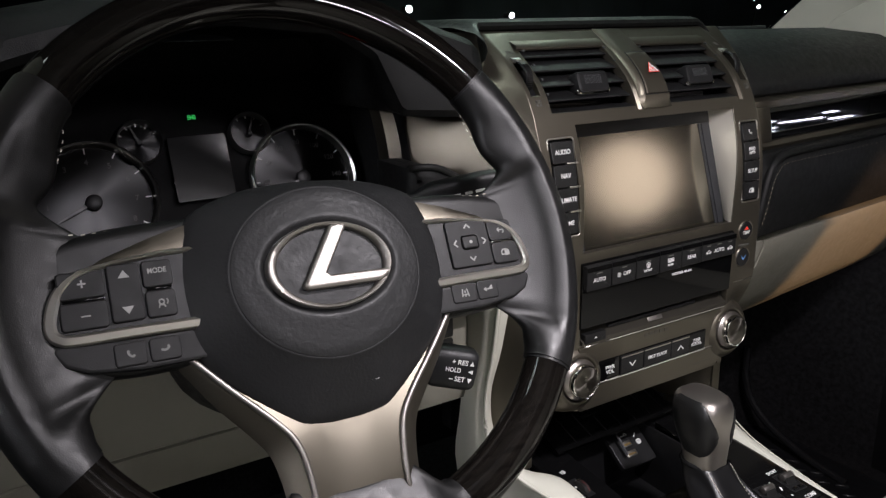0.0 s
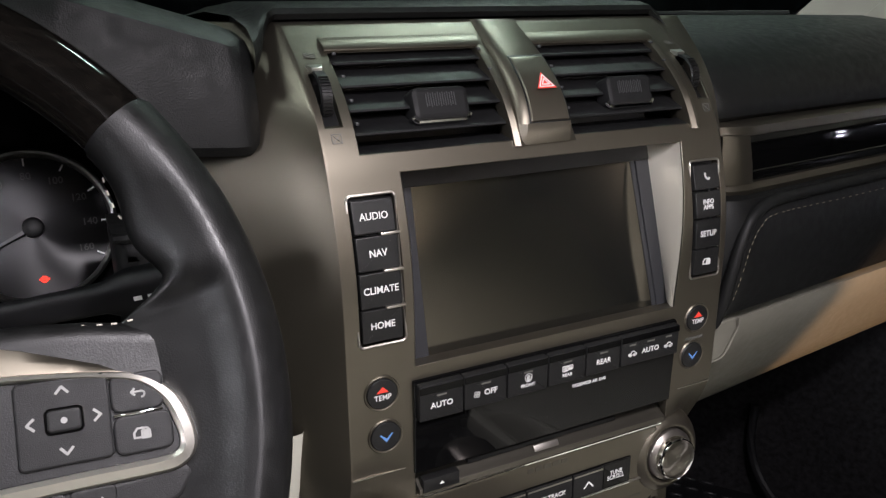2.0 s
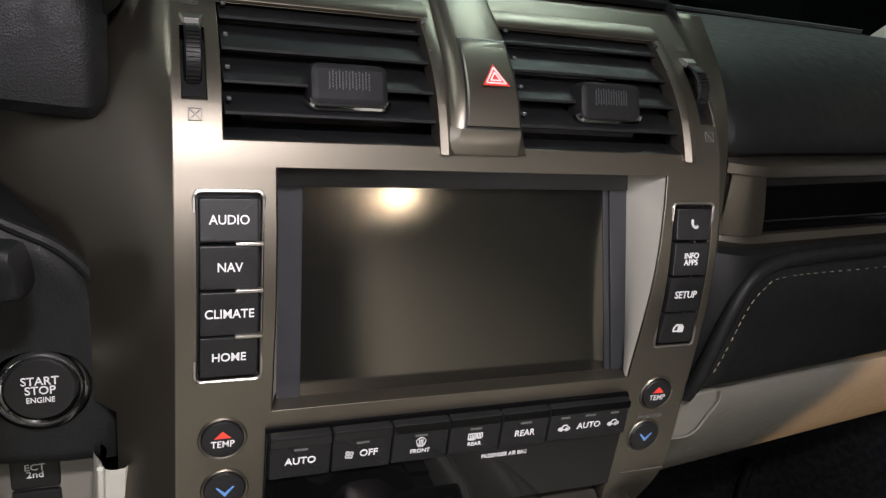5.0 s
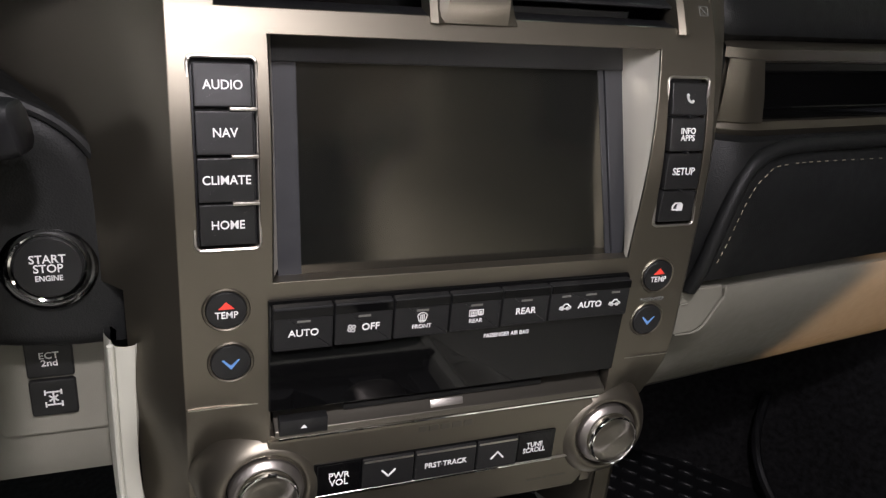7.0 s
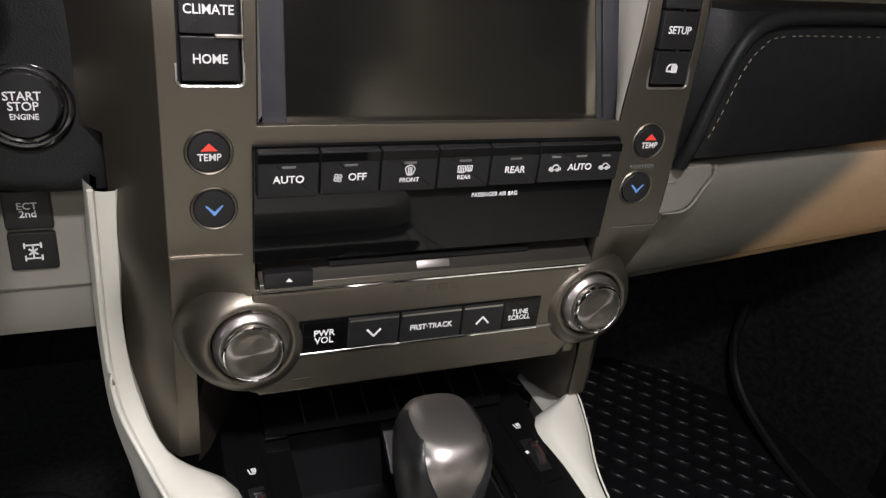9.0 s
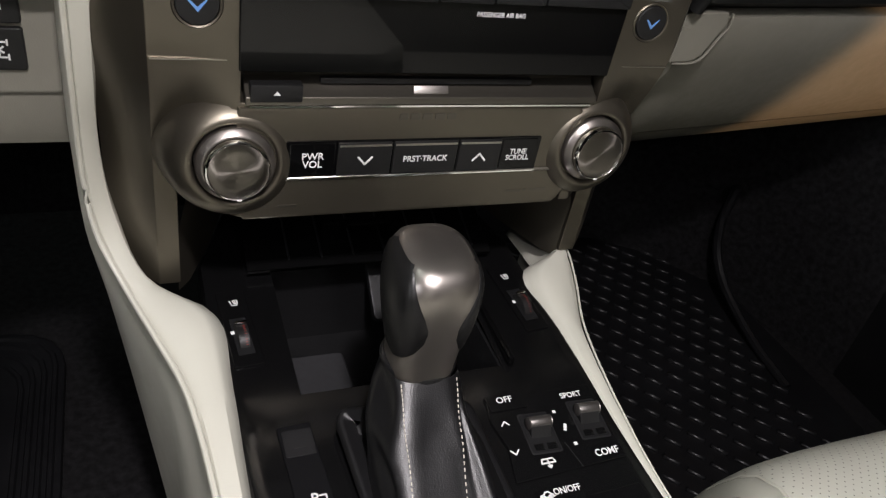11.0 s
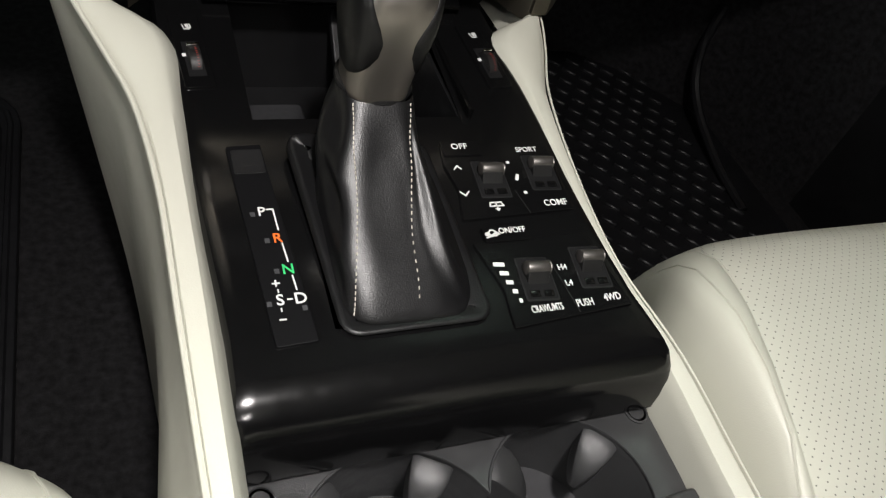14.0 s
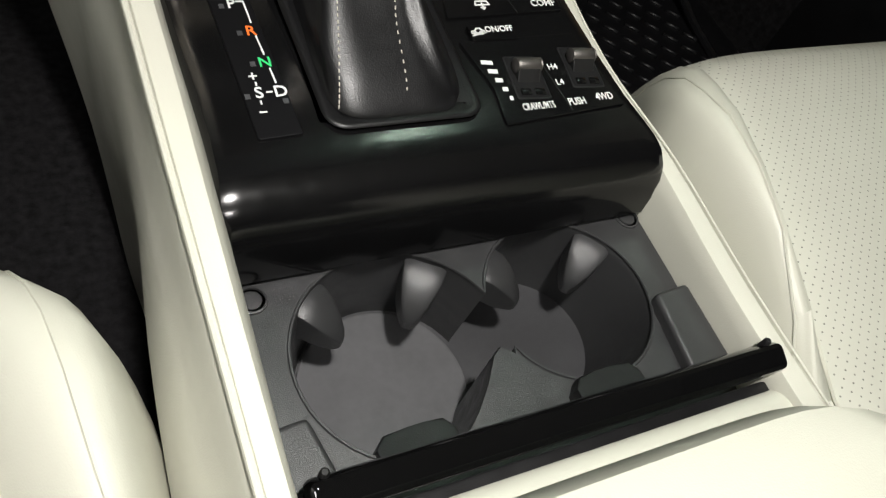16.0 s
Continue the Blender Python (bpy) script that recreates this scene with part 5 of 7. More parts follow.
rings = []
for z, lift, grow in ((0.7395, -0.001, 0.0030), (0.7402, 0.0022, 0.0026), (0.7450, 0.0050, 0.0012), (0.7505, 0.0078, 0.0), (0.7530, 0.0084, 0.0)):
    l, r = rib_edges(z)
    y = front(z)
    rings.append([(l - 0.004 - grow, y + 0.005, z), (l - 0.0025 - grow, y - lift * 0.4, z), (l + 0.0015, y - lift, z), (r - 0.0030, y - lift, z), (r + 0.0005 + grow, y - lift * 0.3, z), (r + 0.0015 + grow, y + 0.005, z)])
part("foot", loft(rings, False), BRONZE, hazard, "bronze wedge foot", sharp=25)
part("gap", patch(0.7528, 0.7925, 0.0042, 0.0020, 0.0003), BLACK, hazard, "dark gap round the button")
hb = part("button", patch(0.7537, 0.7916, 0.0052, 0.0029, 0.0015), BRONZE, hazard, sharp=30)
m = on_front(0.0035, 0.7705, rib_lift(0.7705) + 0.0004)
tri = lambda r: [(-r * 0.90, -r * 0.55), (r * 0.90, -r * 0.55), (0, r)]
part("symbol", moved(prism(tri(0.0082), 0, 0.0003), m @ pose(0.0010, -0.0015, 0.0014)), RED, hb)
part("symbol", moved(ribbon([tri(0.0060) + tri(0.0060)[:1], tri(0.0030) + tri(0.0030)[:1]], 0.0008), m @ pose(0.0010, -0.0015, 0.0018)), INK, hb)


# ---- air vents ----
def vent(x0, x1, tab_x, label):
    t = thing("air_vent", ((x0 + x1) / 2, 0.05, 0.77), label, "air vent", "air vents")
    xm, w = (x0 + x1) / 2, x1 - x0
    part("duct", box(w + 0.004, 0.004, 0.075, at=(xm, 0.105, 0.770)), BLACK, t, "black duct")
    part("duct_floor", box(w + 0.002, 0.085, 0.003, at=(xm, 0.066, 0.7415)), BLACK, t)
    for z in (0.7908, 0.7785, 0.7656, 0.7530):
        y = front(z)
        rings = [[(x, y + 0.0045, z - 0.0012), (x, y + 0.0025, z - 0.0004), (x, y + 0.0032, z + 0.0009), (x, y + 0.014, z + 0.0052), (x, y + 0.028, z + 0.0090), (x, y + 0.028, z + 0.0075), (x, y + 0.014, z + 0.0030)] for x in (x0 + 0.001, x1 - 0.001)]
        part("slat", loft(rings, True, True), SLAT, t, bevel=0.0004)
        for k in (0, 1):
            part("pivot", moved(box(0.0022, 0.003, 0.0018, 0.0005), pose(x0 + 0.0030 if k == 0 else x1 - 0.0030, y + 0.006, z + 0.0062)), GREY, t)
    part("front_sill", loft([[(x0, front(z) + o, z), (x1, front(z) + o, z)] for z, o in ((0.7425, 0.0), (0.7440, 0.004), (0.7455, 0.012))], False), BLACK, t)
    part("top_bar", loft([[(x, front(0.7985) + 0.006, 0.7980), (x, front(0.7985) - 0.0016, 0.7978), (x, front(0.7990) - 0.0034, 0.7986), (x, front(0.8005) - 0.0046, 0.8004), (x, front(0.8045) - 0.0036, 0.8045), (x, front(0.8062) + 0.001, 0.8062)] for x in (x0 - 0.002, x1 + 0.001)], False), BRONZE, t, "bronze top bar", bevel=0.0006)
    rings = []
    for z in np.linspace(0.7400, 0.8040, 14):
        y = front(z)
        rings.append([(x1 - 0.0045, y + 0.010, z), (x1 - 0.0040, y - 0.0020, z), (x1 - 0.0005, y - 0.0038, z), (x1 + 0.0030, y - 0.0025, z), (x1 + 0.0040, y + 0.003, z)])
    part("side_bar", loft(rings, False), BRONZE, t, "satin bronze side bar")
    tb = part("tab", moved(prism(rrect(0.0385, 0.0205, 0.0045), -0.010, 0.0035, 0.0030, 0.0), on_front(tab_x, 0.7672, 0.0) @ pose(0, 0, 0, 18)), SLAT, t, "thumb tab")
    part("tab_edge", moved(tube(sorted((x, y, 0) for x, y in rrect(0.0392, 0.0212, 0.0045, 6) if y < -0.0062), 0.0017, 8), on_front(tab_x, 0.7672, 0.0) @ pose(0, 0, 0, 18) @ pose(0, 0, 0.0004)), CHROME, tb)
    part("tab_ribs", joined(*(moved(box(0.0006, 0.0010, 0.0005), on_front(tab_x, 0.7672, 0.0) @ pose(0, 0, 0, 18) @ pose(-0.0100 + 0.0016 * i, -0.0020 + 0.0014 * j + 0.0007 * (i % 2), 0.0036)) for i in range(13) for j in range(6))), GREY, tb)


vent(-0.127, -0.0205, -0.0685, "black slatted air vent with chrome-edged tab, driver's side")
vent(0.0215, 0.1265, 0.0770, "black slatted air vent with chrome-edged tab, passenger side")


def vent_wheel(x, label):
    t = thing("vent_wheel", (x, 0.04, 0.772), label, "thumb wheel", "vent wheels")
    part("slot", moved(box(0.0125, 0.034, 0.006), on_front(x, 0.7722, -0.009)), BLACK, t)
    w = [[(x + dx, front(0.772) + 0.016 - 0.0185 * math.cos(a) * k, 0.772 + 0.0165 * math.sin(a) * k + 0.0) for a in np.linspace(-1.5, 1.5, 25)] for dx, k in ((-0.0038, 0.93), (-0.0030, 1.0), (0.0030, 1.0), (0.0038, 0.93))]
    wh = part("wheel", loft(w, False), BLACK, t)
    rib = []
    for a in np.linspace(-0.95, 0.95, 17):
        rib.append(moved(box(0.0055, 0.0012, 0.0007), pose(x, front(0.772) + 0.016 - 0.0190 * math.cos(a), 0.772 + 0.0168 * math.sin(a), -math.degrees(a))))
    tagged(part("knurl", joined(*rib), KEY, wh), kind="stuff")
    part("cap", moved(prism([(-0.0052, 0.0035), (-0.0032, -0.003), (0.0032, -0.003), (0.0052, 0.0035)], -0.002, 0.0012, 0.0005), on_front(x, 0.7885, 0.0016) @ pose(0, 0, 0, -24)), BRIGHT, t, "bright wedge cap")
    part("symbol", moved(ribbon([[(-0.0028, -0.0028), (0.0028, -0.0028), (0.0028, 0.0028), (-0.0028, 0.0028), (-0.0028, -0.0028)], [(-0.0028, -0.0028), (0.0028, 0.0028)], [(-0.0028, 0.0028), (0.0028, -0.0028)]], 0.0004), on_front(x, 0.7525, 0.0002)), INK_DIM, t)
    part("symbol", moved(ribbon([[(-0.0035, d), (-0.0012, d + 0.0006), (0.0012, d - 0.0004), (0.0035, d + 0.0002)] for d in (-0.0016, 0, 0.0016)], 0.0005), on_front(x, 0.7960, 0.0002)), INK_DIM, t)


vent_wheel(-0.1388, "knurled black vent wheel on the driver's side")
vent_wheel(0.1420, "knurled black vent wheel on the passenger side")

# ---- start button pod and switches ----
pod = thing("start_pod", (-0.21, 0.06, 0.63), "black soft pod round the start button", "dash pod")
pts = [tuple(p)[:2] for p in smooth_path([(-0.262, 0.705, 0), (-0.236, 0.703, 0), (-0.213, 0.692, 0), (-0.197, 0.6825, 0), (-0.184, 0.667, 0), (-0.1755, 0.642, 0), (-0.1705, 0.61, 0), (-0.1705, 0.575, 0), (-0.1715, 0.561, 0)], 4)]
pts += [(-0.20, 0.5605), (-0.23, 0.563), (-0.262, 0.568)]
part("body", moved(prism(pts[::-1], -0.05, 0.012, 0.010, 0.0, 4), axes(Vector((0, 0.055, 0)), Vector((1, 0, 0)), Vector((0, 0, 1)), Vector((0, -1, 0)))), SOFT, pod)
part("edge_roll", tube([(x, 0.0455, z) for x, z in pts[:-3]], 0.0030, 8), SOFT, pod)
start = thing("start_button", (-0.209, 0.043, 0.612), "round black engine start button in a chrome ring", "button")
m = axes(Vector((-0.209, 0.0432, 0.6105)), Vector((1, 0, 0)), Vector((0, 0.10, 1)).normalized(), Vector((0, -1, 0.10)).normalized())
part("ring", lathe([(0.0235, -0.003), (0.0230, 0.0005), (0.0218, 0.0018), (0.0200, 0.0022), (0.0188, 0.0010), (0.0180, -0.002)], 48), SMOKED, start, "smoked chrome outer ring", m=m)
part("chrome_ring", lathe([(0.0188, -0.001), (0.0186, 0.0018), (0.0178, 0.0030), (0.0168, 0.0024), (0.0162, -0.001)], 48), CHROME, start, m=m)
part("cap", lathe([(0.0160, -0.002), (0.0160, 0.0022), (0.0152, 0.0032), (0.010, 0.0033), (0.0002, 0.0033)], 48), KEY, start, m=m)
write("START\nSTOP", 0.0060, m @ pose(0, 0.0020, 0.0034), INK, start, 0.95)
write("ENGINE", 0.0040, m @ pose(0, -0.0055, 0.0034), INK, start, 0.9)
for z, word in ((0.5425, "ECT\n2nd"), (0.5170, "")):
    t = thing("rocker_switch", (-0.2185, 0.07, z), "square black rocker switch in the beige panel", "switch", "driver switches")
    m = axes(Vector((-0.2185, 0.0715, z)), Vector((1, 0, 0)), Vector((0, 0, 1)), Vector((0, -1, 0)))
    part("cap", moved(prism(rrect(0.0245, 0.0235, 0.0018), -0.006, 0.0025, 0.0010), m), KEY, t)
    if word:
        write(word, 0.0058, m @ pose(0, 0, 0.0027), INK, t)
    else:
        part("symbol", moved(ribbon(strokes([[(-0.8, 1), (0.8, 1)], [(-0.8, -1), (0.8, -1)], [(0, 1), (0, -1)], [(-1, 0.6), (-1, 1.3)], [(1, 0.6), (1, 1.3)], [(-1, -1.3), (-1, -0.6)], [(1, -1.3), (1, -0.6)], [(-0.5, -0.4), (0.5, 0.4)], [(-0.5, 0.4), (0.5, -0.4)]], 0.0042), 0.0009), m @ pose(0, 0, 0.0027)), INK, t)

# ---- gear lever ----
lever = thing("gear_lever", (-0.022, -0.14, 0.35), "gear lever with leather boot and satin bronze knob", "gear lever")
base = [(-0.0480, -0.0860), (-0.0545, -0.2010), (0.0185, -0.2010), (0.0140, -0.0860)]


def rounded(poly, r, n=5):
    out = []
    for i in range(len(poly)):
        a, b, c = Vector(poly[i - 1]), Vector(poly[i]), Vector(poly[(i + 1) % len(poly)])
        p, q = b + (a - b).normalized() * r, b + (c - b).normalized() * r
        for k in range(n + 1):
            t = k / n
            out.append(tuple((1 - t) ** 2 * p + 2 * t * (1 - t) * b + t * t * q))
    return out


frame_out = rounded([(-0.0700, -0.0760), (-0.0610, -0.2090), (0.0275, -0.2090), (0.0240, -0.0760)], 0.006)
part("boot_frame", moved(joined(prism(frame_out, 0.0, 0.0020, 0.0012)), axes(Vector((0, 0, deck(-0.142))), Vector((1, 0, 0)), Vector((0, 1, 0.09)).normalized(), Vector((0, -0.09, 1)).normalized())), GLOSS, lever, "gloss black boot frame")
N = 96
collar_c, collar_r = Vector((-0.0235, -0.088, 0.415)), (0.0195, 0.0205)


def boot_point(k, deg):
    """k: 0 at the frame, 1 at the collar; deg: round the column, 0 towards the passenger, -90 towards the rear."""
    ca, sa = math.cos(math.radians(deg)), math.sin(math.radians(deg))

    def oval(cx, cy, rx, ry, p):
        return Vector((cx + rx * math.copysign(abs(ca) ** p, ca), cy + ry * math.copysign(abs(sa) ** p, sa), 0))

    q = k ** 0.85
    swell = 0.0065 * math.sin(math.pi * min(1.0, 1.12 * k)) * max(0.0, -ca)
    col = oval(-0.0300 + 0.0065 * q, -0.1500 + 0.0620 * q, 0.0255 - 0.0060 * k ** 0.6 + swell, 0.0470 - 0.0265 * k ** 0.7, 0.72 - 0.24 * step(0.05, 0.6, -sa) * math.sin(math.pi * min(1.0, 0.10 + 0.9 * (1 - k))) ** 0.5)
    foot = oval(-0.0190, -0.1425, 0.0375, 0.0585, 0.42)
    right = step(-66 + 16 * k, -48 + 10 * k, deg) * (1 - step(45, 75, deg))
    other = (1 - k) ** (5 if sa < -0.55 else 13)
    f = right * (1 - k) ** 1.9 * 0.95 + (1 - right) * other
    p = col.lerp(foot, f)
    p.z = deck(p.y) * (1 - k) + collar_c.z * k + 0.003 * (1 - k) - 0.004 * right * math.sin(math.pi * k) * (1 - k)
    if 0.02 < k < 0.97:
        n = noise.noise(Vector((p.x * 30, p.y * 30, p.z * 55))) * 0.0026 * math.sin(math.pi * k)
        n += noise.noise(Vector((p.x * 90, p.y * 60, p.z * 25 + 3))) * 0.0012 * math.sin(math.pi * k) ** 2
        n -= 0.0022 * right * math.exp(-((deg + 38 + 22 * (1 - k)) / 9) ** 2) * (1 - k)
        n -= 0.0020 * math.exp(-((deg + 91 - 16 * (1 - k)) / 16) ** 2) * math.sin(math.pi * k)
        fold = math.exp(-((deg + 163) / 20) ** 2) * math.sin(math.pi * k)
        n += fold * (0.0022 * math.sin(17 * k + 1.0 + 0.02 * deg) - 0.0030)
        p += Vector((ca, sa, 0)) * n
    return p


def boot_ring(k):
    return [boot_point(k, -180 + 360 * i / N) for i in range(N)]


ks = [0, 0.008, 0.018, 0.03, 0.045, 0.06, 0.075, 0.09, 0.12, 0.16, 0.20, 0.25, 0.3, 0.36, 0.42, 0.5, 0.58, 0.66, 0.74, 0.82, 0.9, 0.96, 1.0]
boot_rings = [boot_ring(k) for k in ks]
part("boot", loft(boot_rings, True), BOOT, lever, "wrinkled black leather boot", sharp=80)
flange_line = rounded([(-0.0610, -0.0830), (-0.0535, -0.2005), (0.0195, -0.2005), (0.0165, -0.0830)], 0.007, 6)
rings = []
for i, (x, y) in enumerate(flange_line):
    (ax, ay), (bx, by) = flange_line[i - 1], flange_line[(i + 1) % len(flange_line)]
    d = Vector((bx - ax, by - ay, 0)).normalized()
    o = Vector((d.y, -d.x, 0))
    o = o if o.dot(Vector((x + 0.02, y + 0.14, 0))) > 0 else -o
    f = math.exp(-((x + 0.058) ** 2 + (y + 0.086) ** 2) / 0.00030)
    back = 0.45 + 0.55 * step(-0.11, -0.17, y) if x < 0.0 else 1.0
    c = Vector((x, y, deck(y)))
    rings.append([c + o * q + Vector((0, 0, h * (1 + 3.2 * f))) for q, h in ((0.0042, 0.0018), (0.0037, 0.0027), (0.0022, 0.0031), (0.0000, 0.0028), (-0.0035 - 0.006 * f, 0.0024), (-0.0080 - 0.014 * f, 0.0014))])
part("boot_flange", loft(rings, False, False, True), BOOT, lever, "padded leather flange round the boot", sharp=80)
stitch2 = mesh_of("stitch", box(0.0019, 0.00062, 0.0006, 0.0002, 1), THREAD)
for side_x, turn_at, lowest in ((-0.6, -131, 0.012), (0.55, -50, 0.10)):
    best = [boot_point(float(k), turn_at - (43 * (1 - float(k)) if side_x > 0 else -17 * math.sin(math.pi * float(k)) ** 1.5)) for k in np.linspace(lowest, 0.985, 40 if side_x < 0 else 30)]
    for a, b in zip(best[:-1], best[1:]):
        d = (b - a).normalized()
        o = Vector((0, -1, 0.4)).normalized()
        s_ = o.cross(d).normalized()
        part("stitch", stitch2, THREAD, lever, m=axes((a + b) / 2 + o * 0.0006 + Vector((-0.0003 if side_x < 0 else 0.0003, 0, 0)), d, s_, d.cross(s_)))
KN = ((0.4080, 0.0172, 0.0185, -0.0905, -0.0245), (0.4200, 0.0176, 0.0188, -0.0900, -0.0242), (0.4300, 0.0185, 0.0202, -0.0888, -0.0236), (0.4400, 0.0203, 0.0224, -0.0870, -0.0230),
      (0.4500, 0.0216, 0.0246, -0.0850, -0.0224), (0.4600, 0.0223, 0.0262, -0.0830, -0.0218), (0.4680, 0.0222, 0.0266, -0.0816, -0.0213), (0.4740, 0.0211, 0.0257, -0.0804, -0.0209),
      (0.4780, 0.0190, 0.0235, -0.0796, -0.0206), (0.4805, 0.0155, 0.0195, -0.0791, -0.0204), (0.4818, 0.0095, 0.0120, -0.0788, -0.0203), (0.4821, 0.0005, 0.0006, -0.0788, -0.0203))


def knob_point(a, z, grow=0.0):
    zs_ = [k[0] for k in KN]
    rx, ry, yy, xx = (interp(z, zs_, [k[j] for k in KN]) for j in (1, 2, 3, 4))
    ca, sa = math.cos(a), math.sin(a)
    p = 0.70
    return Vector((xx + (rx + grow) * math.copysign(abs(ca) ** p, ca), yy + (ry + grow) * math.copysign(abs(sa) ** p, sa), z))


part("knob", loft([[knob_point(2 * math.pi * i / 48, z) for i in range(48)] for z, *_ in KN], True, True), KNOB_METAL, lever, "satin bronze knob")
PAD_Z = (0.4270, 0.4300, 0.4350, 0.4420, 0.4500, 0.4580, 0.4660, 0.4720, 0.4770, 0.4795)
PAD_A = (20, 42, 60, 73, 76, 68, 55, 46, 38, 26)
for s in (0, math.pi):
    rings = []
    for i in range(25):
        z = 0.4270 + 0.0525 * i / 24
        edge = math.sin(math.pi * min(0.97, max(0.03, i / 24))) ** 0.35
        half_a = math.radians(interp(z, PAD_Z, PAD_A))
        row = [knob_point(s - half_a, z, -0.001)]
        for k in np.linspace(-1, 1, 15):
            row.append(knob_point(s + half_a * float(k), z, 0.0017 * edge * max(0.02, 1 - abs(float(k)) ** 6) ** 0.5))
        row.append(knob_point(s + half_a, z, -0.001))
        rings.append(row)
    part("side_pad", loft(rings, False), GRIP, lever, "black leather side pad", sharp=70)
part("collar", tube([(collar_c.x + 0.0188 * math.cos(a), collar_c.y + 0.0198 * math.sin(a), 0.4145) for a in np.linspace(0, 2 * math.pi, 32, endpoint=False)], 0.0022, 8, True), BOOT, lever)

# ---- shift pattern plate ----
plate = thing("shift_indicator", (-0.082, -0.142, 0.356), "black shift pattern plate with lit gear letters", "gear indicator")
part("plate", moved(prism(rounded([(-0.0960, 0.0640), (-0.0895, -0.0630), (-0.0690, -0.0620), (-0.0770, 0.0650)], 0.0015), -0.001, 0.0014, 0.0006), on_deck(0, -0.142)), DIAL_BLACK, plate)
part("release_cover", moved(prism(rrect(0.0165, 0.017, 0.001), 0, 0.0006, 0.0002), on_deck(-0.0855, -0.090, 0.0014)), BLACK, plate)
part("release_slot", moved(box(0.0068, 0.0011, 0.0003), on_deck(-0.0850, -0.093, 0.0021)), KEY, plate)
for ch, x, y, ink, sz in (("P", -0.0838, -0.1250, INK, 0.0082), ("R", -0.0785, -0.1425, ORANGE, 0.0082), ("N", -0.0765, -0.1620, GREEN, 0.0082), ("S", -0.0835, -0.1795, INK, 0.0088), ("D", -0.0735, -0.1795, INK, 0.0088), ("+", -0.0840, -0.1700, INK, 0.0080)):
    write(ch, sz, on_deck(x, y, 0.0016), ink, plate)
part("pattern_line", moved(ribbon([[(-0.0812, -0.1238), (-0.0778, -0.1238), (-0.0772, -0.1375)], [(-0.0768, -0.1460), (-0.0758, -0.1575)], [(-0.0752, -0.1660), (-0.0745, -0.1745)], [(-0.0800, -0.1795), (-0.0775, -0.1795)], [(-0.0836, -0.1735), (-0.0836, -0.1752)], [(-0.0838, -0.1842), (-0.0838, -0.1860)], [(-0.0856, -0.1905), (-0.0826, -0.1905)]], 0.0008), axes(Vector((0, 0, deck(0) + 0.0016)), Vector((1, 0, 0)), Vector((0, 1, 0.09)), Vector((0, -0.09, 1)))), INK, plate)
for x, y in ((-0.0885, -0.1262), (-0.0838, -0.1435), (-0.0822, -0.1625), (-0.0890, -0.1810), (-0.0725, -0.1850)):
    part("indicator", moved(box(0.0024, 0.0028, 0.0003), on_deck(x, y, 0.0015)), GREY, plate)


# ---- drive switch panels ----
def rocker(parent, x, y, turn=-3):
    m = on_deck(x, y, 0.0, turn)
    part("well", moved(prism(rrect(0.0205, 0.0290, 0.0016), -0.001, 0.0018, 0.0004), m), BLACK, parent)
    part("well_floor", moved(prism(rrect(0.0185, 0.0265, 0.0010), 0, 0.0002, 0.0001), m @ pose(0, 0, 0.0018)), COWL, parent, "dark well")
    r = part("rocker", moved(loft([[(x, 0.0095, -0.002), (x, 0.0090, 0.0050), (x, 0.0055, 0.0078), (x, 0.0010, 0.0072), (x, -0.0025, 0.0030), (x, -0.0040, 0.0016)] for x in (-0.0066, 0.0066)], True, True), m), KEY, parent, bevel=0.0006)
    part("bar", moved(lathe([(0.0010, -0.0070), (0.0034, -0.0068), (0.0038, -0.0060), (0.0038, 0.0060), (0.0034, 0.0068), (0.0010, 0.0070)], 22), m @ pose(0, 0.0046, 0.0060) @ pose(0, 0, 0, 0, 90, 0)), ROCKER, r, "rounded metal bar")
    for s in (-1, 1):
        part("bar_end", moved(lathe([(0.0038, -0.0003), (0.0040, 0.0004), (0.0030, 0.0009), (0.0005, 0.0010)], 20), m @ pose(s * 0.0069, 0.0046, 0.0060) @ pose(0, 0, 0, 0, 90 * s, 0)), ROCKER, r)
        part("foot", moved(box(0.0060, 0.0042, 0.0012, 0.0004), m @ pose(s * 0.0042, -0.0100, 0.0022)), DECK, r)


hgt = thing("height_switch_panel", (0.064, -0.11, 0.357), "gloss black suspension switch panel with two rockers", "switch panel", "drive switches")
part("plate", moved(prism(rounded([(0.0275, -0.0985 + 0.110), (0.0300, -0.082 + 0.110), (0.1030, -0.082 + 0.110), (0.1015, -0.137 + 0.110), (0.0265, -0.1400 + 0.110), (0.031, -0.118 + 0.11)][::-1], 0.0015), -0.001, 0.0016, 0.0006), on_deck(0, -0.110)), DECK, hgt)
part("key", moved(prism(rrect(0.0250, 0.0125, 0.0008), 0, 0.0016, 0.0005), on_deck(0.0425, -0.0860, 0.0010)), DECK, hgt)
write("OFF", 0.0062, on_deck(0.0415, -0.0850, 0.0028), INK, hgt)
write("SPORT", 0.0056, on_deck(0.0870, -0.0885, 0.0018), INK, hgt, 0.9)
write("COMF", 0.0066, on_deck(0.0905, -0.1315, 0.0018), INK, hgt, 0.88)
rocker(hgt, 0.0545, -0.1110), rocker(hgt, 0.0900, -0.1075)
part("symbol", moved(ribbon(strokes(CHEVRON_UP, 0.0048), 0.0009), on_deck(0.0355, -0.1010, 0.0018)), INK, hgt)
part("symbol", moved(ribbon(strokes(CHEVRON_UP, 0.0055, 180), 0.0009), on_deck(0.0340, -0.1210, 0.0018)), INK, hgt)
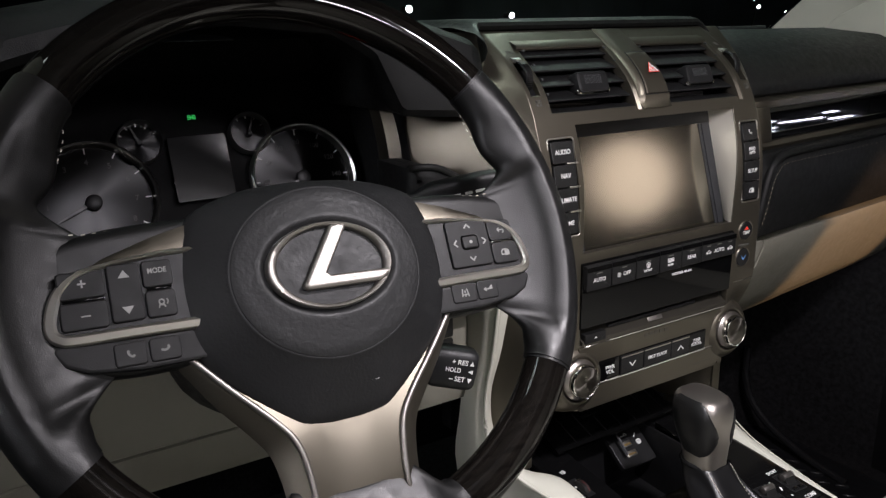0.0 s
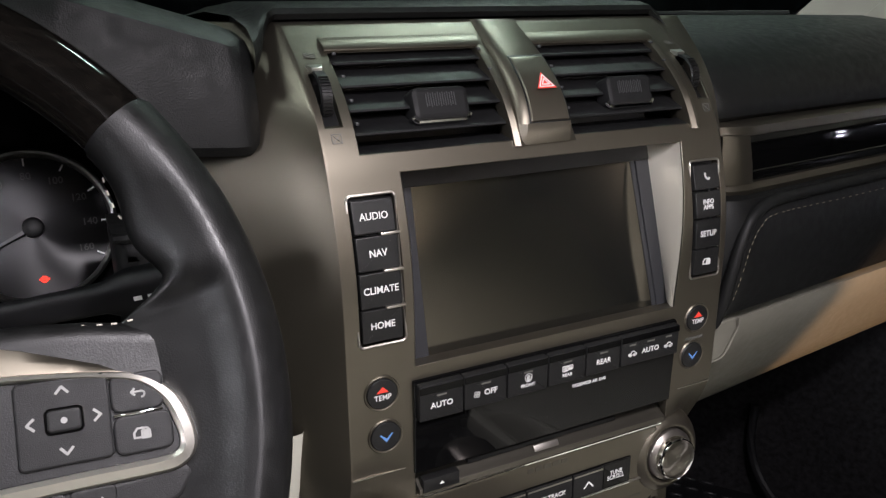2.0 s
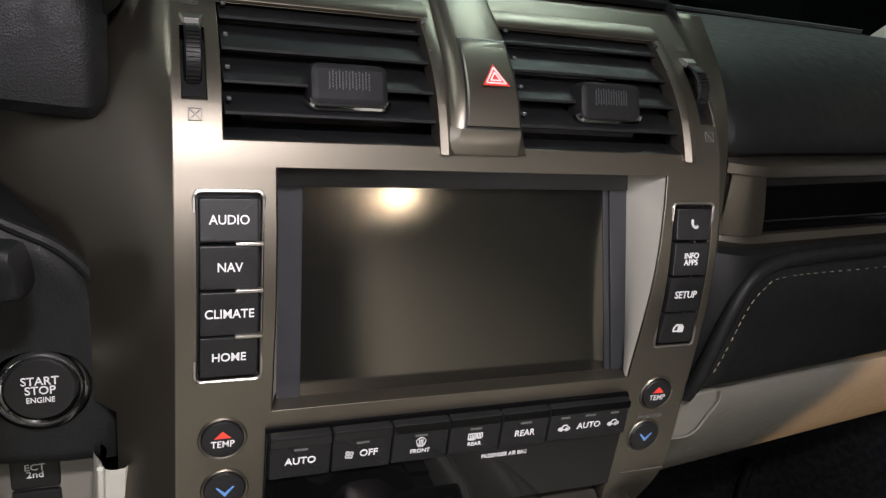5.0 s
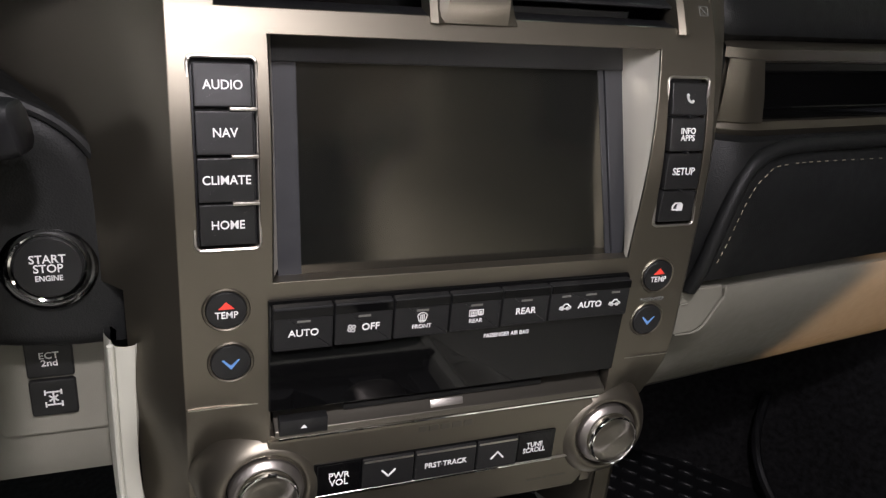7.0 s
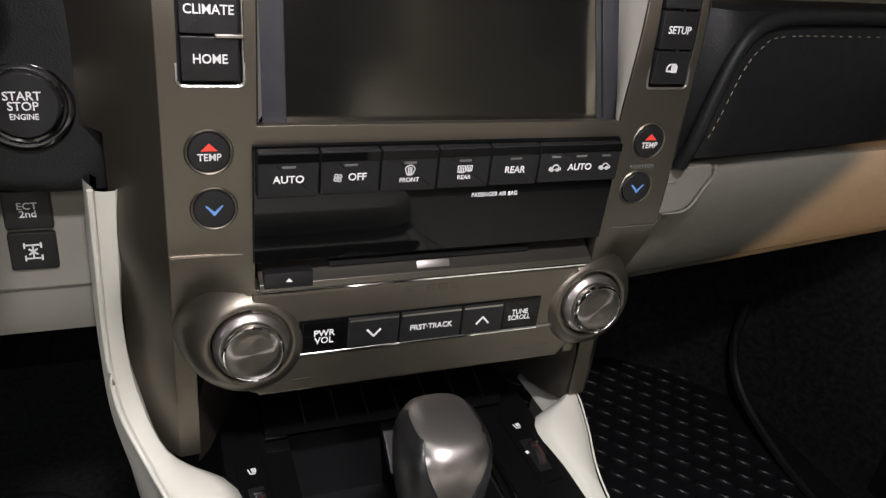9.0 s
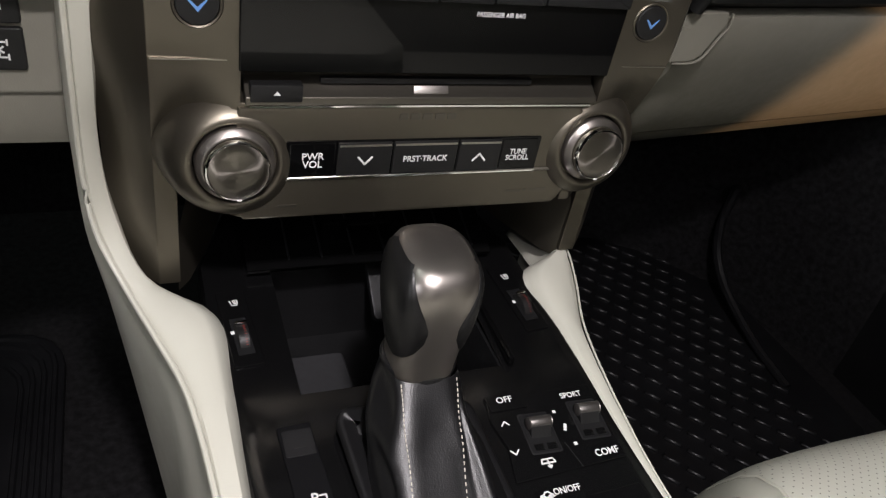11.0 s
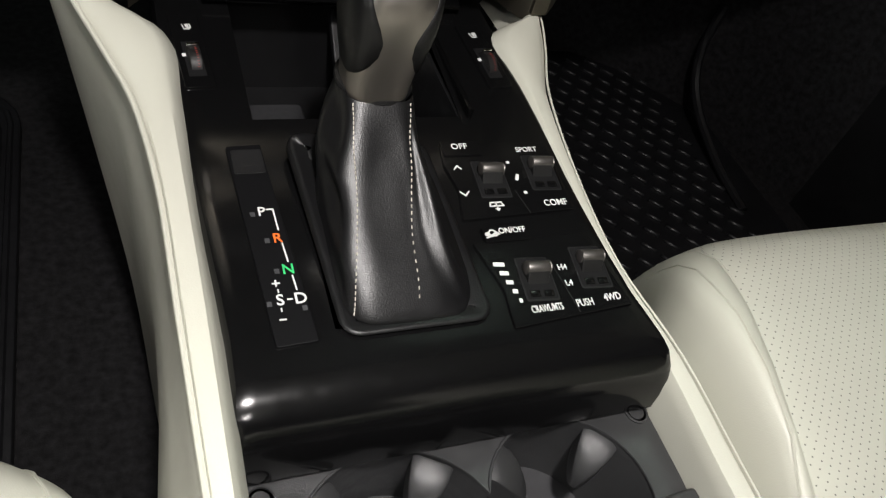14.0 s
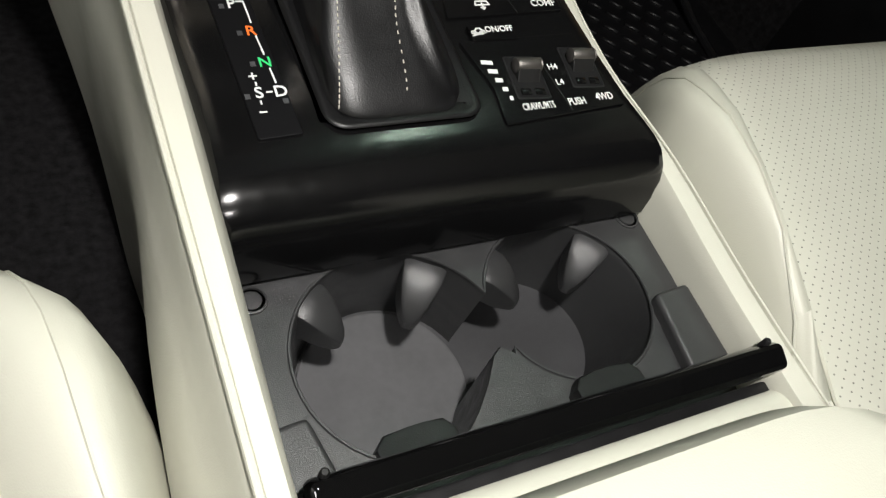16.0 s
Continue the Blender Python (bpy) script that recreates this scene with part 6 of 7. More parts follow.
part("symbol", moved(ribbon(strokes([[(-1.0, -0.1), (-0.8, 0.5), (0.8, 0.5), (1.0, -0.1), (-1, -0.1)], [(0, 0.3), (0, -0.8)], [(-0.3, -0.5), (0, -0.85), (0.3, -0.5)]], 0.0044), 0.0009), on_deck(0.0510, -0.1310, 0.0018)), INK, hgt)
for x, y, w, h, r in ((0.0702, -0.0985, 0.0022, 0.0018, 0), (0.0722, -0.1105, 0.0020, 0.0050, -25), (0.0735, -0.1225, 0.0022, 0.0020, 0)):
    part("mark", moved(box(w, h, 0.0003), on_deck(x, y, 0.0018, r)), INK, hgt)
part("groove", moved(box(0.0006, 0.018, 0.0003), on_deck(0.0690, -0.1290, 0.0017, 12)), KEY, hgt)

drv = thing("drive_switch_panel", (0.068, -0.185, 0.35), "gloss black crawl and four-wheel-drive switch panel", "switch panel", "drive switches")
part("plate", moved(prism(rounded([(0.0270, 0.0270), (0.1000, 0.0290), (0.1095, -0.0230), (0.0330, -0.0285), (0.0350, -0.005)][::-1], 0.0015), -0.001, 0.0016, 0.0006), on_deck(0, -0.183)), DECK, drv)
part("key", moved(prism(rrect(0.0275, 0.0110, 0.0008), 0, 0.0016, 0.0005), on_deck(0.0490, -0.1515, 0.0010)), DECK, drv)
write("ON/OFF", 0.0056, on_deck(0.0535, -0.1500, 0.0028), INK, drv, 0.85)
part("symbol", moved(ribbon(strokes(CAR, 0.0040) + [[(-0.004, -0.003), (0.005, -0.001)]], 0.0008), on_deck(0.0400, -0.1510, 0.0028)), INK, drv)
rocker(drv, 0.0570, -0.1830, -4), rocker(drv, 0.0935, -0.1790, -4)
write("CRAWL/MTS", 0.0062, on_deck(0.0560, -0.2020, 0.0018), INK, drv, 0.56)
write("PUSH", 0.0066, on_deck(0.0800, -0.2015, 0.0018), INK, drv, 0.70)
write("4WD", 0.0066, on_deck(0.0985, -0.2000, 0.0018), INK, drv, 0.75)
write("H4", 0.0056, on_deck(0.0755, -0.1775, 0.0018), INK, drv, 0.9)
write("L4", 0.0056, on_deck(0.0755, -0.1880, 0.0018), INK, drv, 0.9)
for i in range(5):
    part("mark", moved(box(0.0066 - 0.0012 * i, 0.0026, 0.0003), on_deck(0.0375 + 0.0012 * i, -0.1715 - 0.0060 * i, 0.0018, -8)), INK, drv)
part("groove", moved(box(0.0006, 0.034, 0.0003), on_deck(0.0722, -0.1900, 0.0017, 8)), KEY, drv)


# ---- seat heater dials ----
def heater(x, y, turn, label):
    t = thing("seat_heater_dial", (x, y, deck(y)), label, "dial", "seat heaters")
    m = on_deck(x, y, 0.0, turn)
    part("plate", moved(prism(rrect(0.0180, 0.0640, 0.0010), -0.001, 0.0014, 0.0005), m), DECK, t)
    part("symbol", moved(ribbon(strokes([[(-0.8, 0.8), (-0.5, -0.7), (0.7, -0.7)], [(-0.1, 0.8), (0.1, -0.2), (0.9, -0.2)], [(0.3, 0.9), (0.4, 0.1)], [(0.75, 0.9), (0.85, 0.1)]], 0.0028), 0.0007), m @ pose(0.0005, 0.0205, 0.0015)), INK, t)
    part("slot", moved(box(0.0100, 0.0300, 0.0008), m @ pose(0, -0.008, 0.0013)), BLACK, t)
    w = part("wheel", moved(lathe([(0.0105, -0.0036), (0.0115, -0.0030), (0.0115, 0.0030), (0.0105, 0.0036), (0.002, 0.0036)], 36), m @ pose(0.0002, -0.008, -0.0040) @ pose(0, 0, 0, 0, 90, 0)), KEY, t)
    part("scale", moved(joined(*(moved(box(0.0013, 0.0004, 0.0003), pose(0, 0.0115 * math.sin(a), 0.0116 * math.cos(a), -math.degrees(a))) for a in np.linspace(-0.9, 0.3, 9))), m @ pose(0.0014, -0.008, -0.0040)), RED_DIM, w)
    part("ridge", moved(box(0.0070, 0.0018, 0.0022, 0.0005), m @ pose(0.0002, -0.0020, 0.0072)), CHROME, w)
    part("mark", moved(box(0.0022, 0.0026, 0.0003), m @ pose(-0.0050, -0.0045, 0.0016)), INK, t)


heater(-0.1050, 0.0000, 4, "small black seat heater dial beside the driver's pad")
heater(0.0880, 0.0000, 5, "small black seat heater dial beside the passenger pad")
usb = thing("socket_panel", (0.03, 0.05, 0.35), "black socket panel with two USB ports and a jack", "socket panel")
m = axes(Vector((0.022, 0.052, 0.343)), Vector((1, 0, 0)), Vector((0, 0.80, 0.60)), Vector((0, -0.60, 0.80)))
part("plate", moved(prism(rrect(0.052, 0.046, 0.004), -0.004, 0.002, 0.001), m), BLACK, usb)
for i, y in enumerate((0.004, -0.008)):
    pt = part("port", moved(box(0.015, 0.007, 0.002, 0.0006), m @ pose(-0.004, y, 0.0022)), SILVER, usb)
    part("tongue", moved(box(0.011, 0.0022, 0.0006), m @ pose(-0.004, y - 0.0008, 0.0034)), GOLD, pt)
part("jack", moved(lathe([(0.0035, 0), (0.0035, 0.001), (0.002, 0.001), (0.0018, 0.0)], 16), m @ pose(0.014, 0.002, 0.0022)), INK, usb)
part("symbol", moved(ribbon([[(-0.006, 0.014), (0.004, 0.014), (0.002, 0.016)], [(-0.001, 0.014), (0.001, 0.0165)], [(0.012, 0.009), (0.016, 0.013)]], 0.0012), m @ pose(0, 0, 0.0021)), INK, usb)


# ---- steering wheel ----
wheel = thing("steering_wheel", WHEEL, "black leather and dark gloss wood steering wheel", "steering wheel")
RM = on_wheel(0, 0, 0)
R0 = 0.1780


def rim(a0, a1, rr, rw, n=24, bulge=0.0):
    rings = []
    for i in range(n + 1):
        a = math.radians(a0 + (a1 - a0) * i / n)
        rings.append([RM @ Vector(((R0 + rr * math.cos(b)) * math.cos(a), (R0 + rr * math.cos(b)) * math.sin(a), rw * math.sin(b))) for b in np.linspace(0, 2 * math.pi, 20, endpoint=False)])
    return loft(rings, True, True)


part("wood_rim", rim(39, 141, 0.0158, 0.0150, 48), WOOD, wheel, "dark gloss wood upper rim")
part("wood_rim", rim(-70, -33, 0.0158, 0.0150, 20), WOOD, wheel, "dark gloss wood lower rim")
part("wood_rim", rim(213, 250, 0.0158, 0.0150, 20), WOOD, wheel, "dark gloss wood lower rim")


def reach(off):
    """How far the leather of the rim runs inward towards a spoke, by the angle from it."""
    web = 0.034 * step(-27, -19, off) * (1 - step(10.5, 18, off))
    return web + 0.0085 * math.exp(-((off - 24) / 7) ** 2) + 0.006 * math.exp(-((off + 24) / 6) ** 2)


def grip(a0, a1, inward=reach, n=64):
    rings = []
    for i in range(n + 1):
        deg = a0 + (a1 - a0) * i / n
        a = math.radians(deg)
        off = deg if abs(deg) < 90 else 180 - deg
        e = inward(off) * step(0, 0.06, i / n) * (1 - step(0.94, 1, i / n))
        ring = []
        for b in np.linspace(0, 2 * math.pi, 36, endpoint=False):
            cb, sb = math.cos(b), math.sin(b)
            q = max(0.0, -cb)
            r = R0 + 0.0172 * cb - e * q ** 1.3
            k = min(1.0, e / 0.026)
            flat = 1 - 0.93 * k * q ** 0.62
            ring.append(RM @ Vector((r * math.cos(a), r * math.sin(a), 0.0162 * sb * flat - 0.0065 * k * q)))
        rings.append(ring)
    return loft(rings, True, True)


part("leather_grip", grip(-32.7, 38.7), GRIP, wheel, "black leather grip", sharp=80)
part("leather_grip", grip(212.7, 141.3), GRIP, wheel, "black leather grip", sharp=80)
part("leather_grip", grip(-109.7, -70.3, lambda off: 0.020 * step(-112, -104, off - 0) * (1 - step(-76, -71, off)) if off < 0 else 0.020, 32), GRIP, wheel, "black leather grip", sharp=80)
for a0 in (39, 141, -33, -70, 213, 250):
    part("joint_ring", rim(a0 - 0.35, a0 + 0.35, 0.0163, 0.0155, 2), BLACK, wheel, "thin black joint ring")
st = mesh_of("stitch", box(0.0024, 0.0008, 0.0007, 0.0002, 1), THREAD)
UPPER = [(0.1310, 0.1010), (0.1312, 0.0900), (0.1350, 0.0760), (0.1440, 0.0620), (0.1530, 0.0500), (0.1535, 0.0400), (0.1450, 0.0330), (0.1300, 0.0300), (0.1123, 0.0312)]
LOWER_ST = [(0.1440, -0.0440), (0.1475, -0.0530), (0.1455, -0.0660), (0.1395, -0.0810)]
for sgn in (1, -1):
    for line, gap in ((UPPER, 0.0052), (LOWER_ST, 0.0046)):
        path = smooth_path([(sgn * x, y, 0) for x, y in line], 16)
        run = 0.0
        for a, b in zip(path[:-1], path[1:]):
            run += (b - a).length
            if run >= gap:
                run = 0.0
                d_ = (b - a).normalized()
                d_ = (d_ + Vector((0, 0, 0.25))).normalized()
                o = Vector((-sgn * 0.8, 0, 0.6)).normalized()
                s_ = o.cross(d_).normalized()
                part("stitch", st, THREAD, wheel, m=RM @ axes(a + Vector((0, 0, -0.0045)), d_, s_, d_.cross(s_)))

# hub: a shield that rises to an oval disc
HP = [(0, 0.0502), (0.025, 0.0490), (0.044, 0.0461), (0.062, 0.0405), (0.0735, 0.0340), (0.0790, 0.0240), (0.0825, 0.015), (0.0850, 0.001), (0.0855, -0.0145), (0.0842, -0.0295), (0.0803, -0.0470), (0.0740, -0.0583), (0.0625, -0.0711), (0.0455, -0.0873), (0.0325, -0.0980), (0.0260, -0.1010), (0.0130, -0.1020), (0, -0.1022)]
half = smooth_path([(x, y, 0) for x, y in HP], 4)
hub_pts = [(p.x, p.y) for p in half] + [(-p.x, p.y) for p in half[-2:0:-1]]
HC = (0, -0.0125)


def blended(k, w, e, drop=0.0):
    """Between the shield's outline and the oval of the disc; the lower end lies deeper by drop."""
    out = []
    for x, y in hub_pts:
        a = math.atan2((y - HC[1]) / 0.0535, (x - HC[0]) / 0.061)
        px, py = (1 - e) * (x - HC[0]) + e * 0.061 * math.cos(a), (1 - e) * (y - HC[1]) + e * 0.0535 * math.sin(a)
        out.append(RM @ Vector((HC[0] + px * k, HC[1] + py * k, w - drop * step(-0.03, -0.1, y))))
    return out


rings = [blended(0.97, -0.034, 0), blended(1.0, -0.016, 0, 0.002), blended(1.0, -0.004, 0, 0.004), blended(0.992, -0.0005, 0, 0.0045), blended(0.975, 0.0018, 0, 0.0045), blended(0.995, 0.0050, 0.22, 0.004),
         blended(1.0, 0.0082, 0.45, 0.003), blended(1.0, 0.0115, 0.68, 0.002), blended(1.0, 0.0145, 0.88, 0.001), blended(1.003, 0.0160, 1, 0), blended(0.992, 0.0166, 1, 0), blended(0.97, 0.0168, 1, 0), blended(0.955, 0.0160, 1, 0)]
hub = part("hub", loft(rings, True, True), HUB, wheel, "black airbag cover", sharp=60)
write("SRS AIRBAG", 0.0068, on_wheel(0.004, -0.0800, 0.0064) @ pose(0, 0, 0, -16), BLACK, hub)
EM = on_wheel(0, -0.0100, 0.0195)


def oval(ax, by, w, n=96):
    return [(ax * math.cos(a), by * math.sin(a), w) for a in np.linspace(0, 2 * math.pi, n, endpoint=False)]


def disc_ring(k, w):
    return [(0.061 * k * math.cos(a), 0.0535 * k * math.sin(a) - 0.0025, w) for a in np.linspace(0, 2 * math.pi, 96, endpoint=False)]


face = [disc_ring(0.972, -0.0030), disc_ring(0.970, -0.0022), disc_ring(0.955, -0.0018), disc_ring(0.90, -0.0010), disc_ring(0.84, -0.0002), oval(0.0460, 0.0335, 0.0008), oval(0.0440, 0.0312, 0.0014), oval(0.0424, 0.0294, 0.0012), oval(0.0412, 0.0280, 0.0), oval(0.0400, 0.0268, -0.0012), oval(0.030, 0.019, -0.0008), oval(0.012, 0.008, -0.0006), oval(0.0005, 0.0005, -0.0006)]
part("disc", moved(loft(face, True), EM), HUB_FACE, hub, "grey-black grained raised disc")


def emblem_ring(inset, w):
    out = []
    for a in np.linspace(0, 2 * math.pi, 96, endpoint=False):
        c, d = math.cos(a), math.sin(a)
        k = inset * (0.0029 + 0.0036 * c * c * (1 if c < 0 else 0.55))
        out.append(((0.0395 - k) * c, (0.0264 - k) * d, w))
    return out


em = part("emblem", moved(loft([emblem_ring(k, w) for k, w in ((0, -0.0012), (0.02, 0.0022), (0.10, 0.0036), (0.25, 0.0042), (0.66, 0.0036), (0.88, 0.0026), (0.98, 0.0010), (1.0, -0.0012))], True), EM), EMBLEM, wheel, "satin silver oval emblem", sharp=50)
bar = [(0.0030, 0.0236), (-0.0165, -0.0062), (-0.0192, -0.0102), (-0.0190, -0.0122), (-0.0165, -0.0136), (0.0300, -0.0140), (0.0345, -0.0118), (0.0368, -0.0078), (0.0350, -0.0070), (-0.0020, -0.0064), (-0.0040, -0.0048), (0.0138, 0.0228), (0.0085, 0.0246)]
part("emblem_bar", moved(prism(bar, -0.001, 0.0050, 0.0020, 0.0, 3), EM), EMBLEM, em)

# spokes with switch pads
BACK = [[(-0.75, 0), (0.5, 0)], [(-0.75, 0), (-0.35, 0.4)], [(-0.75, 0), (-0.35, -0.4)], arc(0.4, -0.35, 0.36, 90, -90)]
LANES = [[(-0.8, -0.8), (-0.5, 0.8)], [(0.8, -0.8), (0.5, 0.8)], [(0, -0.8), (0, -0.3)], [(0, 0.0), (0, 0.4)], [(-0.5, -0.4), (0.5, -0.4)]]
GAP = [[(-1, 0), (1, 0)], [(-0.5, 0.3), (-1, 0), (-0.5, -0.3)], [(0.3, 0.1), (1, 0.7)], [(0.3, 0.0), (1, 0.3)]]
SPEAK = [arc(0, 0.2, 0.5, 0, 360), [(-0.6, -0.9), (-0.4, -0.4), (0.4, -0.4), (0.6, -0.9)], arc(0.6, 0.2, 0.6, -50, 50)]
WING = ((0.068, 0.0155, 0.0310), (0.080, 0.0150, 0.0285), (0.095, 0.0136, 0.0245), (0.112, 0.0118, 0.0185), (0.122, 0.0104, 0.0150), (0.130, 0.0092, 0.0105))
SPOKE = [(0.066, 0.0345), (0.096, 0.0340), (0.118, 0.0325), (0.140, 0.0290), (0.160, 0.0240), (0.164, -0.0300), (0.156, -0.0440), (0.138, -0.0500), (0.110, -0.0520), (0.066, -0.0520)]
LOOP = [(0.074, 0.0125), (0.090, 0.0122), (0.105, 0.0108), (0.119, 0.0090), (0.1345, 0.0052), (0.1435, -0.0030), (0.1478, -0.0140), (0.1488, -0.0215), (0.1465, -0.0250), (0.1400, -0.0262), (0.115, -0.0262), (0.095, -0.0264), (0.074, -0.0268)]
LOW = [(0.074, -0.0325), (0.120, -0.0320), (0.1495, -0.0300), (0.1525, -0.0335), (0.1470, -0.0420), (0.1360, -0.0470), (0.110, -0.0500), (0.074, -0.0495)]


def pad_key(u, v, w, h, parent, lift=0.0016, high=0.0035, r=0.0022):
    return part("button", moved(prism(rrect(w, h, r), -0.001, lift, 0.0008), on_wheel(u, v, high)), KEY_PAD, parent)


for s in (-1, 1):
    sp_ = part("spoke", moved(prism([(s * x, y) for x, y in SPOKE][::-s], -0.020, -0.0015, 0.007, 0.0, 4), RM), GRIP, wheel, "black leather-faced spoke")
    line = smooth_path([(x, y, 0) for x, y in LOOP], 6)
    band = []
    for i, p in enumerate(line):
        d = (line[min(i + 1, len(line) - 1)] - line[max(i - 1, 0)]).normalized()
        o = Vector((-d.y, d.x, 0))
        k = i / (len(line) - 1)
        w = 0.0024 + 0.0034 * step(0.25, 0.50, k)
        band.append([RM @ Vector((s * q.x, q.y, h)) for q, h in ((p - o * 0.0008, 0.000), (p - o * 0.0005, 0.0046), (p + o * w * 0.2, 0.0060), (p + o * w * 0.8, 0.0050), (p + o * w, 0.0034), (p + o * w, -0.006))])
    part("trim", loft(band, False), LOOP_METAL, sp_, "satin silver trim loop")
    part("upper_wing", loft([[RM @ Vector((s * x, y, h)) for x, y, h in ((a, b, 0.0026), (a, (b + c) / 2, 0.0022), (a, c - 0.001, 0.0004), (a, c, -0.006))] for a, b, c in WING], False), BRONZE, sp_, "satin bronze wing")
    inner = [(s * p.x, p.y) for p in smooth_path([(x, y, 0) for x, y in LOOP], 4)]
    part("pad", moved(prism(inner if s < 0 else inner[::-1], -0.004, 0.0030, 0.001), RM), BLACK, sp_)
    part("lower_pad", moved(prism([(s * x, y) for x, y in (LOW if s < 0 else LOW[::-1])], -0.010, 0.0022, 0.0016), RM), KEY_PAD, sp_)
    if s > 0:
        pad_key(0.1078, -0.0055, 0.0325, 0.0325, sp_, 0.0018)
        part("button", moved(prism(rrect(0.0120, 0.0085, 0.0018), 0, 0.0016, 0.0010), on_wheel(0.1080, -0.0050, 0.0052)), KEY_PAD, sp_)
        part("key_gap", moved(prism(rrect(0.0136, 0.0101, 0.0022), 0, 0.0004, 0.0001), on_wheel(0.1080, -0.0050, 0.0052)), GLOSS, sp_)
        part("symbol", moved(prism(circle(0.0012, 12), 0, 0.0003), on_wheel(0.1080, -0.0050, 0.0069)), INK_PAD, sp_)
        for dx, dy, r in ((0, 0.0115, 0), (0, -0.0115, 180), (-0.0115, 0, 90), (0.0115, 0, -90)):
            part("symbol", moved(ribbon(strokes(CHEVRON_UP, 0.0042, r), 0.0010), on_wheel(0.1080 + dx, -0.0050 + dy, 0.0054)), INK_PAD, sp_)
        for v, ic, w in ((0.0012, BACK, 0.0195), (-0.0150, CARLOCK, 0.0215)):
            pad_key(0.1245 + w / 2, v, w, 0.0150, sp_, r=0.0035)
            part("symbol", moved(ribbon(strokes(ic, 0.0032), 0.0008), on_wheel(0.1345, v, 0.0053)), INK_PAD, sp_)
        part("key_slit", moved(box(0.0180, 0.0011, 0.0010, 0.0003), on_wheel(0.1340, -0.0069, 0.0052)), CHROME, sp_)
        for u, ic, w in ((0.0965, LANES, 0.0190), (0.1150, GAP, 0.0165)):
            pad_key(u, -0.0385, w, 0.0130, sp_, 0.0012, 0.0020)
            part("symbol", moved(ribbon(strokes(ic, 0.0032), 0.0008), on_wheel(u, -0.0385, 0.0034)), INK_PAD, sp_)
    else:
        for v, ch in ((0.0002, "+"), (-0.0165, "–")):
            pad_key(-0.1345, v, 0.0235, 0.0150, sp_)
            write(ch, 0.0085, on_wheel(-0.1340, v, 0.0053), INK_PAD, sp_)
        part("key_slit", moved(box(0.0205, 0.0013, 0.0010, 0.0003), on_wheel(-0.1340, -0.0082, 0.0052)), GLOSS, sp_)
        pad_key(-0.1130, -0.0070, 0.0170, 0.0320, sp_, 0.0022)
        for v, r in ((0.0025, 0), (-0.0165, 180)):
            part("symbol", moved(prism([(-0.0030, -0.0015), (0.0030, -0.0015), (0, 0.0028)], 0, 0.0003), on_wheel(-0.1130, v, 0.0058, r)), INK_PAD, sp_)
        for v in (0.0015, -0.0155):
            pad_key(-0.0955, v, 0.0160, 0.0152, sp_)
        part("key_slit", moved(box(0.0130, 0.0013, 0.0010, 0.0003), on_wheel(-0.0955, -0.0070, 0.0052)), GLOSS, sp_)
        write("MODE", 0.0042, on_wheel(-0.0955, 0.0030, 0.0053), INK_PAD, sp_, 0.85)
        part("symbol", moved(ribbon(strokes(SPEAK, 0.0028), 0.0007), on_wheel(-0.0955, -0.0155, 0.0053)), INK_PAD, sp_)
        for u, r in ((-0.1150, 0), (-0.0970, 70)):
            pad_key(u, -0.0405, 0.0165, 0.0130, sp_, 0.0012, 0.0020)
            part("symbol", moved(ribbon(strokes(PHONE, 0.0024, r), 0.0012), on_wheel(u, -0.0405, 0.0034)), INK_PAD, sp_)
# lower spoke: two bright edges, a dished face between them and a cheek that falls away outside
EDGE = smooth_path([(0.0860, -0.0460, -0.004), (0.0660, -0.0695, -0.002), (0.0445, -0.0930, 0.000), (0.0345, -0.1075, 0.001), (0.0305, -0.1255, 0.001), (0.0295, -0.1440, 0.000), (0.0305, -0.1560, -0.002)], 6)
CHEEK = smooth_path([(0.0930, -0.0480, -0.014), (0.0740, -0.0770, -0.013), (0.0570, -0.0985, -0.012), (0.0480, -0.1125, -0.011), (0.0440, -0.1310, -0.011), (0.0430, -0.1480, -0.012), (0.0440, -0.1580, -0.013)], 6)
part("lower_spoke", loft([[RM @ Vector((e.x * k, e.y - (0.010 if abs(k) < 0.5 else 0.0), e.z - 0.0010 - 0.0035 * (1 - k * k))) for k in (-0.96, -0.8, -0.5, -0.2, 0.2, 0.5, 0.8, 0.96)] for e in EDGE], False), BRONZE, wheel, "satin bronze lower spoke")
for s in (-1, 1):
    part("spoke_cheek", loft([[RM @ Vector((s * q.x, q.y, q.z)) for q in (e, e.lerp(c, 0.5) + Vector((0.0, 0.0, 0.002)), c, c + Vector((-0.004, 0, -0.012)))] for e, c in zip(EDGE, CHEEK)], False), BRONZE, wheel, "satin bronze outer cheek")
    part("spoke_edge", tube([RM @ Vector((s * p.x, p.y, p.z)) for p in EDGE], 0.0019, 10), EMBLEM, wheel, "bright spoke edge")

# ---- column, stalks ----
col = thing("steering_column", WHEEL + Vector((0, 0.08, -0.06)), "black plastic steering column shroud", "column shroud")
part("shroud", moved(loft([[(rx * math.cos(a), -0.022 + ry * math.sin(a), w) for a in np.linspace(0, 2 * math.pi, 24, endpoint=False)] for rx, ry, w in ((0.050, 0.045, -0.028), (0.062, 0.055, -0.045), (0.066, 0.060, -0.09), (0.07, 0.065, -0.20))], True, True), RM), BLACK, col)


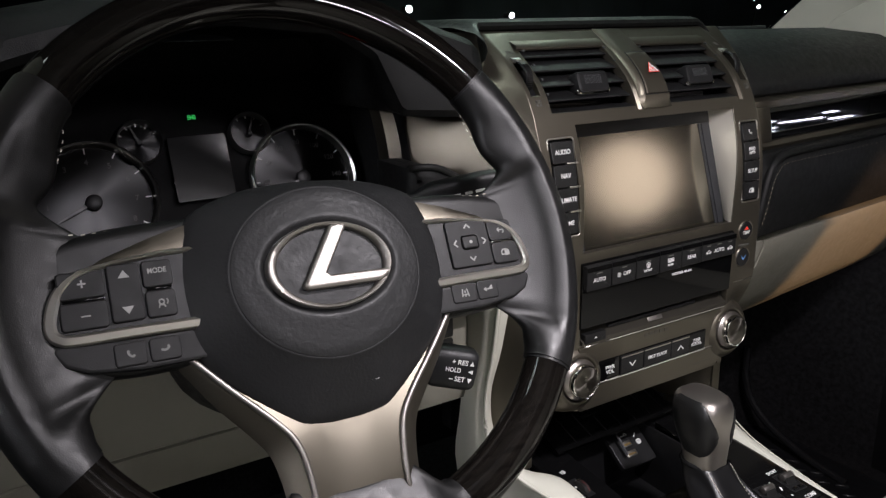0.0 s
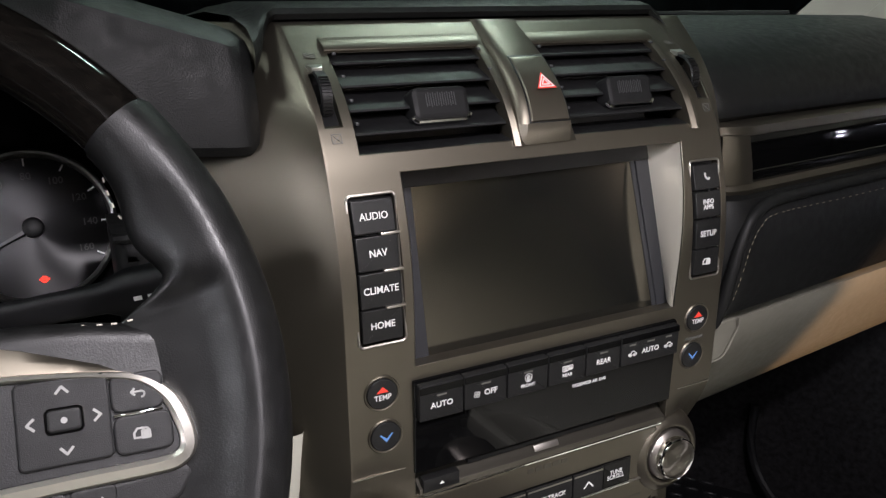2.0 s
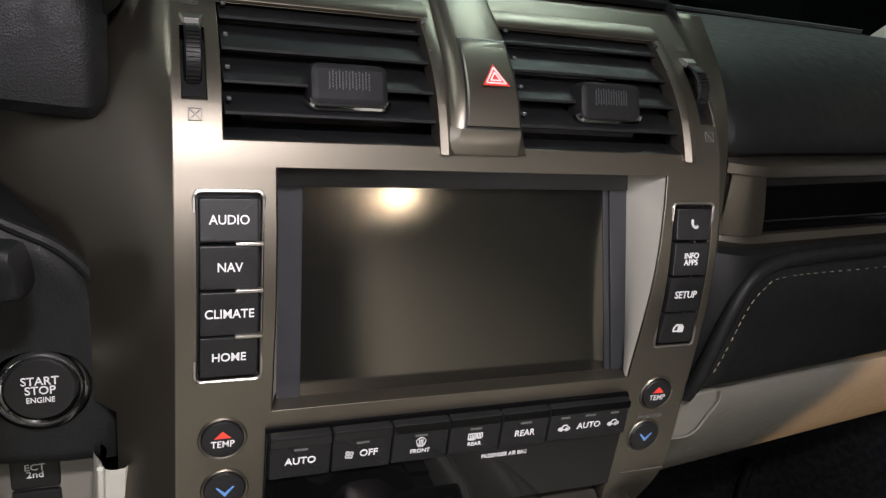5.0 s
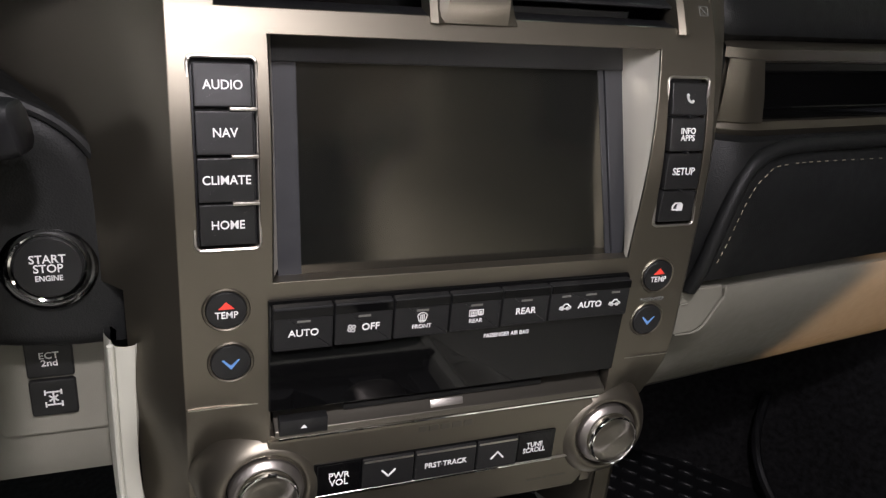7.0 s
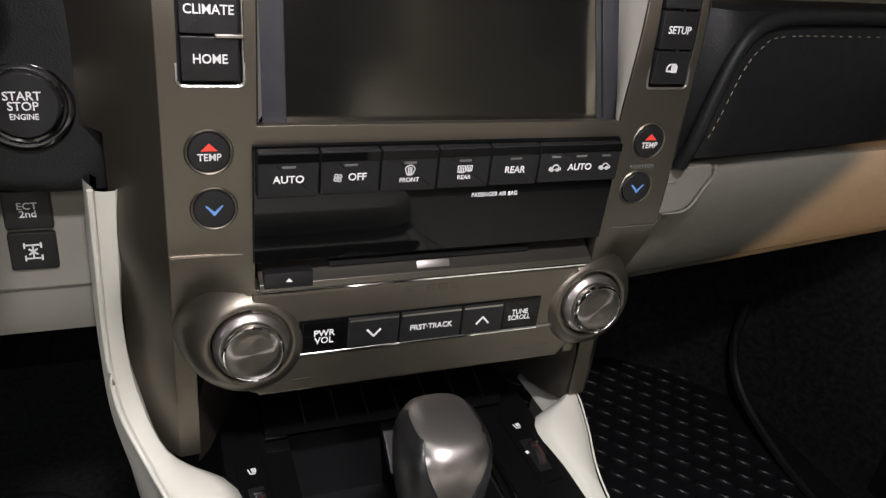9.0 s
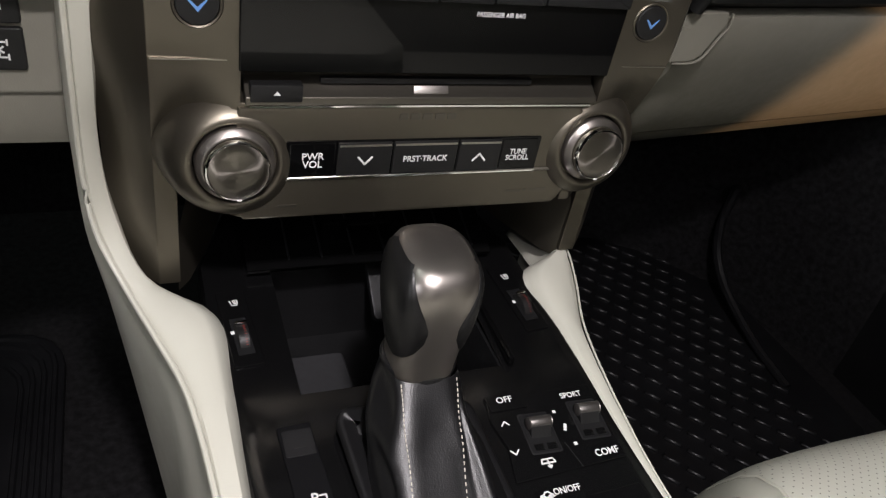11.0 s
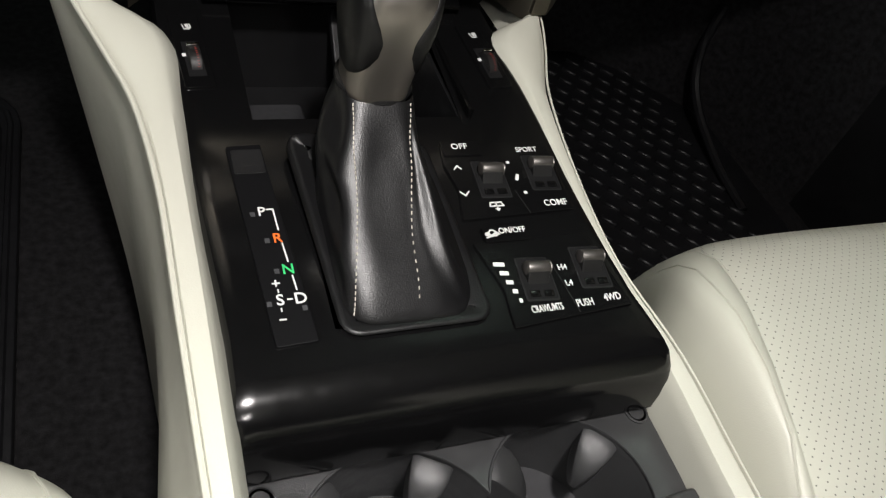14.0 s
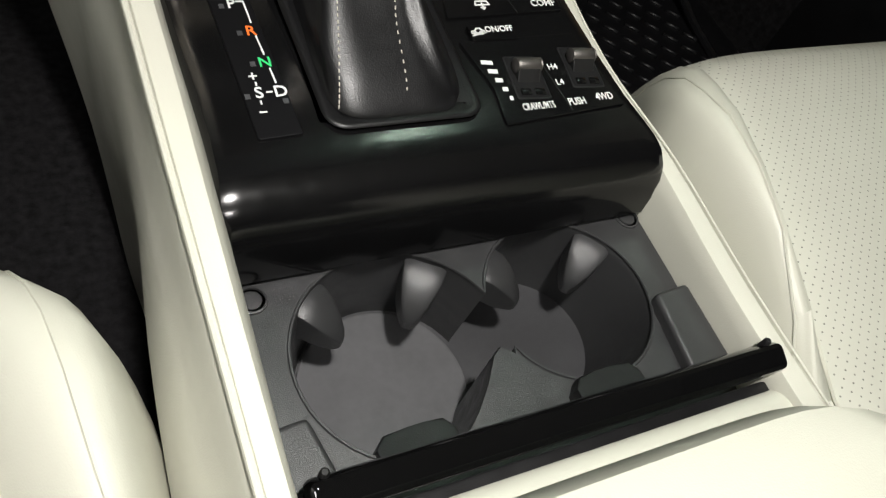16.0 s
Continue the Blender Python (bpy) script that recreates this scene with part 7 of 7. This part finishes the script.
def stalk(name, a, b, r0, r1, label, words):
    a, b = Vector(a), Vector(b)
    t = thing(name, a, label, "control stalk", "column stalks")
    d = (b - a).normalized()
    rings = []
    L = (b - a).length
    for k, r in ((0, r0 * 0.7), (0.3, r0 * 0.75), (0.42, r0 * 0.8), (0.50, r1 * 0.93), (0.55, r1), (0.90, r1), (0.96, r1 * 0.95), (0.99, r1 * 0.86), (1.0, r1 * 0.7)):
        rings.append([(r * 0.75 * math.copysign(abs(math.cos(q)) ** 0.55, math.cos(q)), r * math.copysign(abs(math.sin(q)) ** 0.55, math.sin(q)), L * k) for q in np.linspace(0, 2 * math.pi, 32, endpoint=False)])
    y = Vector((0, -1, 0)) - d * d.dot(Vector((0, -1, 0)))
    y.normalize()
    m = axes(a, y, d.cross(y), d)
    part("arm", loft(rings, True, True), BLACK, t, m=m)
    tm = axes(a + d * L * 0.76 + y * (r1 * 0.76 + 0.0004), d, y.cross(d), y)
    words(t, tm)
    return t


def cruise_words(t, tm):
    write("+ RES", 0.0050, tm @ pose(0.002, 0.0070, 0), INK, t)
    write("HOLD", 0.0046, tm @ pose(-0.002, 0.0010, 0), INK, t, 0.9)
    write("– SET", 0.0050, tm @ pose(0.002, -0.0055, 0), INK, t)
    for x, y, r in ((0.0110, 0.0070, 0), (0.0110, 0.0010, 90), (0.0110, -0.0055, 180)):
        part("symbol", moved(prism([(-0.0016, -0.0015), (0.0016, -0.0015), (0, 0.0020)], 0, 0.0003), tm @ pose(x, y, 0, 0, 0, r)), INK, t)


def wiper_words(t, tm):
    for x, w in ((-0.022, 0.004), (-0.012, 0.010), (0.0, 0.006), (0.010, 0.008)):
        part("symbol", moved(box(w, 0.0022, 0.0003), tm @ pose(x, 0, 0)), INK, t)


stalk("cruise_stalk", (-0.345, -0.060, 0.592), (-0.284, -0.086, 0.576), 0.0140, 0.0155, "short black cruise control stalk with white lettering", cruise_words)
stalk("wiper_stalk", (-0.318, 0.030, 0.676), (-0.205, -0.006, 0.694), 0.010, 0.0125, "black wiper stalk with white marks", wiper_words)

# ---- instrument cluster ----
cluster = thing("instrument_cluster", (-0.40, 0.19, 0.70), "dark instrument cluster with four dials and a display", "instrument cluster")
CM = on_cluster(0, 0)
part("panel", moved(box(0.37, 0.20, 0.006), on_cluster(0, 0.0, -0.016)), COWL, cluster)
part("surround", moved(loft([[(x * k, y * k + 0.005, w) for x, y in rrect(0.322, 0.165, 0.05, 8)] for k, w in ((0.985, -0.012), (1.0, 0.03), (1.02, 0.080), (1.035, 0.083), (1.05, 0.076))], True), CM), COWL, cluster, "black cowl", sharp=60)


def dial(u, v, r, a0, a1, marks, hand, label):
    d = part("dial", (lathe([(r * 0.99, -0.0098), (r * 0.45, -0.010), (0.0005, -0.010)], 56, False)), DIAL, cluster, label, m=on_cluster(u, v))
    part("bezel", moved(lathe([(r, -0.012), (r * 1.02, 0.000), (r * 0.985, 0.0022), (r * 0.95, 0.0006), (r * 0.93, -0.0095)], 56, False), on_cluster(u, v)), BRIGHT, d)
    n = len(marks)
    for i, w in enumerate(marks):
        a = math.radians(a0 + (a1 - a0) * i / (n - 1))
        part("tick", moved(box(0.0052 if r > 0.03 else 0.003, 0.0011, 0.0005), on_cluster(u, v, -0.0088) @ pose(0.87 * r * math.cos(a), 0.87 * r * math.sin(a), 0, 0, 0, math.degrees(a))), INK, d)
        if w:
            write(w, 0.0068, on_cluster(u, v, -0.0088) @ pose(0.68 * r * math.cos(a), 0.68 * r * math.sin(a), 0), INK_FAINT, d)
    h = math.radians(hand)
    part("needle", moved(prism([(-0.12 * r, -0.0016), (0.80 * r, -0.0005), (0.80 * r, 0.0005), (-0.12 * r, 0.0016)], 0, 0.0012), on_cluster(u, v, -0.0062) @ pose(0, 0, 0, 0, 0, hand)), GREY, d)
    part("cap", moved(lathe([(0.13 * r, -0.009), (0.13 * r, -0.004), (0.10 * r, -0.003), (0.0005, -0.003)], 24), on_cluster(u, v)), BLACK, d)
    return d


speedo = dial(0.0945, -0.016, 0.0520, 210, -30, ("0", "20", "40", "60", "80", "100", "120", "140", "160"), 205, "dark speedometer dial")
dial(-0.0945, -0.016, 0.0520, 210, -30, ("0", "1", "2", "3", "4", "5", "6", "7", "8"), 205, "dark rev counter dial")
dial(0.0495, 0.0315, 0.0192, 150, 30, ("", "", "", "", ""), 70, "small fuel dial")
dial(-0.0495, 0.0315, 0.0192, 150, 30, ("", "", "", "", ""), 110, "small temperature dial")
part("info_display", moved(prism(rrect(0.053, 0.060, 0.002), -0.008, -0.004, 0.0005), on_cluster(0, 0.004)), DISPLAY_GLASS, cluster, "dark information display")
part("telltale", moved(ribbon([[(-0.0035, 0.0015), (-0.001, 0.0015), (-0.001, -0.0015), (-0.0035, -0.0015)], [(0.0035, 0.0015), (0.001, 0.0015), (0.001, -0.0015), (0.0035, -0.0015)], [(-0.0035, 0), (0.0035, 0)]], 0.0010), on_cluster(-0.001, 0.0505, -0.004)), GREEN_GLOW, cluster, "green side-lamp telltale")
part("telltale", moved(ribbon([arc(0, 0, 0.0018, 0, 360, 10), [(-0.003, 0), (0.003, 0)]], 0.0012), on_cluster(0.0965, -0.052, -0.006)), RED_GLOW, speedo, "red brake telltale")


# ---- lettering ----
made = []
for text, size, m, mat, parent, wide in WRITING:
    cu = bpy.data.curves.new("lettering", "FONT")
    cu.body, cu.size, cu.align_x, cu.align_y, cu.extrude, cu.resolution_u, cu.space_line, cu.offset = text, size, "CENTER", "CENTER", 0.00012, 3, 0.82, size * 0.012
    made.append(new("lettering", cu))
bpy.context.view_layer.update()
graph = bpy.context.evaluated_depsgraph_get()
for ob, (text, size, m, mat, parent, wide) in zip(made, WRITING):
    me = bpy.data.meshes.new_from_object(ob.evaluated_get(graph))
    me.transform(m @ Matrix.Diagonal((wide, 1, 1, 1)))
    me.materials.clear()
    me.materials.append(mat)
    part("lettering", me, mat, parent)
for ob in made:
    cu = ob.data
    bpy.data.objects.remove(ob)
    bpy.data.curves.remove(cu)
